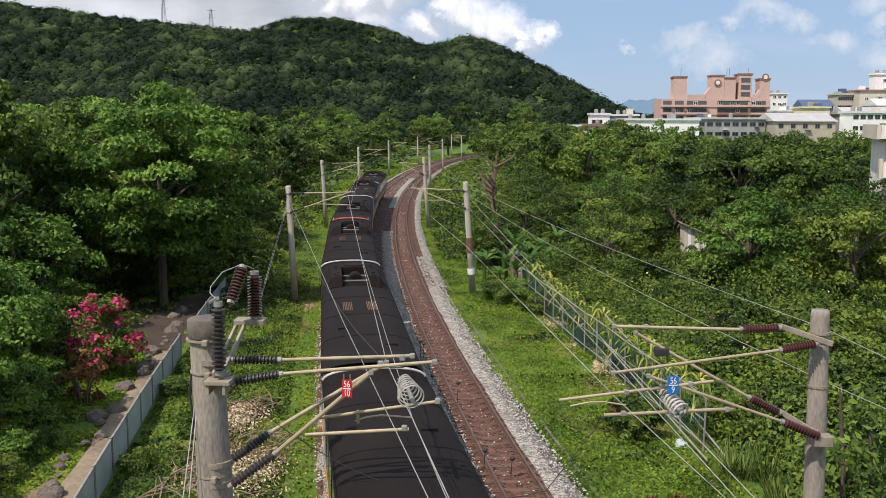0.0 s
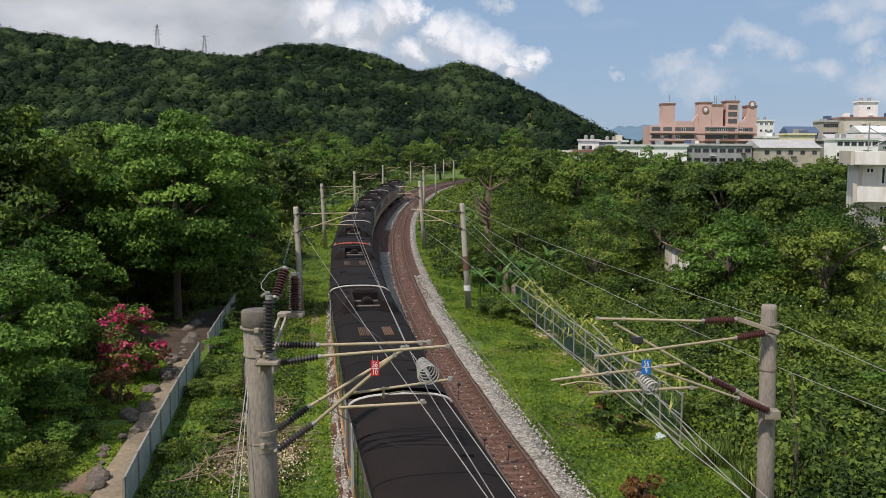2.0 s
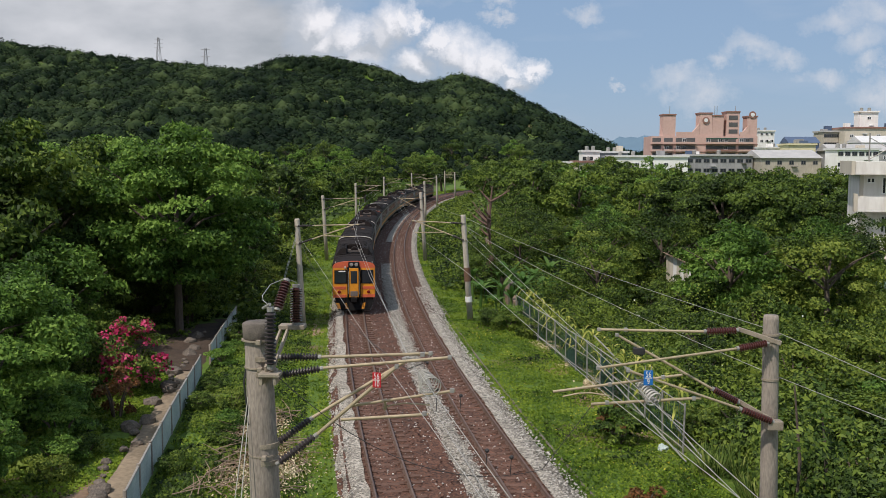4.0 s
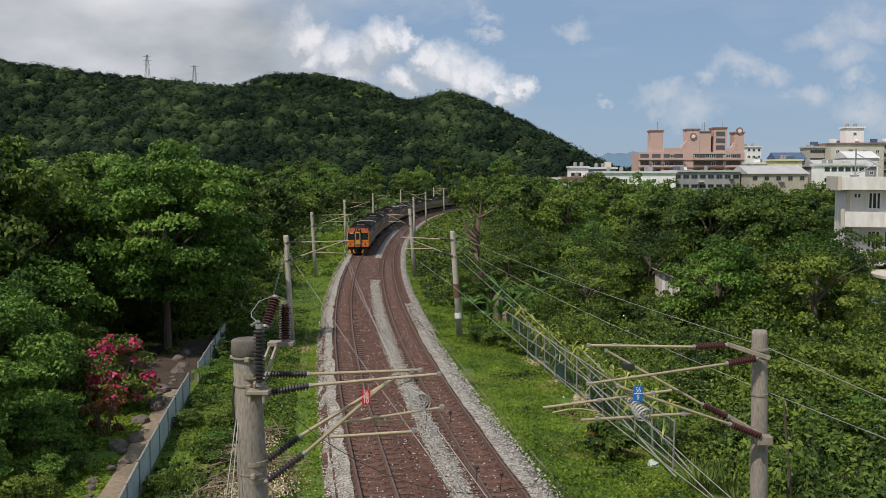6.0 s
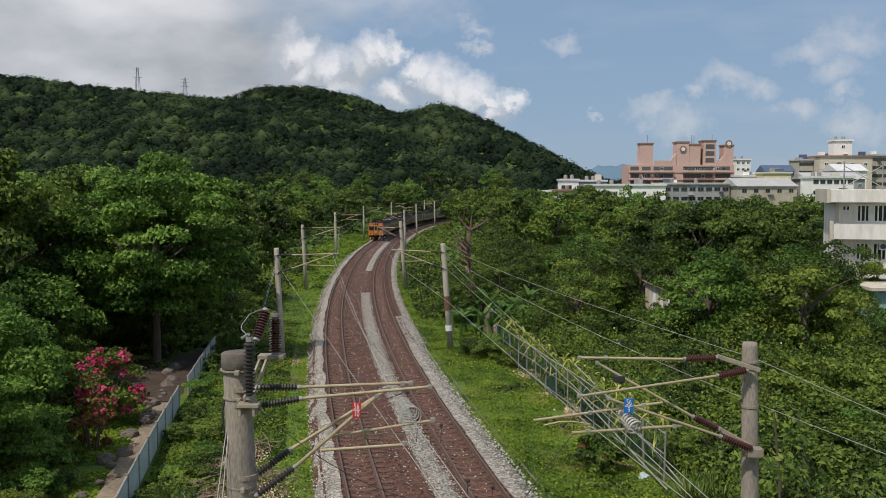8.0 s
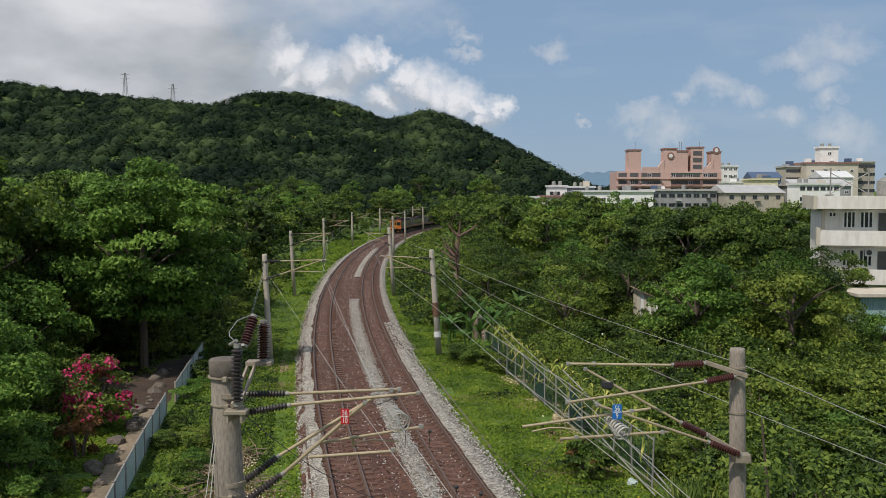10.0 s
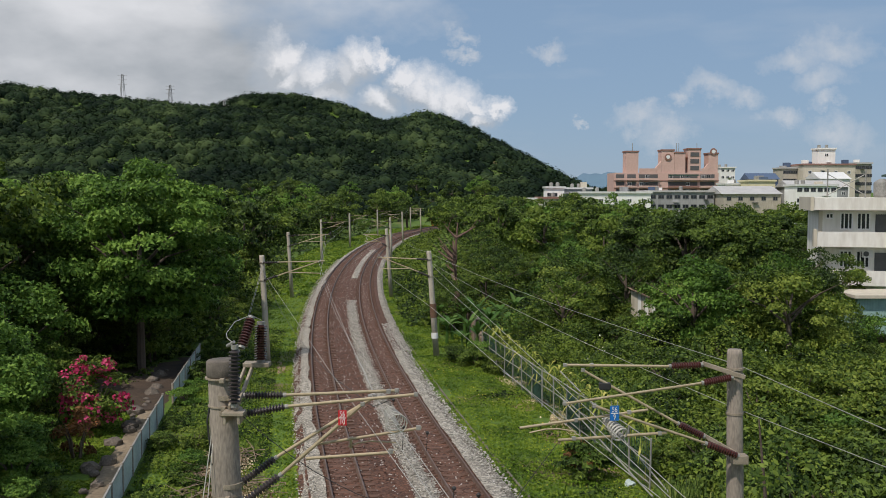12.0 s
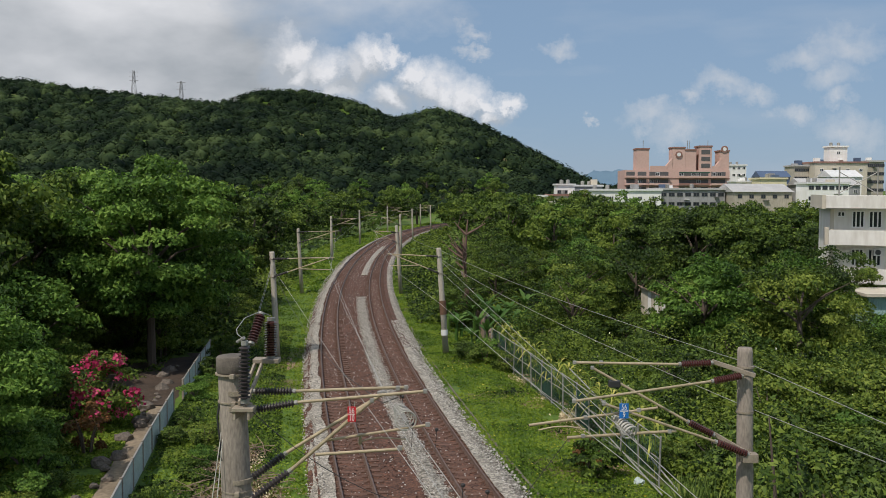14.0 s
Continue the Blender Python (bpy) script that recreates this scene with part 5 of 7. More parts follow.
cover("undergrowth", 40000, 6.9, 34, 75, 125, 0.26, 1.3, "weed", "dense green weeds beside the far track", 92, 0.1)
cover("undergrowth", 60000, -32, -9.9, 20, 85, 0.19, 0.7, "weed", "dark weeds under the trees by the path", 93, 0.3)
cover("weeds", 40000, -7.6, -2.6, 16, 75, 0.12, 0.3, "weed", "low green weeds beside the track", 94, 0.3, 1.3)
cover("grass", 34000, -7.6, -1.75, 16, 100, 0.1, 0.1, "grass", "short green grass beside the track", 95, 0.15, 1.3, 1.0)
cover("grass", 80000, 5.7, 10.9, 16, 110, 0.095, 0.16, "grass", "short bright green grass between track and fence", 96, 0.2, 1.4, 1.0)
cover("weeds", 9000, 6.6, 10.4, 22, 90, 0.15, 0.3, "weed", "low leafy weeds in the grass", 97, 0.55, 1.3)
cover("weeds", 11000, -2.1, -1.0, 18, 150, 0.11, 0.14, "grass", "weeds growing in the gravel shoulder", 196, 0.4)
cover("weeds", 12000, 4.95, 6.3, 58, 200, 0.17, 0.25, "grass", "grass growing over the gravel shoulder", 197, 0.3)
cover("weeds", 1200, 5.2, 6.0, 18, 60, 0.12, 0.2, "grass", "grass at the gravel edge", 198, 0.45)
cover("grass", 34000, -14.2, -9.0, 26, 50, 0.12, 0.35, "grass", "rough green grass on the slope beside the path", 199, 0.3)
cover("dry_grass", 5000, 9.9, 11.4, 40, 64, 0.13, 0.2, "leaf_straw", "dry yellow grass along the fence", 201, 0.35)
cover("flowers", 900, 5.9, 10.4, 20, 60, 0.06, 0.15, "petal_yellow", "tiny yellow flowers in the grass", 98, 0.3)
cover("flowers", 900, 13, 30, 25, 110, 0.14, 1.6, "petal_white", "small white flowers over the scrub", 99, 0.45)


def hill_woods():
    """Crowns over the hills: lumpy domes with loose leaf masses on them, joined."""
    rng = np.random.default_rng(9)
    n, per = 10500, 32
    y = 330 + 620 * rng.random(n * 4) ** 0.9
    x = rng.uniform(-0.52, 0.2, n * 4) * y * 1.02
    keep = np.where(hill(x, y) > 1.5)[0][:n]
    back = 1900
    x = np.concatenate([x[keep], rng.uniform(-330, 10, back)])
    y = np.concatenate([y[keep], rng.uniform(850, 965, back)])
    z = ground_z(x, y)
    n = len(x)
    r = 1.7 + 3.9 * rng.random(n) ** 1.5
    bm = bmesh.new()
    bmesh.ops.create_icosphere(bm, subdivisions=1, radius=0.86)
    bmesh.ops.delete(bm, geom=[v for v in bm.verts if v.co.z < -0.5], context="VERTS")
    bm.verts.index_update()
    dome = np.array([v.co for v in bm.verts])
    tri = np.array([[v.index for v in f.verts] for f in bm.faces])
    bm.free()
    k = len(dome)
    lump = 1 + 0.14 * rng.normal(size=(n, k, 1))
    D = dome[None] * lump * np.stack([r, r, r * rng.uniform(0.7, 1.15, n)], 1)[:, None] + np.stack([x, y, z + 0.25 * r], 1)[:, None]
    Fd = (tri[None] + k * np.arange(n)[:, None, None]).reshape(-1, 3)
    ob = np_part("hill_forest", D.reshape(-1, 3), Fd, "leaf_hill_hazed")
    tagged(ob, "dense dark green forest covering the hills", "forest", kind="stuff")
    e = rng.normal(size=(n, per, 3))
    e /= np.linalg.norm(e, axis=2)[..., None]
    e[..., 2] = np.abs(e[..., 2]) * 1.1 - 0.1
    C = np.stack([x, y, z + 0.35 * r], 1)[:, None] + e * r[:, None, None] * 0.97
    V, Fc = leaves(rng, C.reshape(-1, 3), (e + np.array([0, 0, 0.4])).reshape(-1, 3), 1.15, 0.95, 0.4, True)
    tagged(np_part("hill_foliage", V, Fc, "leaf_hill_hazed"), "loose leaf masses on the hill forest", "forest", kind="stuff")


hill_woods()


# ---- buildings ----
def bx(parent, name, x0, x1, y0, y1, z0, z1, material, label=""):
    bm = bmesh.new()
    box(bm, x0, x1, y0, y1, z0, z1)
    return part(name, bm, material, parent, label)


def window(parent, x, y, z, w, h, n=2, frame_m="white", t=0.12):
    """A framed window on a wall that faces -y at y."""
    bm = bmesh.new()
    for a, b, c, d in ((x, x + w, z, z + t), (x, x + w, z + h - t, z + h), (x, x + t, z + t, z + h - t), (x + w - t, x + w, z + t, z + h - t)):
        box(bm, a, b, y - 0.1, y + 0.1, c, d)
    for i in range(1, n):
        box(bm, x + w * i / n - t / 2, x + w * i / n + t / 2, y - 0.09, y + 0.09, z + t, z + h - t)
    fr = part("window_frame", bm, frame_m, parent)
    bx(fr, "pane", x + t, x + w - t, y - 0.03, y + 0.03, z + t, z + h - t, "glass")


def pink_block():
    th = empty("apartment_block", Matrix.Translation((98, 420, -0.5)))
    tagged(th, "pink tiled apartment block with stepped roof towers and balconies", "building")
    W = 23.0
    bx(th, "wall", -W, W, 0, 18, 0, 20.3, "pink")
    for x0, x1, h, d in ((-17.8, -12.3, 29.4, 8), (-2.0, 3.5, 30.0, 8), (3.6, 8.4, 29.0, 8), (9.7, 15.2, 30.6, 9), (18.6, 22.8, 28.6, 8)):
        bx(th, "roof_tower", x0, x1, 0.6, d, 20.3, h, "pink")
        bx(th, "tower_cap", x0 - 0.3, x1 + 0.3, 0.3, d + 0.3, h, h + 0.6, "pink_dark")
    for x0, x1 in ((-12, -4.4), (15.4, 18.4)):
        bx(th, "parapet", x0, x1, 0.1, 0.5, 20.3, 22.2, "pink")
    # sloping shoulders beside the middle tower
    for x, s in ((-4.3, 1), (17.3, 1)):
        bm = bmesh.new()
        vs = [bm.verts.new(v) for v in ((x - 2, 0.4, 20.3), (x + 2.2, 0.4, 20.3), (x + 2.2 * (s > 0) - 2 * (s < 0), 0.4, 25.5), (x - 2, 3, 20.3), (x + 2.2, 3, 20.3), (x + 2.2 * (s > 0) - 2 * (s < 0), 3, 25.5))]
        for f in ((0, 1, 2), (5, 4, 3), (0, 3, 4, 1), (1, 4, 5, 2), (2, 5, 3, 0)):
            bm.faces.new([vs[i] for i in f])
        part("roof_shoulder", bm, "pink", th)
    for x, z in ((0.7, 27.2), (20.7, 29.6)):
        bm = bmesh.new()
        bmesh.ops.create_cone(bm, cap_ends=True, segments=20, radius1=1.5, radius2=1.5, depth=0.5, matrix=Matrix.Translation((x, 0.45, z)) @ Matrix.Rotation(radians(90), 4, "X"))
        rose = part("round_window", bm, "pink_dark", th)
        bm = bmesh.new()
        bmesh.ops.create_cone(bm, cap_ends=True, segments=16, radius1=0.85, radius2=0.85, depth=0.6, matrix=Matrix.Translation((x, 0.4, z)) @ Matrix.Rotation(radians(90), 4, "X"))
        part("pane", bm, "white", rose)
    # dark boxes with the openings' shade put into their colour
    for x0, x1, z in ((10.6, 14.4, 28.4), (10.6, 14.4, 25.4), (10.6, 14.4, 22.4)):
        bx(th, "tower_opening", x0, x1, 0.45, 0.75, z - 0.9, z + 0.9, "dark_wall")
    rng = random.Random(4)
    for k in range(6):
        z = 0.6 + 3.25 * k
        for x0, x1 in ((-22.6, -18.3), (-17.6, -13.2), (-12.5, -3.5), (0.5, 14.0), (14.6, 21.5)):
            bal = bx(th, "balcony", x0, x1, -1.4, -0.02, z, z + 0.2, "pink")
            bx(bal, "balcony_wall", x0, x1, -1.5, -1.38, z + 0.2, z + 1.0, "pink_dark" if k == 4 and x0 == 0.5 else "pink")
            # nearly flush dark panel: the shade of a recess given as colour
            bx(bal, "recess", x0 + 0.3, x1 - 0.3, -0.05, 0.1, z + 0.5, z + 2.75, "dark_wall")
            for j in range(int((x1 - x0) / 2.6)):
                if rng.random() < 0.4:
                    window(bal, x0 + 0.6 + 2.5 * j, -0.15, z + 1.0, 1.7, 1.5, 2, "white" if rng.random() < 0.6 else "steel")
        bx(th, "ledge", -W - 0.2, W + 0.2, -0.25, 0, z - 0.15, z + 0.1, "pink_dark")
    bx(th, "green_awning", 0.5, 14, -2.0, -1.5, 19.0, 19.5, "fence_g")
    bx(th, "stair_core", W, W + 0.3, 2, 14, 0, 20.3, "pink_dark")
    for x in (-14.5, 5.0, 14.0, 6):
        part("roof_mast", cyl(bmesh.new(), (x, 3, 29.5), (x, 3, 33.5), 0.12, n=6), "steel", th)


def plain_house(name, x0, x1, y, d, z1, wall, roof, label, wins=0, gable=0.0, rows=1, zwin=1.8, ww=1.4, wh=1.2, storey=3.2, fr="white"):
    th = empty(name, Matrix.Translation((x0, y, -0.5)))
    tagged(th, label, "building")
    W, Z = x1 - x0, z1 + 0.5
    bx(th, "wall", 0, W, 0, d, 0, Z, wall)
    if gable:
        bm = bmesh.new()
        vs = [bm.verts.new(v) for v in ((-0.5, -0.6, Z), (W + 0.5, -0.6, Z), (W + 0.5, d + 0.6, Z), (-0.5, d + 0.6, Z), (-0.5, d / 2, Z + gable), (W + 0.5, d / 2, Z + gable))]
        for f in ((0, 1, 5, 4), (2, 3, 4, 5), (0, 4, 3), (1, 2, 5), (0, 3, 2, 1)):
            bm.faces.new([vs[i] for i in f])
        part("roof", bm, roof, th)
    else:
        bx(th, "roof", -0.4, W + 0.4, -0.5, d + 0.4, Z, Z + 0.6, roof)
    g = random.Random(int(x0 * 7 + y))
    if not gable and W > 5:
        for k in range(2 + int(W / 8)):
            x, yy = g.uniform(0.6, W - 2.6), g.uniform(0.6, d - 2.2)
            if g.random() < 0.5:
                part("water_tank", lathe(bmesh.new(), (x + 0.7, yy, Z + 0.6), (x + 0.7, yy, Z + 2.0), [(0, 0.6), (0.1, 0.65), (0.85, 0.65), (1, 0.25)], 12), "steel", th)
            else:
                bx(th, "roof_shed", x, x + g.uniform(1.5, 2.6), yy, yy + 2, Z + 0.6, Z + g.uniform(1.3, 2.6), g.choice(("white_wall", "grey_wall", "cream_wall", "roof_blue")))
    for k in range(int(W / 6)):
        x = g.uniform(0.5, W - 2.5)
        z = Z - g.uniform(2.0, min(5.5, Z - 0.5))
        bx(th, "awning", x, x + g.uniform(1.4, 2.4), -0.9, -0.02, z, z + 0.12, g.choice(("roof_white", "roof_grey", "dark_wall")))
    for r in range(rows):
        for i in range(wins):
            window(th, W * (i + 0.5) / wins - ww / 2, 0, Z - zwin - 1.0 - r * storey, ww, wh, 2, fr)
    return th


def town():
    plain_house("warehouse", 42.8, 65.2, 300, 22, 10.5, "white_wall", "roof_white", "long white warehouse with a pale sheet roof", 5, rows=1, zwin=1.9, storey=3.4)
    plain_house("annex", 65.4, 86.3, 304, 18, 10.9, "grey_wall", "roof_light", "long grey block with dark window bands", 8, rows=2, zwin=1.1, storey=3.0, ww=1.9, fr="dark_wall")
    plain_house("low_house", 30.6, 42.6, 304, 14, 8.8, "cream_wall", "pink_dark", "low cream house with a dark roof edge", 4, rows=2, zwin=1.2)
    plain_house("white_house", 34.6, 40.7, 322, 9, 12.3, "white_wall", "roof_white", "small white house with flat roof and tanks", 3, rows=2, fr="dark_wall")
    plain_house("roadside_hut", 26.3, 30.4, 308, 9, 8.5, "white_wall", "roof_white", "low white shed with a white sheet roof", 2)
    plain_house("shelter", 41.7, 51.3, 330, 9, 12.0, "grey_wall", "roof_white", "open shelter under a pale sheet roof", 3)
    plain_house("grey_shed", 86.8, 104.8, 296, 20, 10.3, "concrete_pale", "roof_light", "pale grey weathered shed with a sloping sheet roof", 5, 2.6, rows=1, zwin=1.0, fr="dark_wall")
    plain_house("white_cottage", 101.8, 109, 345, 10, 13.8, "white_wall", "roof_white", "white house behind the grey shed", 2)
    plain_house("yellow_house", 107.3, 116.5, 335, 12, 14.8, "yellow_wall", "yellow_wall", "pale yellow house behind grey roofs", 3)
    plain_house("blue_roof_house", 113, 123.5, 352, 10, 15.8, "roof_blue", "roof_blue", "house with dark blue stepped roof", 3, 2.4, fr="roof_blue")
    plain_house("tiled_house", 120, 140, 330, 14, 12.8, "grey_wall", "roof_light", "long grey house with a sloping roof", 6, 2.4, rows=2)
    plain_house("arcade_house", 105.8, 118, 286, 10, 12.7, "white_wall", "roof_white", "white block with a row of dark openings under an awning", 6, rows=2, zwin=0.7, ww=1.5, fr="dark_wall")
    plain_house("school_block", 140.2, 160.5, 372, 14, 21.7, "cream_wall", "pink_dark", "cream block with a brown parapet", 4, rows=2, zwin=2.4)
    plain_house("stair_tower", 148, 155, 378, 6, 28.1, "white_wall", "white_wall", "white stair tower above the roofs", 1, rows=1)
    plain_house("white_gable_house", 138.3, 149, 350, 14, 16.0, "white_wall", "roof_white", "white gabled house among grey roofs", 3, 2.6)
    plain_house("balcony_block", 162, 168.6, 376, 12, 22.3, "concrete_pale", "roof_light", "grey apartment block with rows of balconies", 4, rows=4, zwin=1.0, ww=2.0, fr="dark_wall")
    plain_house("balcony_block", 134.6, 140, 378, 12, 20.5, "concrete_pale", "roof_light", "grey apartment block with rows of balconies", 4, rows=4, zwin=1.0, ww=1.6, fr="dark_wall")
    plain_house("white_block", 131, 138, 452, 12, 22.8, "white_wall", "white_wall", "white narrow apartment block with small windows", 3, rows=5, zwin=0.8)


def near_house():
    """Three-storey house with deep slab edges that stands behind the trees."""
    th = empty("concrete_house", Matrix.Translation((31.1, 80, -0.6)) @ Matrix.Rotation(radians(-17), 4, "Z"))
    tagged(th, "weathered white three-storey concrete house with deep balcony bands", "building")
    bx(th, "wall", 0.5, 22, 0.9, 14, 0, 9.3, "weathered")
    bx(th, "roof_slab", 0.0, 22, -0.5, 14.5, 9.35, 10.4, "weathered", "stained white roof fascia")
    bx(th, "roof_band", -0.3, -0.02, -0.55, 14.6, 9.3, 10.45, "cream_wall")
    for k, z in enumerate((6.4, 3.2)):
        bx(th, "balcony", 0.3, 22, -0.3, 0.88, z, z + 0.16, "weathered")
        bx(th, "balcony_wall", 0.3, 22, -0.46, -0.32, z - 0.1, z + 1.15, "weathered")
        bx(th, "balcony_end", 0.0, 0.28, -0.48, 0.9, z - 0.12, z + 1.35, "cream_wall")
    for x, z, w, h, n in ((1.0, 8.6, 0.65, 0.5, 2), (2.15, 7.7, 1.0, 1.45, 3), (3.45, 7.7, 1.05, 1.45, 3), (2.15, 4.5, 1.0, 1.45, 3), (3.45, 4.5, 1.05, 1.45, 3), (6.6, 7.7, 1.0, 1.45, 3)):
        window(th, x, 0.9, z, w, h, n, t=0.1)
    bx(th, "doorway", 4.9, 5.9, 0.8, 0.92, 6.6, 9.0, "dark_wall")
    bx(th, "doorway", 4.9, 5.9, 0.8, 0.92, 3.4, 5.8, "dark_wall")
    bx(th, "column", 0.45, 0.75, 0.6, 0.92, 0, 9.3, "cream_wall")
    unit = bx(th, "air_conditioner", 3.9, 4.7, 0.45, 0.88, 5.4, 6.0, "white")
    part("fan_grille", cyl(bmesh.new(), (4.2, 0.45, 5.7), (4.2, 0.4, 5.7), 0.22, n=14), "dark_wall", unit)
    # roof tank, frames and a green-roofed shelter
    tank = part("water_tank", lathe(bmesh.new(), (5.6, 3, 10.41), (5.6, 3, 12.0), [(0, 0.6), (0.1, 0.66), (0.8, 0.66), (1, 0.2)], 16), "steel", th)
    sh = bx(th, "roof_shelter", 6.4, 12, 2, 6, 10.41, 12.2, "dark_wall")
    bx(sh, "shelter_roof", 6.0, 12.4, 1.6, 6.4, 12.22, 12.4, "fence_g")
    for x in (1.2, 4.2):
        part("frame_post", cyl(bmesh.new(), (x, 2, 10.4), (x, 2, 12.8), 0.06, n=6), "steel", th)
    part("frame_brace", cyl(bmesh.new(), (1.2, 2, 10.6), (4.2, 2, 12.4), 0.04, n=6), "steel", th)
    part("frame_brace", cyl(bmesh.new(), (1.2, 2, 12.4), (4.2, 2, 10.6), 0.04, n=6), "steel", th)


def sheet_shed():
    th = empty("sheet_shed", Matrix.Translation((30.6, 70, -0.6)))
    tagged(th, "shed of aqua corrugated sheet under a pale roof", "shed")
    bm = bmesh.new()
    ring = [(0.1 * i, 0.04 * (i % 2)) for i in range(81)] + [(8.0, 4.0), (0.0, 4.0)]
    lo, hi = ([bm.verts.new((x, y, z)) for x, y in ring] for z in (0.0, 3.0))
    for i in range(len(ring)):
        bm.faces.new((lo[i - 1], lo[i], hi[i], hi[i - 1]))
    part("wall", bm, "aqua", th)
    bx(th, "roof", -0.4, 8.4, -0.5, 4.4, 3.02, 3.25, "cream_wall")


def hut():
    th = empty("garden_hut", Matrix.Translation((14.5, 72, -0.6)))
    tagged(th, "small leaning hut of pale weathered boards", "hut")
    for i in range(6):
        bx(th, "board", 0.27 * i, 0.27 * i + 0.25, 0.03 * (i % 2), 1.4, 0, 3.25 - 0.13 * i, "white_wall" if i % 2 else "cream_wall")
    bm = bmesh.new()
    box(bm, -0.25, 1.85, -0.3, 1.6, 0, 0.07, 0, Matrix.Translation((0, 0, 3.3)) @ Matrix.Rotation(radians(24), 4, "Y"))
    part("roof", bm, "dead", th)


pink_block()
town()
near_house()
sheet_shed()
hut()


def pylon(x, y, h):
    th = empty("power_pylon", Matrix.Translation((x, y, float(ground_z(x, y)))))
    tagged(th, "grey lattice power pylon on the ridge", "pylon", "pylons on the ridge")
    for sx, sy in ((-1, -1), (1, -1), (1, 1), (-1, 1)):
        part("leg", cyl(bmesh.new(), (sx * 2.2, sy * 2.2, -2), (sx * 0.5, sy * 0.5, h), 0.2, n=5), "grey_wall", th)
    for k in range(6):
        z0, z1 = h * k / 6, h * (k + 1) / 6
        a, b = 2.2 - 1.7 * z0 / h, 2.2 - 1.7 * z1 / h
        bm = bmesh.new()
        cyl(bm, (-a, -a, z0), (b, -b, z1), 0.12, n=4)
        cyl(bm, (a, -a, z0), (-b, -b, z1), 0.12, n=4)
        part("lattice", bm, "grey_wall", th)
    for k in (0.68, 0.82, 0.95):
        part("cross_arm", cyl(bmesh.new(), (-3.6, 0, h * k), (3.6, 0, h * k), 0.16, n=5), "grey_wall", th)


pylon(-256, 762, 25)
pylon(-219, 765, 21)
pylon(-178, 775, 14)


def far_mountain():
    xs = np.linspace(120, 1500, 60)
    prof = 74 * np.exp(-((xs - 560) / 150) ** 2) + 60 * np.exp(-((xs - 760) / 160) ** 2) + 6
    prof += 5 * np.sin(xs * 0.05) + 3 * np.sin(xs * 0.13)
    V = np.concatenate([np.stack([xs, 3600 + 0 * xs, 0 * xs - 5], 1), np.stack([xs, 3700 + 0 * xs, np.maximum(prof, 0)], 1), np.stack([xs, 3900 + 0 * xs, 0 * xs - 5], 1)])
    n = len(xs)
    i = np.arange(n - 1)
    Fc = np.concatenate([np.stack([i + k * n, i + 1 + k * n, i + 1 + (k + 1) * n, i + (k + 1) * n], 1) for k in (0, 1)])
    tagged(np_part("backdrop_mountain", V, Fc, "hill_far"), "blue mountain on the horizon, haze painted into its colour", "mountain", kind="structure")


far_mountain()


# ---- single plants and clutter ----
def blade_leaf(bm, p, d, length, width, droop, n=5):
    """A long arching leaf with a keel."""
    d = Vector(d).normalized()
    side = d.cross(Vector((0, 0, 1))).normalized()
    prev = None
    for i in range(n + 1):
        t = i / n
        c = Vector(p) + d * length * t + Vector((0, 0, -droop * length * t * t))
        w = width * math.sin(math.pi * min(0.97, 0.12 + 0.86 * t)) / 2
        row = [bm.verts.new(c + side * w + Vector((0, 0, 0.25 * w))), bm.verts.new(c), bm.verts.new(c - side * w + Vector((0, 0, 0.25 * w)))]
        if prev:
            for k in (0, 1):
                bm.faces.new((prev[k], prev[k + 1], row[k + 1], row[k]))
        prev = row


def banana(seed):
    rng = random.Random(seed)
    th = empty("banana_plant")
    h = rng.uniform(1.6, 2.4)
    part("stem", tube(bmesh.new(), [(0, 0, -0.2), (0.03, 0, h * 0.5), (0.05, 0.02, h)], [0.16, 0.13, 0.08], 8), "leaf_banana", th)
    for i in range(9):
        a = i * 2.4 + rng.random()
        bm = bmesh.new()
        blade_leaf(bm, (0.05, 0.02, h * rng.uniform(0.85, 1)), (math.cos(a), math.sin(a), rng.uniform(0.5, 1.5)), rng.uniform(1.5, 2.3), rng.uniform(0.3, 0.42), rng.uniform(0.25, 0.6), 6)
        part("leaf", bm, "leaf_banana", th)
    return tagged(th, "banana plant with long arching green leaves", "banana plant", "banana plants by the fence")


def set_at(ob, x, y, s=1.0, rz=0.0):
    ob.matrix_basis = Matrix.Translation((x, y, float(ground_z(x, y)))) @ Matrix.Rotation(rz, 4, "Z") @ Matrix.Scale(s, 4)
    return ob


ban = [banana(5), banana(6), banana(7)]
spots = [(1.6, 64, 1.0), (3.2, 66, 1.1), (0.6, 68, 1.0), (2.3, 70, 1.2), (4.2, 71, 1.0), (1.0, 74, 1.1), (3.6, 62.5, 0.8), (5.6, 74, 1.1), (0.0, 79, 1.2), (7.6, 79, 1.3), (8.6, 80.5, 1.2), (2.4, 82, 1.2), (2.2, 61.5, 0.9), (3.0, 63.5, 1.0), (1.2, 61.8, 0.8), (2.6, 67.5, 1.1), (4.6, 66, 1.0), (0.2, 65.5, 1.0), (1.6, 71.5, 1.1), (-0.4, 71, 1.0)]
for i, (x, y, s) in enumerate(spots):
    ob = ban[i] if i < 3 else copy_thing(ban[i % 3], Matrix.Identity(4))
    set_at(ob, x, y, 0.82 * s, i * 1.9)


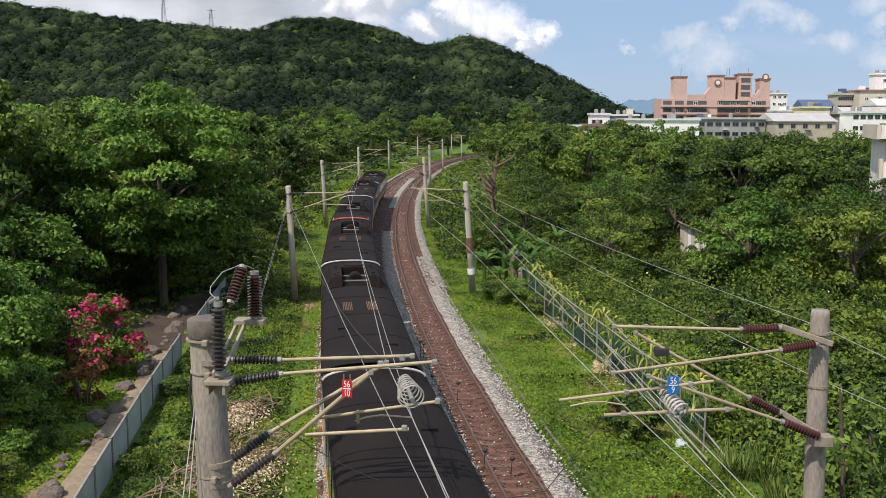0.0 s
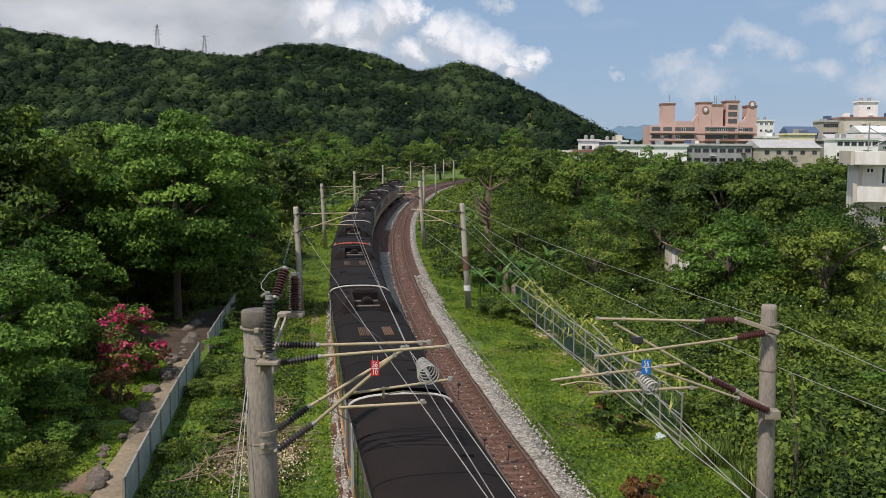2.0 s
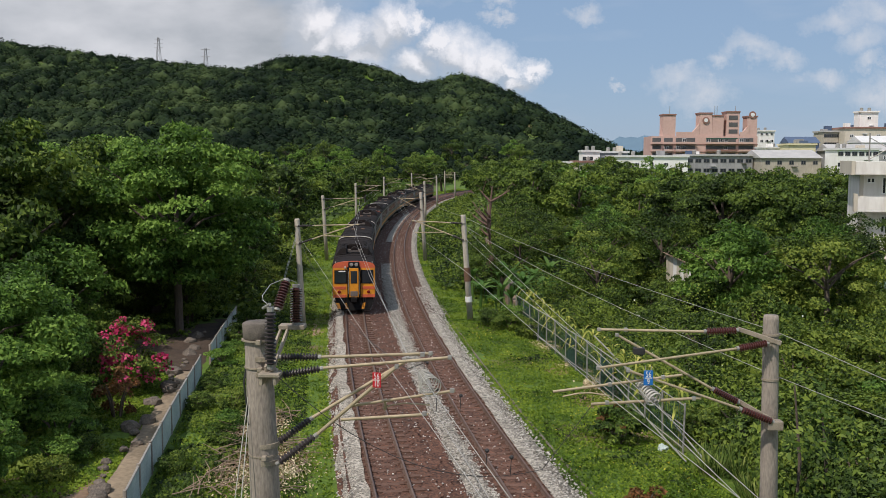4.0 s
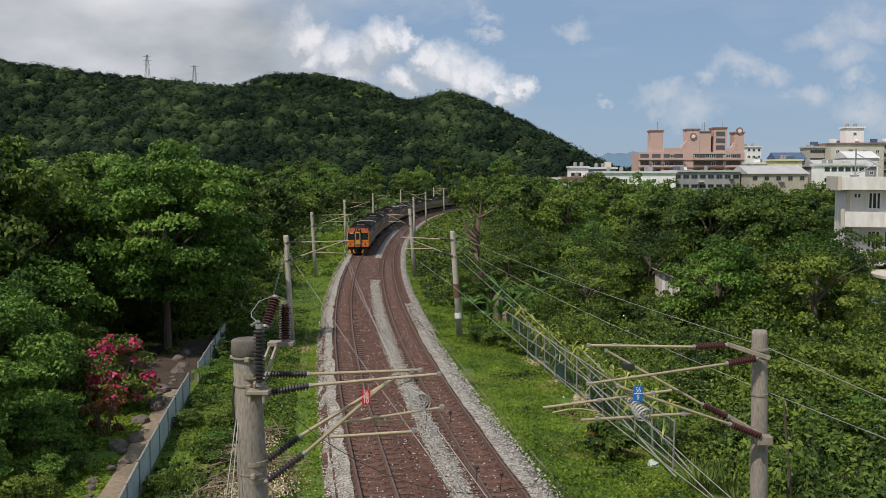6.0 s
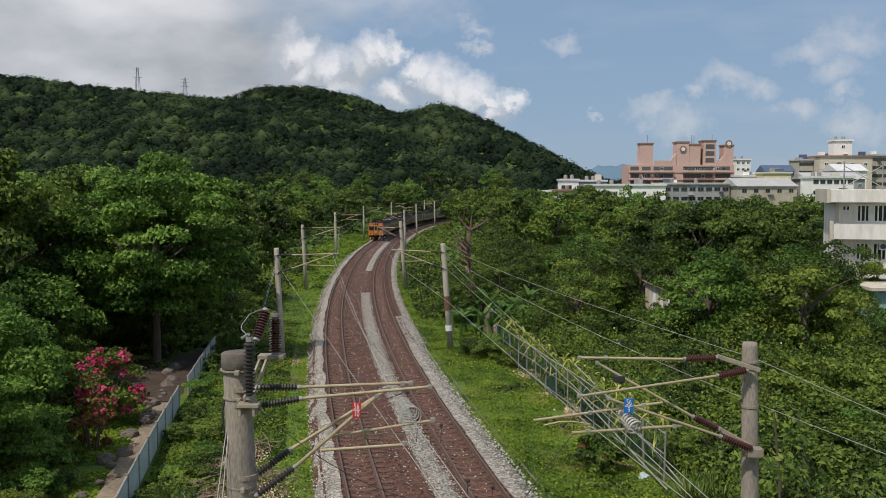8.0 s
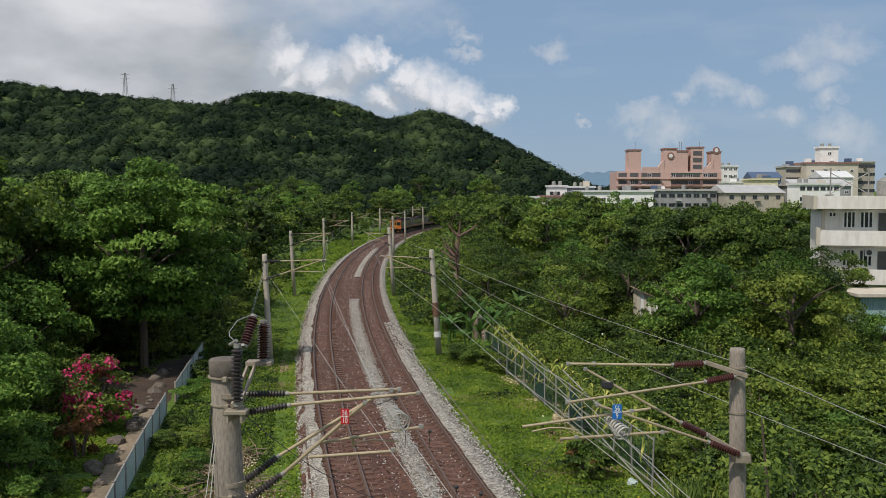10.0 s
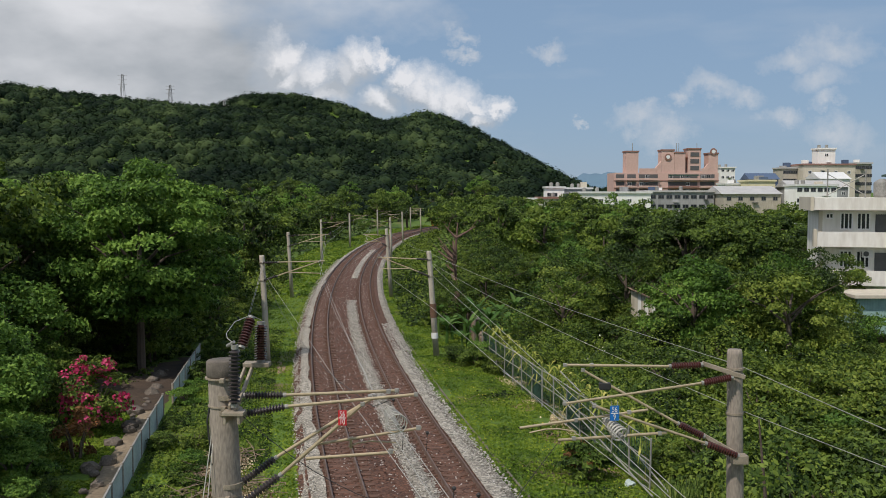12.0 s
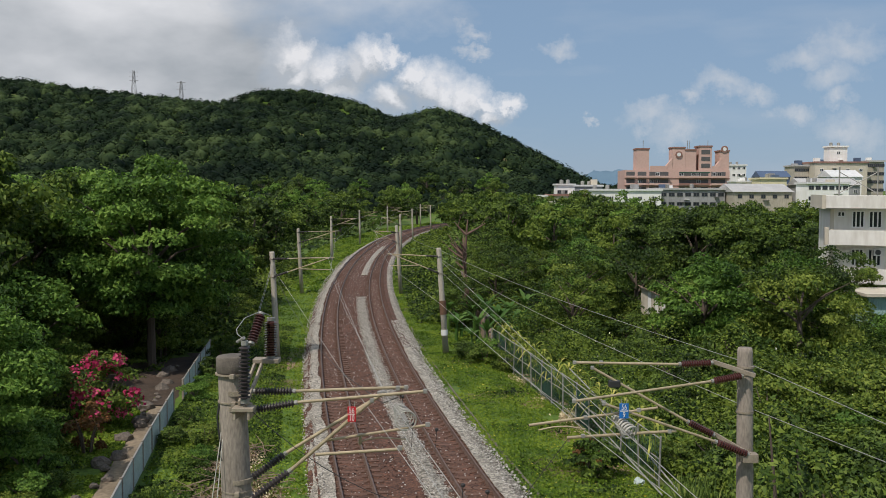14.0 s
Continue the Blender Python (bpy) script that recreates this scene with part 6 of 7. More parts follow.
def bare_tree(x, y, h):
    th = empty("dead_tree")
    tagged(th, "bare reddish dead tree with broken limbs", "tree")
    rng = random.Random(12)
    part("trunk", tube(bmesh.new(), [(0, 0, -0.3), (0.1, 0, h * 0.3), (-0.1, 0.1, h * 0.62), (0.15, 0, h * 0.95)], [0.27, 0.22, 0.15, 0.05], 8), "dead_red", th)
    for i in range(12):
        z = h * rng.uniform(0.45, 0.85)
        a = rng.uniform(0, 6.28)
        l = rng.uniform(0.8, 1.9)
        e = Vector((math.cos(a) * l, math.sin(a) * l * 0.7, z + l * rng.uniform(0.5, 1.1)))
        b = part("limb", tube(bmesh.new(), [(0, 0, z), e * 0.5 + Vector((0, 0, z * 0.5 - 0.05)), e], [0.12, 0.08, 0.03], 6), "dead_red", th)
        part("twig", tube(bmesh.new(), [tuple(e * 0.7 + Vector((0, 0, z * 0.3))), tuple(e + Vector((rng.uniform(-0.6, 0.6), 0.2, 0.6)))], [0.03, 0.012], 5), "dead_red", b)
    set_at(th, x, y)


bare_tree(0.95, 76, 8.8)


def flower_bush(x, y):
    th = make_shrub(301, (1.45, 1.4, 1.75), 34, 150, 0.14, "leaf_mid", "bougainvillea")
    rng = np.random.default_rng(302)
    C, Nn = crown_points(rng, 75, 26, (1.55, 1.5, 1.95), 0.2, -0.6)
    keep = (C[:, 0] > -1.0) & (C[:, 1] < 0.9)
    V, Fc = leaves(rng, C[keep] * 1.04, Nn[keep], 0.17, 0.85)
    V[:, 2] += 1.45
    np_part("blossom", V, Fc, "petal", th, "magenta blossoms in dense clusters")
    tagged(th, "magenta flowering bougainvillea bush beside the path", "flower bush")
    set_at(th, x, y)


flower_bush(-15.6, 41.5)
fb2 = make_shrub(305, (0.8, 0.8, 1.2), 14, 60, 0.15, "leaf_red", "bougainvillea")
tagged(fb2, "sparse reddish bush with few magenta flowers", "flower bush")
set_at(fb2, -14.6, 37.2)

round_bush = make_shrub(311, (0.85, 0.85, 0.72), 26, 110, 0.13, "leaf_mid", "round_bush")
tagged(round_bush, "round green bush with reddish shoots in the grass", "bush")
set_at(round_bush, 5.25, 34.6)
rng = np.random.default_rng(312)
C, Nn = crown_points(rng, 10, 45, (0.9, 0.85, 0.75), 0.22)
V, Fc = leaves(rng, C[C[:, 0] < 0.1], Nn[C[:, 0] < 0.1], 0.13)
V[:, 2] += 0.68
tagged(np_part("red_shoots", V, Fc, "leaf_red", round_bush), kind="stuff")
red_bush = make_shrub(313, (0.55, 0.55, 0.5), 14, 70, 0.12, "leaf_red", "low_bush")
tagged(red_bush, "small reddish-brown bush in the grass", "bush")
set_at(red_bush, 5.0, 27.6)
for i, (x, y, s) in enumerate(((13.9, 68.5, 0.9), (15.9, 68.0, 1.0), (14.9, 66.5, 0.8))):
    ob = copy_thing(bushy[i], Matrix.Identity(4))
    set_at(ob, x, y, s * 0.45, i)
    tagged(ob, "low green bush before the hut", "tree")
for i, (x, y, s) in enumerate(((1.9, 57.5, 0.7), (2.6, 58.6, 0.8), (0.9, 59.5, 0.6), (3.2, 55.5, 0.6))):
    ob = copy_thing(shrubs[i % 4], Matrix.Identity(4))
    set_at(ob, x, y, s, i)
    tagged(ob, "leafy green bush at the foot of the mast", "shrub")


for i, (x, y, s) in enumerate(((-15.6, 34.2, 0.8), (-13.9, 32.4, 0.45), (-16.8, 37.4, 0.9), (-13.9, 29.6, 0.5), (-17.4, 40.4, 0.9), (-14.3, 31.2, 0.6), (-17.6, 35.2, 1.0), (-9.6, 35.6, 0.45), (-10.3, 39.0, 0.5), (-9.2, 33.4, 0.5))):
    ob = copy_thing(shrubs[(1, 0, 1, 3, 0)[i % 5]], Matrix.Identity(4))
    set_at(ob, x, y, s, i * 1.3)
    tagged(ob, "leafy green shrub beside the path", "shrub", "shrubs along the path")
for x, y, s, k in ((23.4, 62.0, 1.0, 2), (30.9, 76.0, 1.05, 0)):
    ob = copy_thing(bushy[k], Matrix.Identity(4))
    set_at(ob, x, y, s, x)
    tagged(ob, "dark green tree before the weathered white house", "tree")


def broadleaf_climber(x, y, seed, R, n, leaf):
    """A tall stem hung with large drooping leaves."""
    rng = np.random.default_rng(seed)
    th = empty("climber")
    part("stem", tube(bmesh.new(), [(0, 0, -0.2), (0.15, 0.1, R[2]), (-0.1, 0, 1.9 * R[2])], [0.07, 0.05, 0.02], 6), "bark", th)
    C, Nn = crown_points(rng, 16, n // 16, R, 0.4, -0.9, 0.9)
    V, Fc = leaves(rng, C, Nn * np.array([1, 1, 0.5]) + np.array([-0.2, -0.5, 0.2]), leaf, 0.5, 0.4)
    V[:, 2] += R[2]
    np_part("foliage", V, Fc, "leaf_mid", th)
    tagged(th, "climbing plant with large drooping green leaves", "climber", "climbers behind the mast")
    set_at(th, x, y)


for k, (x, y, r) in enumerate(((8.55, 25.2, 0.95), (9.7, 26.4, 0.8), (8.9, 28.2, 0.75))):
    broadleaf_climber(x, y, 500 + k, (r, r, 2.5 * r), 640, 0.2)


def tall_grass(x, y, seed, h):
    """A tuft of tall arching grass."""
    rng = random.Random(seed)
    bm = bmesh.new()
    for i in range(60):
        a, q = rng.uniform(0, 6.28), rng.uniform(0, 0.35)
        blade_leaf(bm, (q * math.cos(a), q * math.sin(a), -0.05), (math.cos(a), math.sin(a), rng.uniform(1.6, 4.5)), h * rng.uniform(0.6, 1.15), 0.035, rng.uniform(0.15, 0.6), 4)
    ob = part("tall_grass", bm, "reed_green")
    tagged(ob, "tuft of tall arching green grass", "grass tuft", "tall grass in the weeds")
    set_at(ob, x, y)


for k in range(26):
    rng = random.Random(700 + k)
    y = rng.uniform(21.5, 34)
    tall_grass(rng.uniform(7.6, 0.43 * y + 0.6), y, 740 + k, rng.uniform(1.3, 2.0))
for k in range(12):
    rng = random.Random(760 + k)
    p = on_line(rng.uniform(44, 66), rng.uniform(11.2, 13.2))
    tall_grass(p.x, p.y, 790 + k, rng.uniform(1.0, 1.6))


def reeds():
    """Yellowing cane leaves that hang over the fence."""
    for k in range(17):
        rng = random.Random(400 + k)
        t = (k + 0.5) / 17
        th = empty("cane_clump", Matrix.Translation((2.75 + 4.6 * t + 0.25, 60 - 26 * t, -0.6)))
        tagged(th, "clump of cane with long yellow-green leaves", "cane", "cane along the fence")
        part("stalk", tube(bmesh.new(), [(0, 0, 0), (0.05, 0, 1.2), (-0.05, 0, 2.3)], [0.03, 0.025, 0.01], 5), "reed", th)
        for i in range(16):
            a = rng.uniform(0, 6.28)
            bm = bmesh.new()
            blade_leaf(bm, (0.05 * math.cos(a), 0.05 * math.sin(a), rng.uniform(1.2, 2.3)), (math.cos(a), math.sin(a), rng.uniform(0.6, 1.8)), rng.uniform(0.7, 1.3), rng.uniform(0.09, 0.14), rng.uniform(0.7, 1.3), 4)
            part("blade", bm, "reed", th)


reeds()


def brush_pile(x, y, rx, ry, n, seed, label):
    """Cut branches and dry leaves thrown on a heap."""
    rng = random.Random(seed)
    th = empty("brush_pile", Matrix.Translation((x, y, float(ground_z(x, y)))))
    tagged(th, label, "brush pile")
    for i in range(n):
        a = rng.uniform(0, 6.28)
        c = Vector((rng.uniform(-rx, rx), rng.uniform(-ry, ry), 0.05 + rng.random() * 0.35))
        d = Vector((math.cos(a), math.sin(a), rng.uniform(-0.15, 0.45))) * rng.uniform(0.5, 1.5)
        part("branch", tube(bmesh.new(), [c - d * 0.5, c + Vector((0.1, 0, 0.1)), c + d * 0.5 + Vector((0, 0, 0.1))], [0.022, 0.017, 0.006], 5), "dead", th)
    g = np.random.default_rng(seed)
    C = np.stack([g.normal(0, rx * 0.55, 4200), g.normal(0, ry * 0.55, 4200), np.zeros(4200)], 1)
    C[:, 2] = 0.5 * np.exp(-(C[:, 0] / rx) ** 2 - (C[:, 1] / ry) ** 2) * g.random(4200)
    V, Fc = leaves(g, C[:2600], np.tile([0, 0, 1.0], (2600, 1)), 0.1, 0.5, 0.9)
    tagged(np_part("dry_leaves", V, Fc, "leaf_dry", th), kind="stuff")
    P = C[2600:] * np.array([0.75, 0.7, 1.0]) + np.array([0.35 * rx, -0.2 * ry, 0.16])
    V, Fc = leaves(g, P, np.tile([0, 0, 1.0], (1600, 1)), 0.095, 0.6, 0.9)
    tagged(np_part("bleached_leaves", V, Fc, "leaf_straw", th), kind="stuff")


brush_pile(-7.4, 31.0, 1.7, 2.8, 120, 21, "heap of cut dry branches and pale leaves")
brush_pile(-8.6, 36.0, 0.9, 1.8, 60, 22, "heap of bare grey-brown twigs")


def wood_pile(x, y):
    th = empty("timber_frame", Matrix.Translation((x, y, float(ground_z(x, y)))))
    tagged(th, "rotten brown timber frame standing in the weeds", "timber")
    for a, b in (((0, 0, 0), (0, 0, 1.7)), ((1.6, 0, 0), (1.7, 0, 1.4)), ((-0.3, 0, 1.75), (2.0, 0, 1.45)), ((0.5, 0.6, 0), (0.5, 0.6, 1.2)), ((-0.2, 0.6, 1.2), (1.4, 0.6, 1.25))):
        part("beam", cyl(bmesh.new(), a, b, 0.11, n=7), "dead", th)
    part("wall_stub", box(bmesh.new(), 1.0, 5.2, 1.0, 1.3, -0.2, 0.9, 0.04), "soil", th)


wood_pile(8.6, 72)


def old_wall():
    """Low broken brown wall that runs on from the fence."""
    th = empty("garden_wall")
    tagged(th, "low broken brown garden wall overgrown with dry vines", "wall")
    rng = random.Random(31)
    a, b = Vector((1.0, 112, -0.6)), Vector((2.45, 60.6, -0.6))
    n = 26
    for i in range(n):
        p, q = a.lerp(b, i / n), a.lerp(b, (i + 0.94) / n)
        d = q - p
        m = Matrix.Translation(p) @ d.to_track_quat("Y", "Z").to_matrix().to_4x4()
        part("wall_block", box(bmesh.new(), -0.14, 0.14, 0, d.length, 0, rng.uniform(1.3, 2.1), 0.03, m), ("soil", "dead", "rock")[i % 3], th)


old_wall()
for i, (s, o, r) in enumerate(((40, 9.6, 0.9), (46, 9.7, 0.6), (58, -2.5, 0.8), (60, -2.9, 0.6), (35, 9.9, 0.7))):
    bm = bmesh.new()
    bmesh.ops.create_icosphere(bm, subdivisions=3, radius=1)
    for v in bm.verts:
        v.co *= 1 + 0.25 * noise.noise(v.co * 2 + Vector((i * 7.0, 0, 0)))
    ob = part("soil_patch", bm, "soil", smooth=True)
    p = on_line(s, o)
    ob.matrix_basis = Matrix.Translation((p.x, p.y, float(ground_z(p.x, p.y)) - 0.02)) @ Matrix.Diagonal((r, r * 1.8, 0.06, 1))
    tagged(ob, "patch of bare reddish brown soil", "soil", "patches of bare soil")


def crumpled(x, y, s, material, label, seed):
    """A crumpled sheet left on the ground."""
    bm = bmesh.new()
    bmesh.ops.create_icosphere(bm, subdivisions=3, radius=0.35)
    for v in bm.verts:
        v.co *= 1 + 0.5 * noise.noise(v.co * 5 + Vector((seed * 9.0, 0, 0))) + 0.25 * noise.noise(v.co * 14 + Vector((0, seed, 0)))
        v.co.z = max(v.co.z, -0.08)
    ob = part("tarpaulin", bm, material)
    ob.matrix_basis = Matrix.Translation((x, y, float(ground_z(x, y)) + 0.05)) @ Matrix.Diagonal((s, s, s * 0.8, 1))
    tagged(ob, label, "tarpaulin")


crumpled(6.75, 33.9, 0.6, "fence_l", "crumpled pale plastic sheet at the fence foot", 1)


# ---- the train: nine cars in three sets of three ----
CAR, PITCH = 19.7, 20.3


def body_profile():
    """Half cross-section of a car body, from the sill up over the roof."""
    pts = [(-1.36, 0.95), (-1.4, 1.2), (-1.4, 2.9), (-1.37, 3.05)]
    for a in np.linspace(0.15, 1, 7):
        t = a * math.pi / 2
        pts.append((-1.35 * math.cos(t) ** 0.8, 3.05 + 0.28 * math.sin(t)))
    return pts + [(-x, z) for x, z in pts[::-1][1:]]


def loft(bm, prof, ys, scales=None):
    rings = []
    for i, y in enumerate(ys):
        sx, dz = scales[i] if scales else (1, 0)
        rings.append([bm.verts.new((x * sx, y, z + (dz if z > 2.95 else 0))) for x, z in prof])
    for a, b in zip(rings, rings[1:]):
        for i in range(len(prof) - 1):
            bm.faces.new((a[i], b[i], b[i + 1], a[i + 1]))
    for r in (rings[0], rings[-1]):
        bm.faces.new(r if r is rings[-1] else r[::-1])
    return bm


def bogie(parent, y):
    bm = bmesh.new()
    for x in (-0.95, 0.95):
        box(bm, x - 0.09, x + 0.09, y - 1.6, y + 1.6, 0.42, 0.66, 0.03)
    box(bm, -0.9, 0.9, y - 0.25, y + 0.25, 0.4, 0.62, 0.02)
    bg = part("bogie", bm, "train_black", parent)
    for dy in (-1.05, 1.05):
        for x in (-0.57, 0.57):
            w = lathe(bmesh.new(), (x - 0.07, y + dy, 0.42), (x + 0.07, y + dy, 0.42), [(0, 0.3), (0.1, 0.41), (0.9, 0.41), (1, 0.3)], 18)
            part("wheel", w, "rail", bg)


def cab_face(car, s):
    """Cab end; s = -1 faces backwards (towards -y), +1 forwards."""
    y = s * CAR / 2
    prof = body_profile()
    R = lambda y0, y1: (min(y0, y1), max(y0, y1))
    # yellow front, orange brow over it
    bm = bmesh.new()
    box(bm, -1.37, 1.37, *R(y, y + s * 0.12), 0.95, 2.92, 0.05)
    face = part("cab_front", bm, "yellow", car, "yellow and orange painted cab front")
    bm = bmesh.new()
    brow = [(x * 0.985, z) for x, z in prof if z > 2.85]
    loft(bm, brow, R(y - s * 0.03, y + s * 0.13))
    bmesh.ops.transform(bm, matrix=Matrix.Translation((0, 0, 0.012)), verts=bm.verts)
    part("brow", bm, "orange", car, "orange painted brow over the cab")
    f = y + s * 0.13
    box_on = lambda nm, x0, x1, z0, z1, d, m_, p=face: part(nm, box(bmesh.new(), x0, x1, *R(f - s * 0.02, f + s * d), z0, z1, min(0.02, d / 3)), m_, p)
    box_on("stripe", -1.37, -0.52, 1.5, 1.69, 0.012, "orange")
    box_on("stripe", 0.52, 1.37, 1.5, 1.69, 0.012, "orange")
    box_on("stripe", -1.37, -0.5, 0.97, 1.16, 0.012, "orange")
    box_on("stripe", 0.5, 1.37, 0.97, 1.16, 0.012, "orange")
    for x0, x1 in ((-1.22, -0.5), (0.5, 1.22)):
        box_on("windscreen_frame", x0 - 0.05, x1 + 0.05, 1.88, 2.76, 0.02, "train_black")
        box_on("windscreen", x0, x1, 1.93, 2.71, 0.035, "glass")
    box_on("gangway_frame", -0.43, 0.43, 0.98, 2.98, 0.16, "train_black")
    box_on("gangway_door", -0.3, 0.3, 1.0, 2.9, 0.19, "yellow")
    box_on("door_window", -0.22, 0.22, 1.9, 2.72, 0.205, "glass")
    box_on("door_panel", -0.24, 0.24, 1.05, 1.4, 0.205, "side")
    for x in (-0.34, 0.34):
        part("handrail", cyl(bmesh.new(), (x, f + s * 0.22, 1.2), (x, f + s * 0.22, 2.7), 0.018, n=6), "steel", face)
    box_on("destination_plate", -1.0, -0.55, 2.64, 2.71, 0.05, "white")
    box_on("side_label", -0.62, -0.5, 2.86, 3.0, 0.05, "silver")
    # twin headlights in a black box on the roof edge
    part("headlight_box", box(bmesh.new(), -0.36, 0.36, *R(y - s * 0.25, y + s * 0.22), 2.96, 3.3, 0.04), "train_black", car)
    for x in (-0.16, 0.16):
        part("headlight", lathe(bmesh.new(), (x, y + s * 0.2, 3.13), (x, y + s * 0.26, 3.13), [(0, 0.12), (0.7, 0.12), (1, 0.07)], 14), "lamp", car)
    for x in (-0.95, 0.95):
        tl = part("tail_light", lathe(bmesh.new(), (x, f, 1.33), (x, f + s * 0.06, 1.33), [(0, 0.11), (0.6, 0.11), (1, 0.05)], 14), "tail", car)
        part("lamp_ring", lathe(bmesh.new(), (x, f, 1.33), (x, f + s * 0.03, 1.33), [(0, 0.15), (1, 0.14)], 14), "yellow", tl)
    # black underside with yellow chevron plough, coupler and hoses
    part("buffer_beam", box(bmesh.new(), -1.2, 1.2, *R(y - s * 0.3, y + s * 0.1), 0.62, 0.96, 0.03), "train_black", car)
    pl = bmesh.new()
    vs = [pl.verts.new(v) for v in ((-1.3, y + s * 0.1, 0.75), (1.3, y + s * 0.1, 0.75), (1.0, y + s * 0.25, 0.14), (-1.0, y + s * 0.25, 0.14), (-1.3, y - s * 0.1, 0.75), (1.3, y - s * 0.1, 0.75), (1.0, y + s * 0.1, 0.14), (-1.0, y + s * 0.1, 0.14))]
    for q in ((0, 1, 2, 3), (7, 6, 5, 4), (0, 3, 7, 4), (1, 5, 6, 2), (3, 2, 6, 7), (0, 4, 5, 1)):
        pl.faces.new([vs[i] for i in q])
    bmesh.ops.recalc_face_normals(pl, faces=pl.faces)
    plough = part("plough", pl, "train_black", car)
    for x in (-1.05, -0.55, 0.7):
        bm = bmesh.new()
        k = -1 if x < 0 else 1
        a = [(x - 0.12, 0.62), (x + 0.08, 0.62), (x + 0.08 - k * 0.12, 0.24), (x - 0.12 - k * 0.12, 0.24)]
        vs = [bm.verts.new((px, y + s * (0.112 + 0.15 * (0.75 - pz) / 0.61 + dd), pz)) for dd in (0.0, 0.012) for px, pz in a]
        for q in ((0, 1, 2, 3), (7, 6, 5, 4), (0, 4, 5, 1), (1, 5, 6, 2), (2, 6, 7, 3), (3, 7, 4, 0)):
            bm.faces.new([vs[i] for i in q])
        bmesh.ops.recalc_face_normals(bm, faces=bm.faces)
        part("chevron", bm, "yellow", plough, "yellow warning chevron")
    part("coupler", box(bmesh.new(), -0.2, 0.2, *R(y, y + s * 0.55), 0.68, 1.0, 0.05), "train_black", car)
    for x in (-0.6, -0.45, 0.45, 0.6, 0.75):
        part("hose", tube(bmesh.new(), [(x, y + s * 0.1, 0.95), (x * 1.02, y + s * 0.3, 0.7), (x * 0.98, y + s * 0.28, 0.4), (x, y + s * 0.15, 0.3)], 0.025), "train_black", car)
    for x in (-1.3, 1.3):
        part("roof_aerial", cyl(bmesh.new(), (x * 0.9, y - s * 0.15, 3.1), (x * 0.93, y - s * 0.15, 3.3), 0.03, n=6), "silver", car)


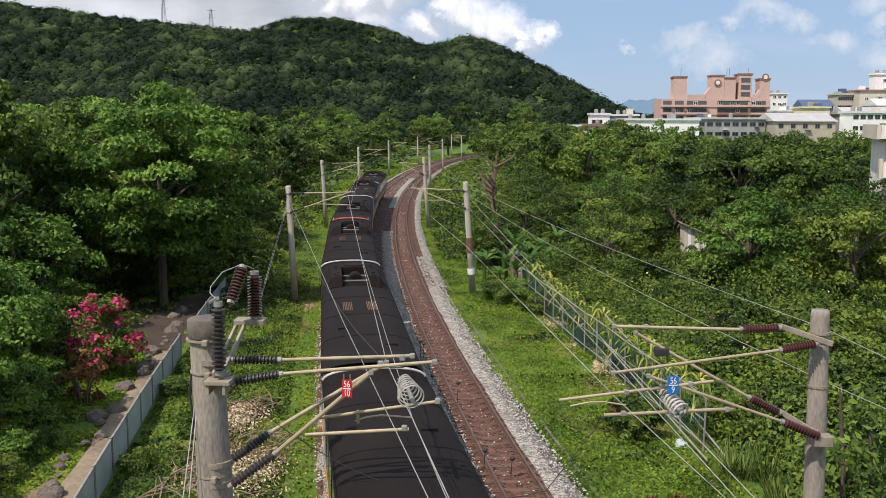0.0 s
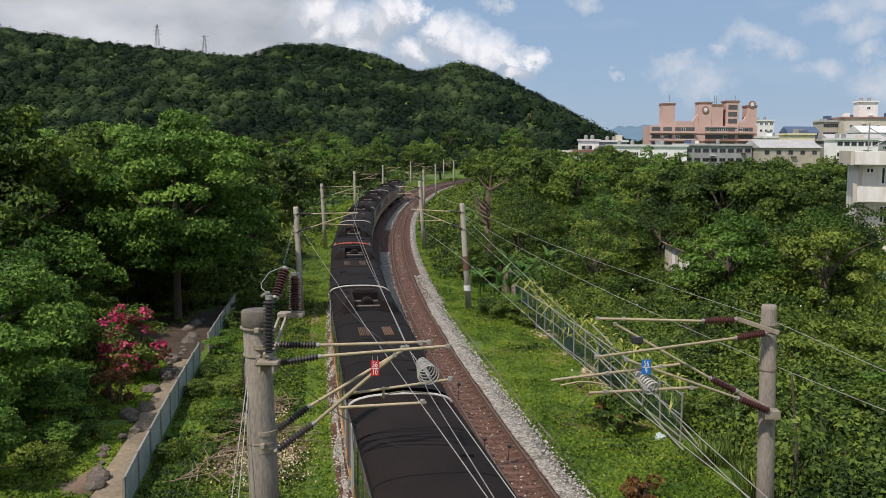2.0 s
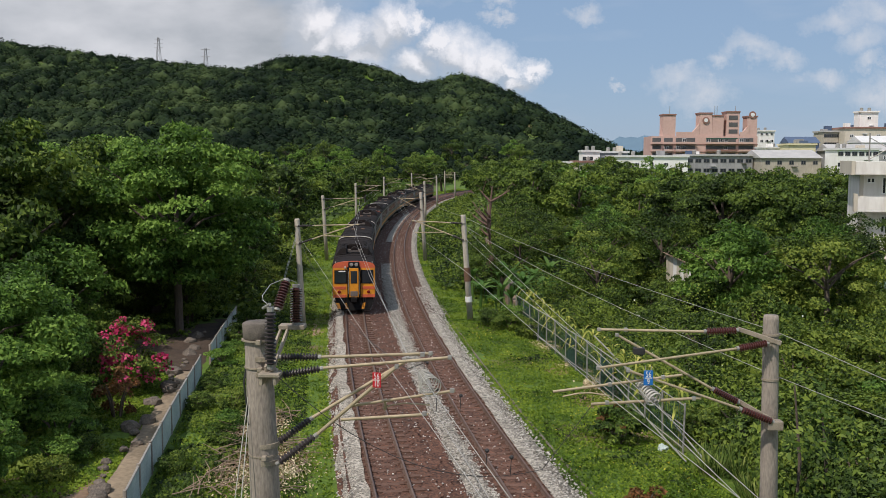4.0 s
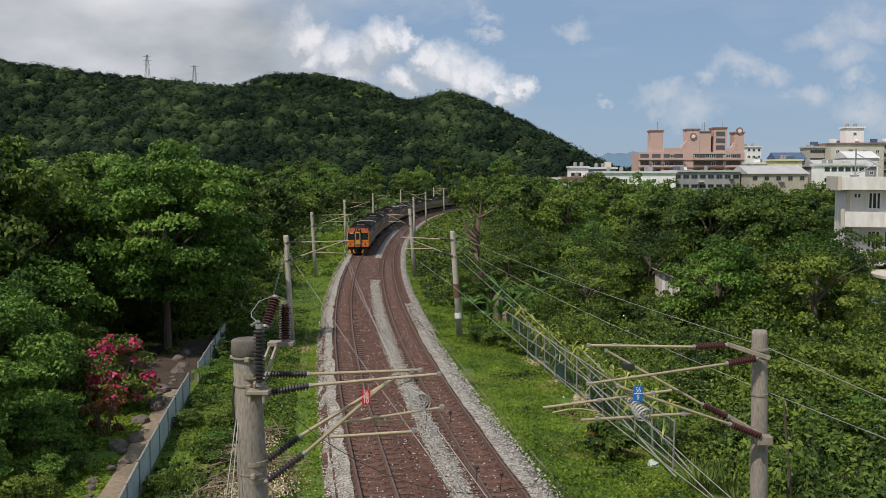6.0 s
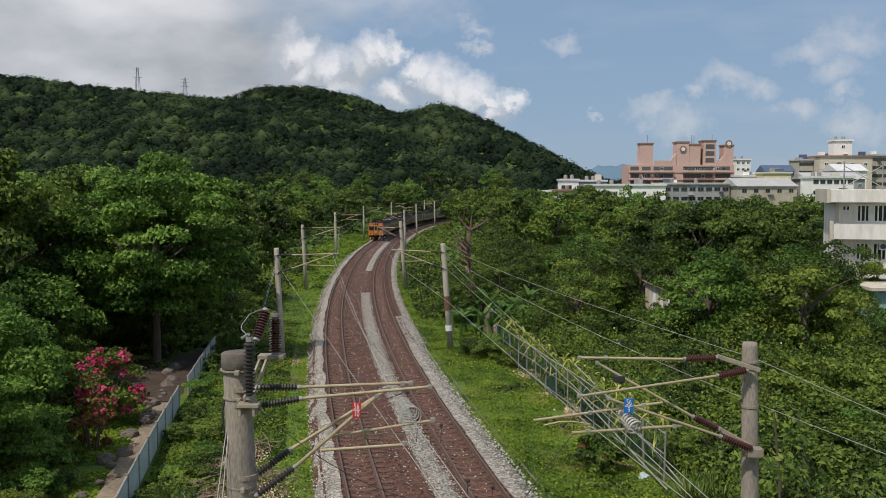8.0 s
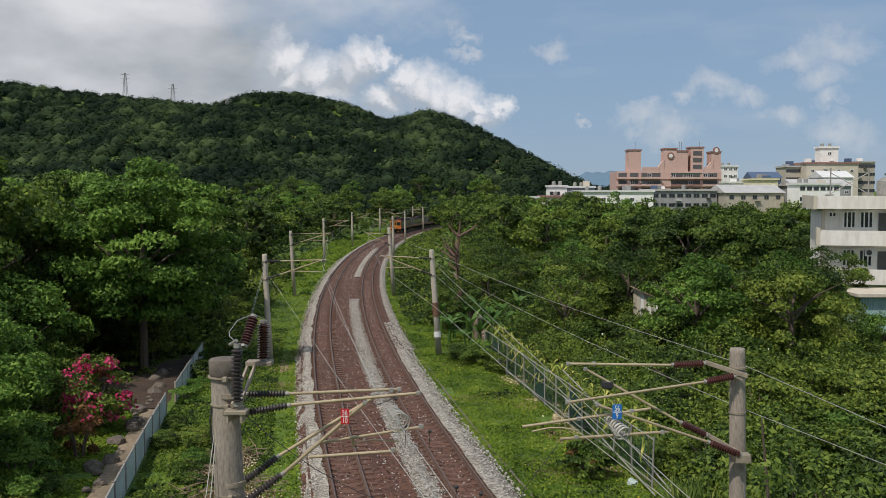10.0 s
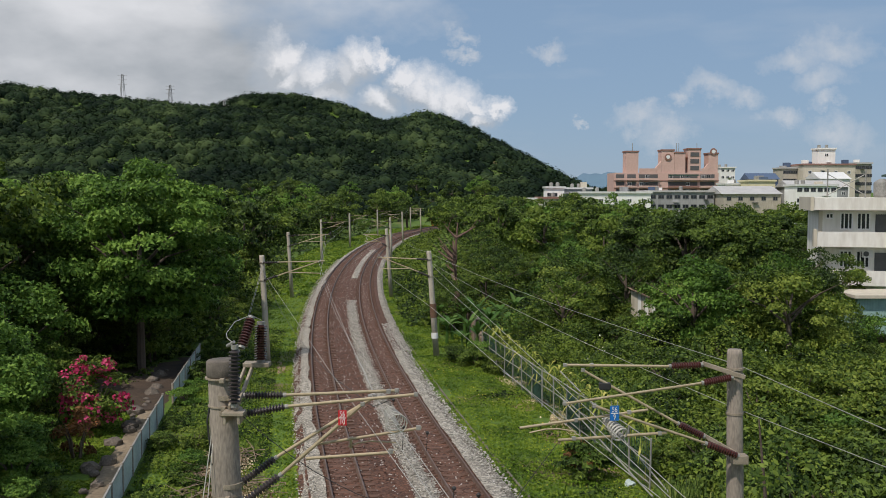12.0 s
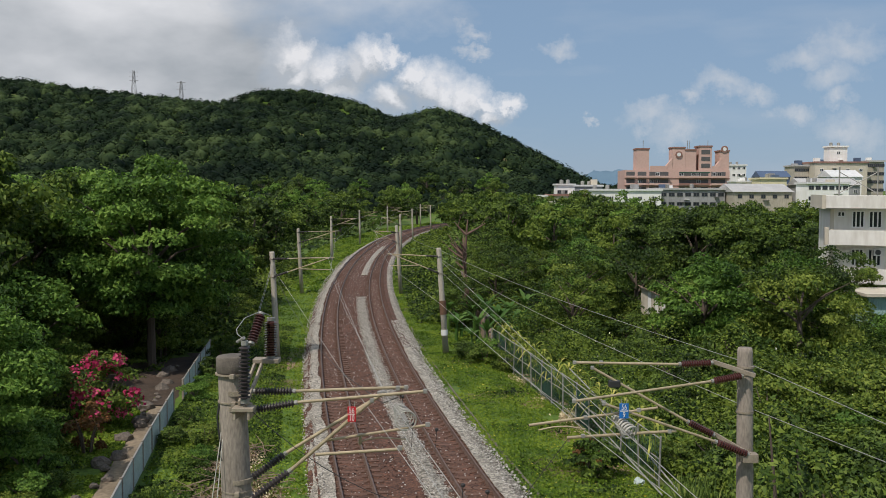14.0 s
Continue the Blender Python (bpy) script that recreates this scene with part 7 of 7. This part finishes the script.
def make_car(cab_back, cab_front, vents):
    car = empty("railcar")
    prof = body_profile()
    L = CAR / 2
    bm = loft(bmesh.new(), [p for p in prof if p[1] <= 3.06], [-L, L])
    part("body", bm, "side", car, "dark grey-brown painted car sides")
    bm = bmesh.new()
    top = [(x * 1.01, z + 0.008) for x, z in prof if z > 3.0]
    loft(bm, top, list(np.linspace(-L, L, 14)))
    part("roof", bm, "roof_train", car, "sooty dark brown curved roof", True)
    for x in (-1.41, 1.41):
        part("gutter", box(bmesh.new(), x - 0.02, x + 0.02, -L, L, 2.98, 3.05), "train_black", car)
        part("waist_stripe", box(bmesh.new(), x - 0.006, x + 0.006, -L + 0.1, L - 0.1, 1.25, 1.42), "yellow", car)
    pane = None
    for sx in (-1, 1):
        for i in range(11):
            y = -7.4 + 1.48 * i
            if pane is None:
                bm = box(bmesh.new(), -0.012, 0.012, -0.48, 0.48, 0, 0.78, 0.008)
                pane = part("side_window", bm, "glass", car)
                ob = pane
            else:
                ob = new("side_window", pane.data)
                ob.parent = car
            ob.matrix_basis = Matrix.Translation((sx * 1.405, y, 1.92))
        for y in (-8.6, 8.6):
            part("side_door", box(bmesh.new(), sx * 1.405 - 0.012, sx * 1.405 + 0.012, y - 0.4, y + 0.4, 1.05, 2.85, 0.008), "grey_wall", car)
    # rain strips across the roof ends
    for s, cab in ((-1, cab_back), (1, cab_front)):
        if cab:
            cab_face(car, s)
        else:
            pts = [(x * 1.02, s * (L - 0.12), z + 0.03) for x, z in prof if z > 3.02]
            if s > 0:
                part("rain_strip", tube(bmesh.new(), pts, 0.042, 6), "silver", car, "pale rain strip across the roof")
            part("gangway_bellows", box(bmesh.new(), -0.5, 0.5, min(s * L, s * (L + 0.3)), max(s * L, s * (L + 0.3)), 0.95, 3.0, 0.03), "train_black", car)
    # roof seams, hatches, exhausts and cooling well
    for y in (-6.4, -3.1, 0.2, 3.4, 6.6):
        pts = [(x * 1.012, y, z + 0.012) for x, z in prof if z > 3.02]
        part("roof_seam", tube(bmesh.new(), pts, 0.014, 4), "train_black", car)
    for y in vents:
        for sx in (-1, 1):
            # sloping side cowl with dark louvres
            bm = bmesh.new()
            sec = [(0.52, 3.2), (0.56, 3.74), (0.98, 3.66), (1.27, 3.26), (1.27, 3.1), (0.52, 3.1)]
            ends = []
            for yy, k in ((y - 2.2, 0.0), (y - 1.9, 1.0), (y + 1.6, 1.0), (y + 2.0, 0.0)):
                ends.append([bm.verts.new((sx * x, yy, 3.12 + (z - 3.12) * (0.35 + 0.65 * k))) for x, z in sec])
            for r0, r1 in zip(ends, ends[1:]):
                for i in range(len(sec)):
                    bm.faces.new((r0[i], r1[i], r1[(i + 1) % len(sec)], r0[(i + 1) % len(sec)]))
            bm.faces.new(ends[0])
            bm.faces.new(ends[-1])
            bmesh.ops.recalc_face_normals(bm, faces=bm.faces)
            cowl = part("side_cowl", bm, "roof_train", car)
            for dy in (-1.5, -0.9, 0.4, 1.0):
                m = Matrix.Translation((sx * 0.78, y + dy, 3.705)) @ Matrix.Rotation(sx * radians(12), 4, "Y")
                part("louvre", box(bmesh.new(), -0.12, 0.12, -0.13, 0.13, -0.02, 0.02, 0.006, m), "train_black", cowl)
        well = part("cooling_well", box(bmesh.new(), -0.52, 0.52, y - 1.9, y + 0.8, 3.2, 3.37, 0.01), "train_black", car)
        part("fan_drum", lathe(bmesh.new(), (0, y - 1.25, 3.46), (0, y - 0.55, 3.46), [(0, 0.2), (0.1, 0.27), (0.85, 0.27), (1, 0.15)], 16), "roof_train", well)
        for yy in (y - 0.3, y - 1.55):
            part("cross_pipe", cyl(bmesh.new(), (-0.5, yy, 3.46), (0.5, yy, 3.46), 0.05, n=8), "side", well)
        rim = part("fan_shroud", box(bmesh.new(), -0.58, 0.58, y + 0.8, y + 1.75, 3.2, 3.7, 0.04), "roof_train", car)
        part("fan_opening", cyl(bmesh.new(), (0, y + 1.28, 3.68), (0, y + 1.28, 3.712), 0.4, n=20), "train_black", rim)
        part("fan_ring", lathe(bmesh.new(), (0, y + 1.28, 3.69), (0, y + 1.28, 3.75), [(0, 0.46), (1, 0.44)], 20), "roof_train", rim)
    for x, y in ((0.75, 4.6), (-0.7, -5.2), (0.7, -7.6)):
        part("roof_hatch", box(bmesh.new(), x - 0.18, x + 0.18, y - 0.15, y + 0.15, 3.24, 3.36, 0.02), "train_black", car)
    for x in (-0.45, 0.42):
        bm = bmesh.new()
        for k in range(6):
            box(bm, x - 0.18 + 0.06 * k, x - 0.15 + 0.06 * k, -2.4, -0.9, 3.3, 3.36)
        part("roof_grille", bm, "rust", car, "brown roof grille")
    part("underframe", box(bmesh.new(), -1.25, 1.25, -L + 0.3, L - 0.3, 0.75, 0.96, 0.02), "train_black", car)
    for y0, y1 in ((-4.2, -1.2), (-0.6, 2.0), (2.6, 4.4)):
        part("equipment_case", box(bmesh.new(), -1.2, 1.2, y0, y1, 0.32, 0.76, 0.04), "train_black", car)
    bogie(car, -6.9)
    bogie(car, 6.9)
    return car


CAB_LABEL = "dark-roofed diesel railcar with a yellow and orange cab"
MID_LABEL = "dark-roofed diesel railcar with sooty roof and pale rain strips"
rear_kind = make_car(True, False, (-3.0,))
mid_kind = make_car(False, False, (4.7,))
front_kind = make_car(False, True, (3.0,))
cars = []
for k in range(9):
    src = (rear_kind, mid_kind, front_kind)[k % 3]
    c = src if k < 3 else copy_thing(src, Matrix.Identity(4))
    tagged(c, MID_LABEL if k % 3 == 1 else CAB_LABEL, "train car", "cars of the train")
    cars.append(c)

def rear_at(t):
    """Where the rear face stands along the line: it gathers speed a little."""
    u = t - 3.0
    return 34.16 + 28.098 * u + 0.0818 * u ** 2 + 0.05500 * u ** 3 + -0.004268 * u ** 4


def motions():
    """The train drives away along the curve."""
    for k, c in enumerate(cars):
        rows = []
        for i in range(57):
            t = i * 0.25
            s = rear_at(t) + PITCH * k + CAR / 2
            a, b = on_line(s - 6.9), on_line(s + 6.9)
            mid = (a + b) / 2
            rows.append((t, pose(mid.x, mid.y, 0.0, 0, 0, math.degrees(math.atan2(-(b - a).x, (b - a).y)))))
        walk(c, rows)


motions()
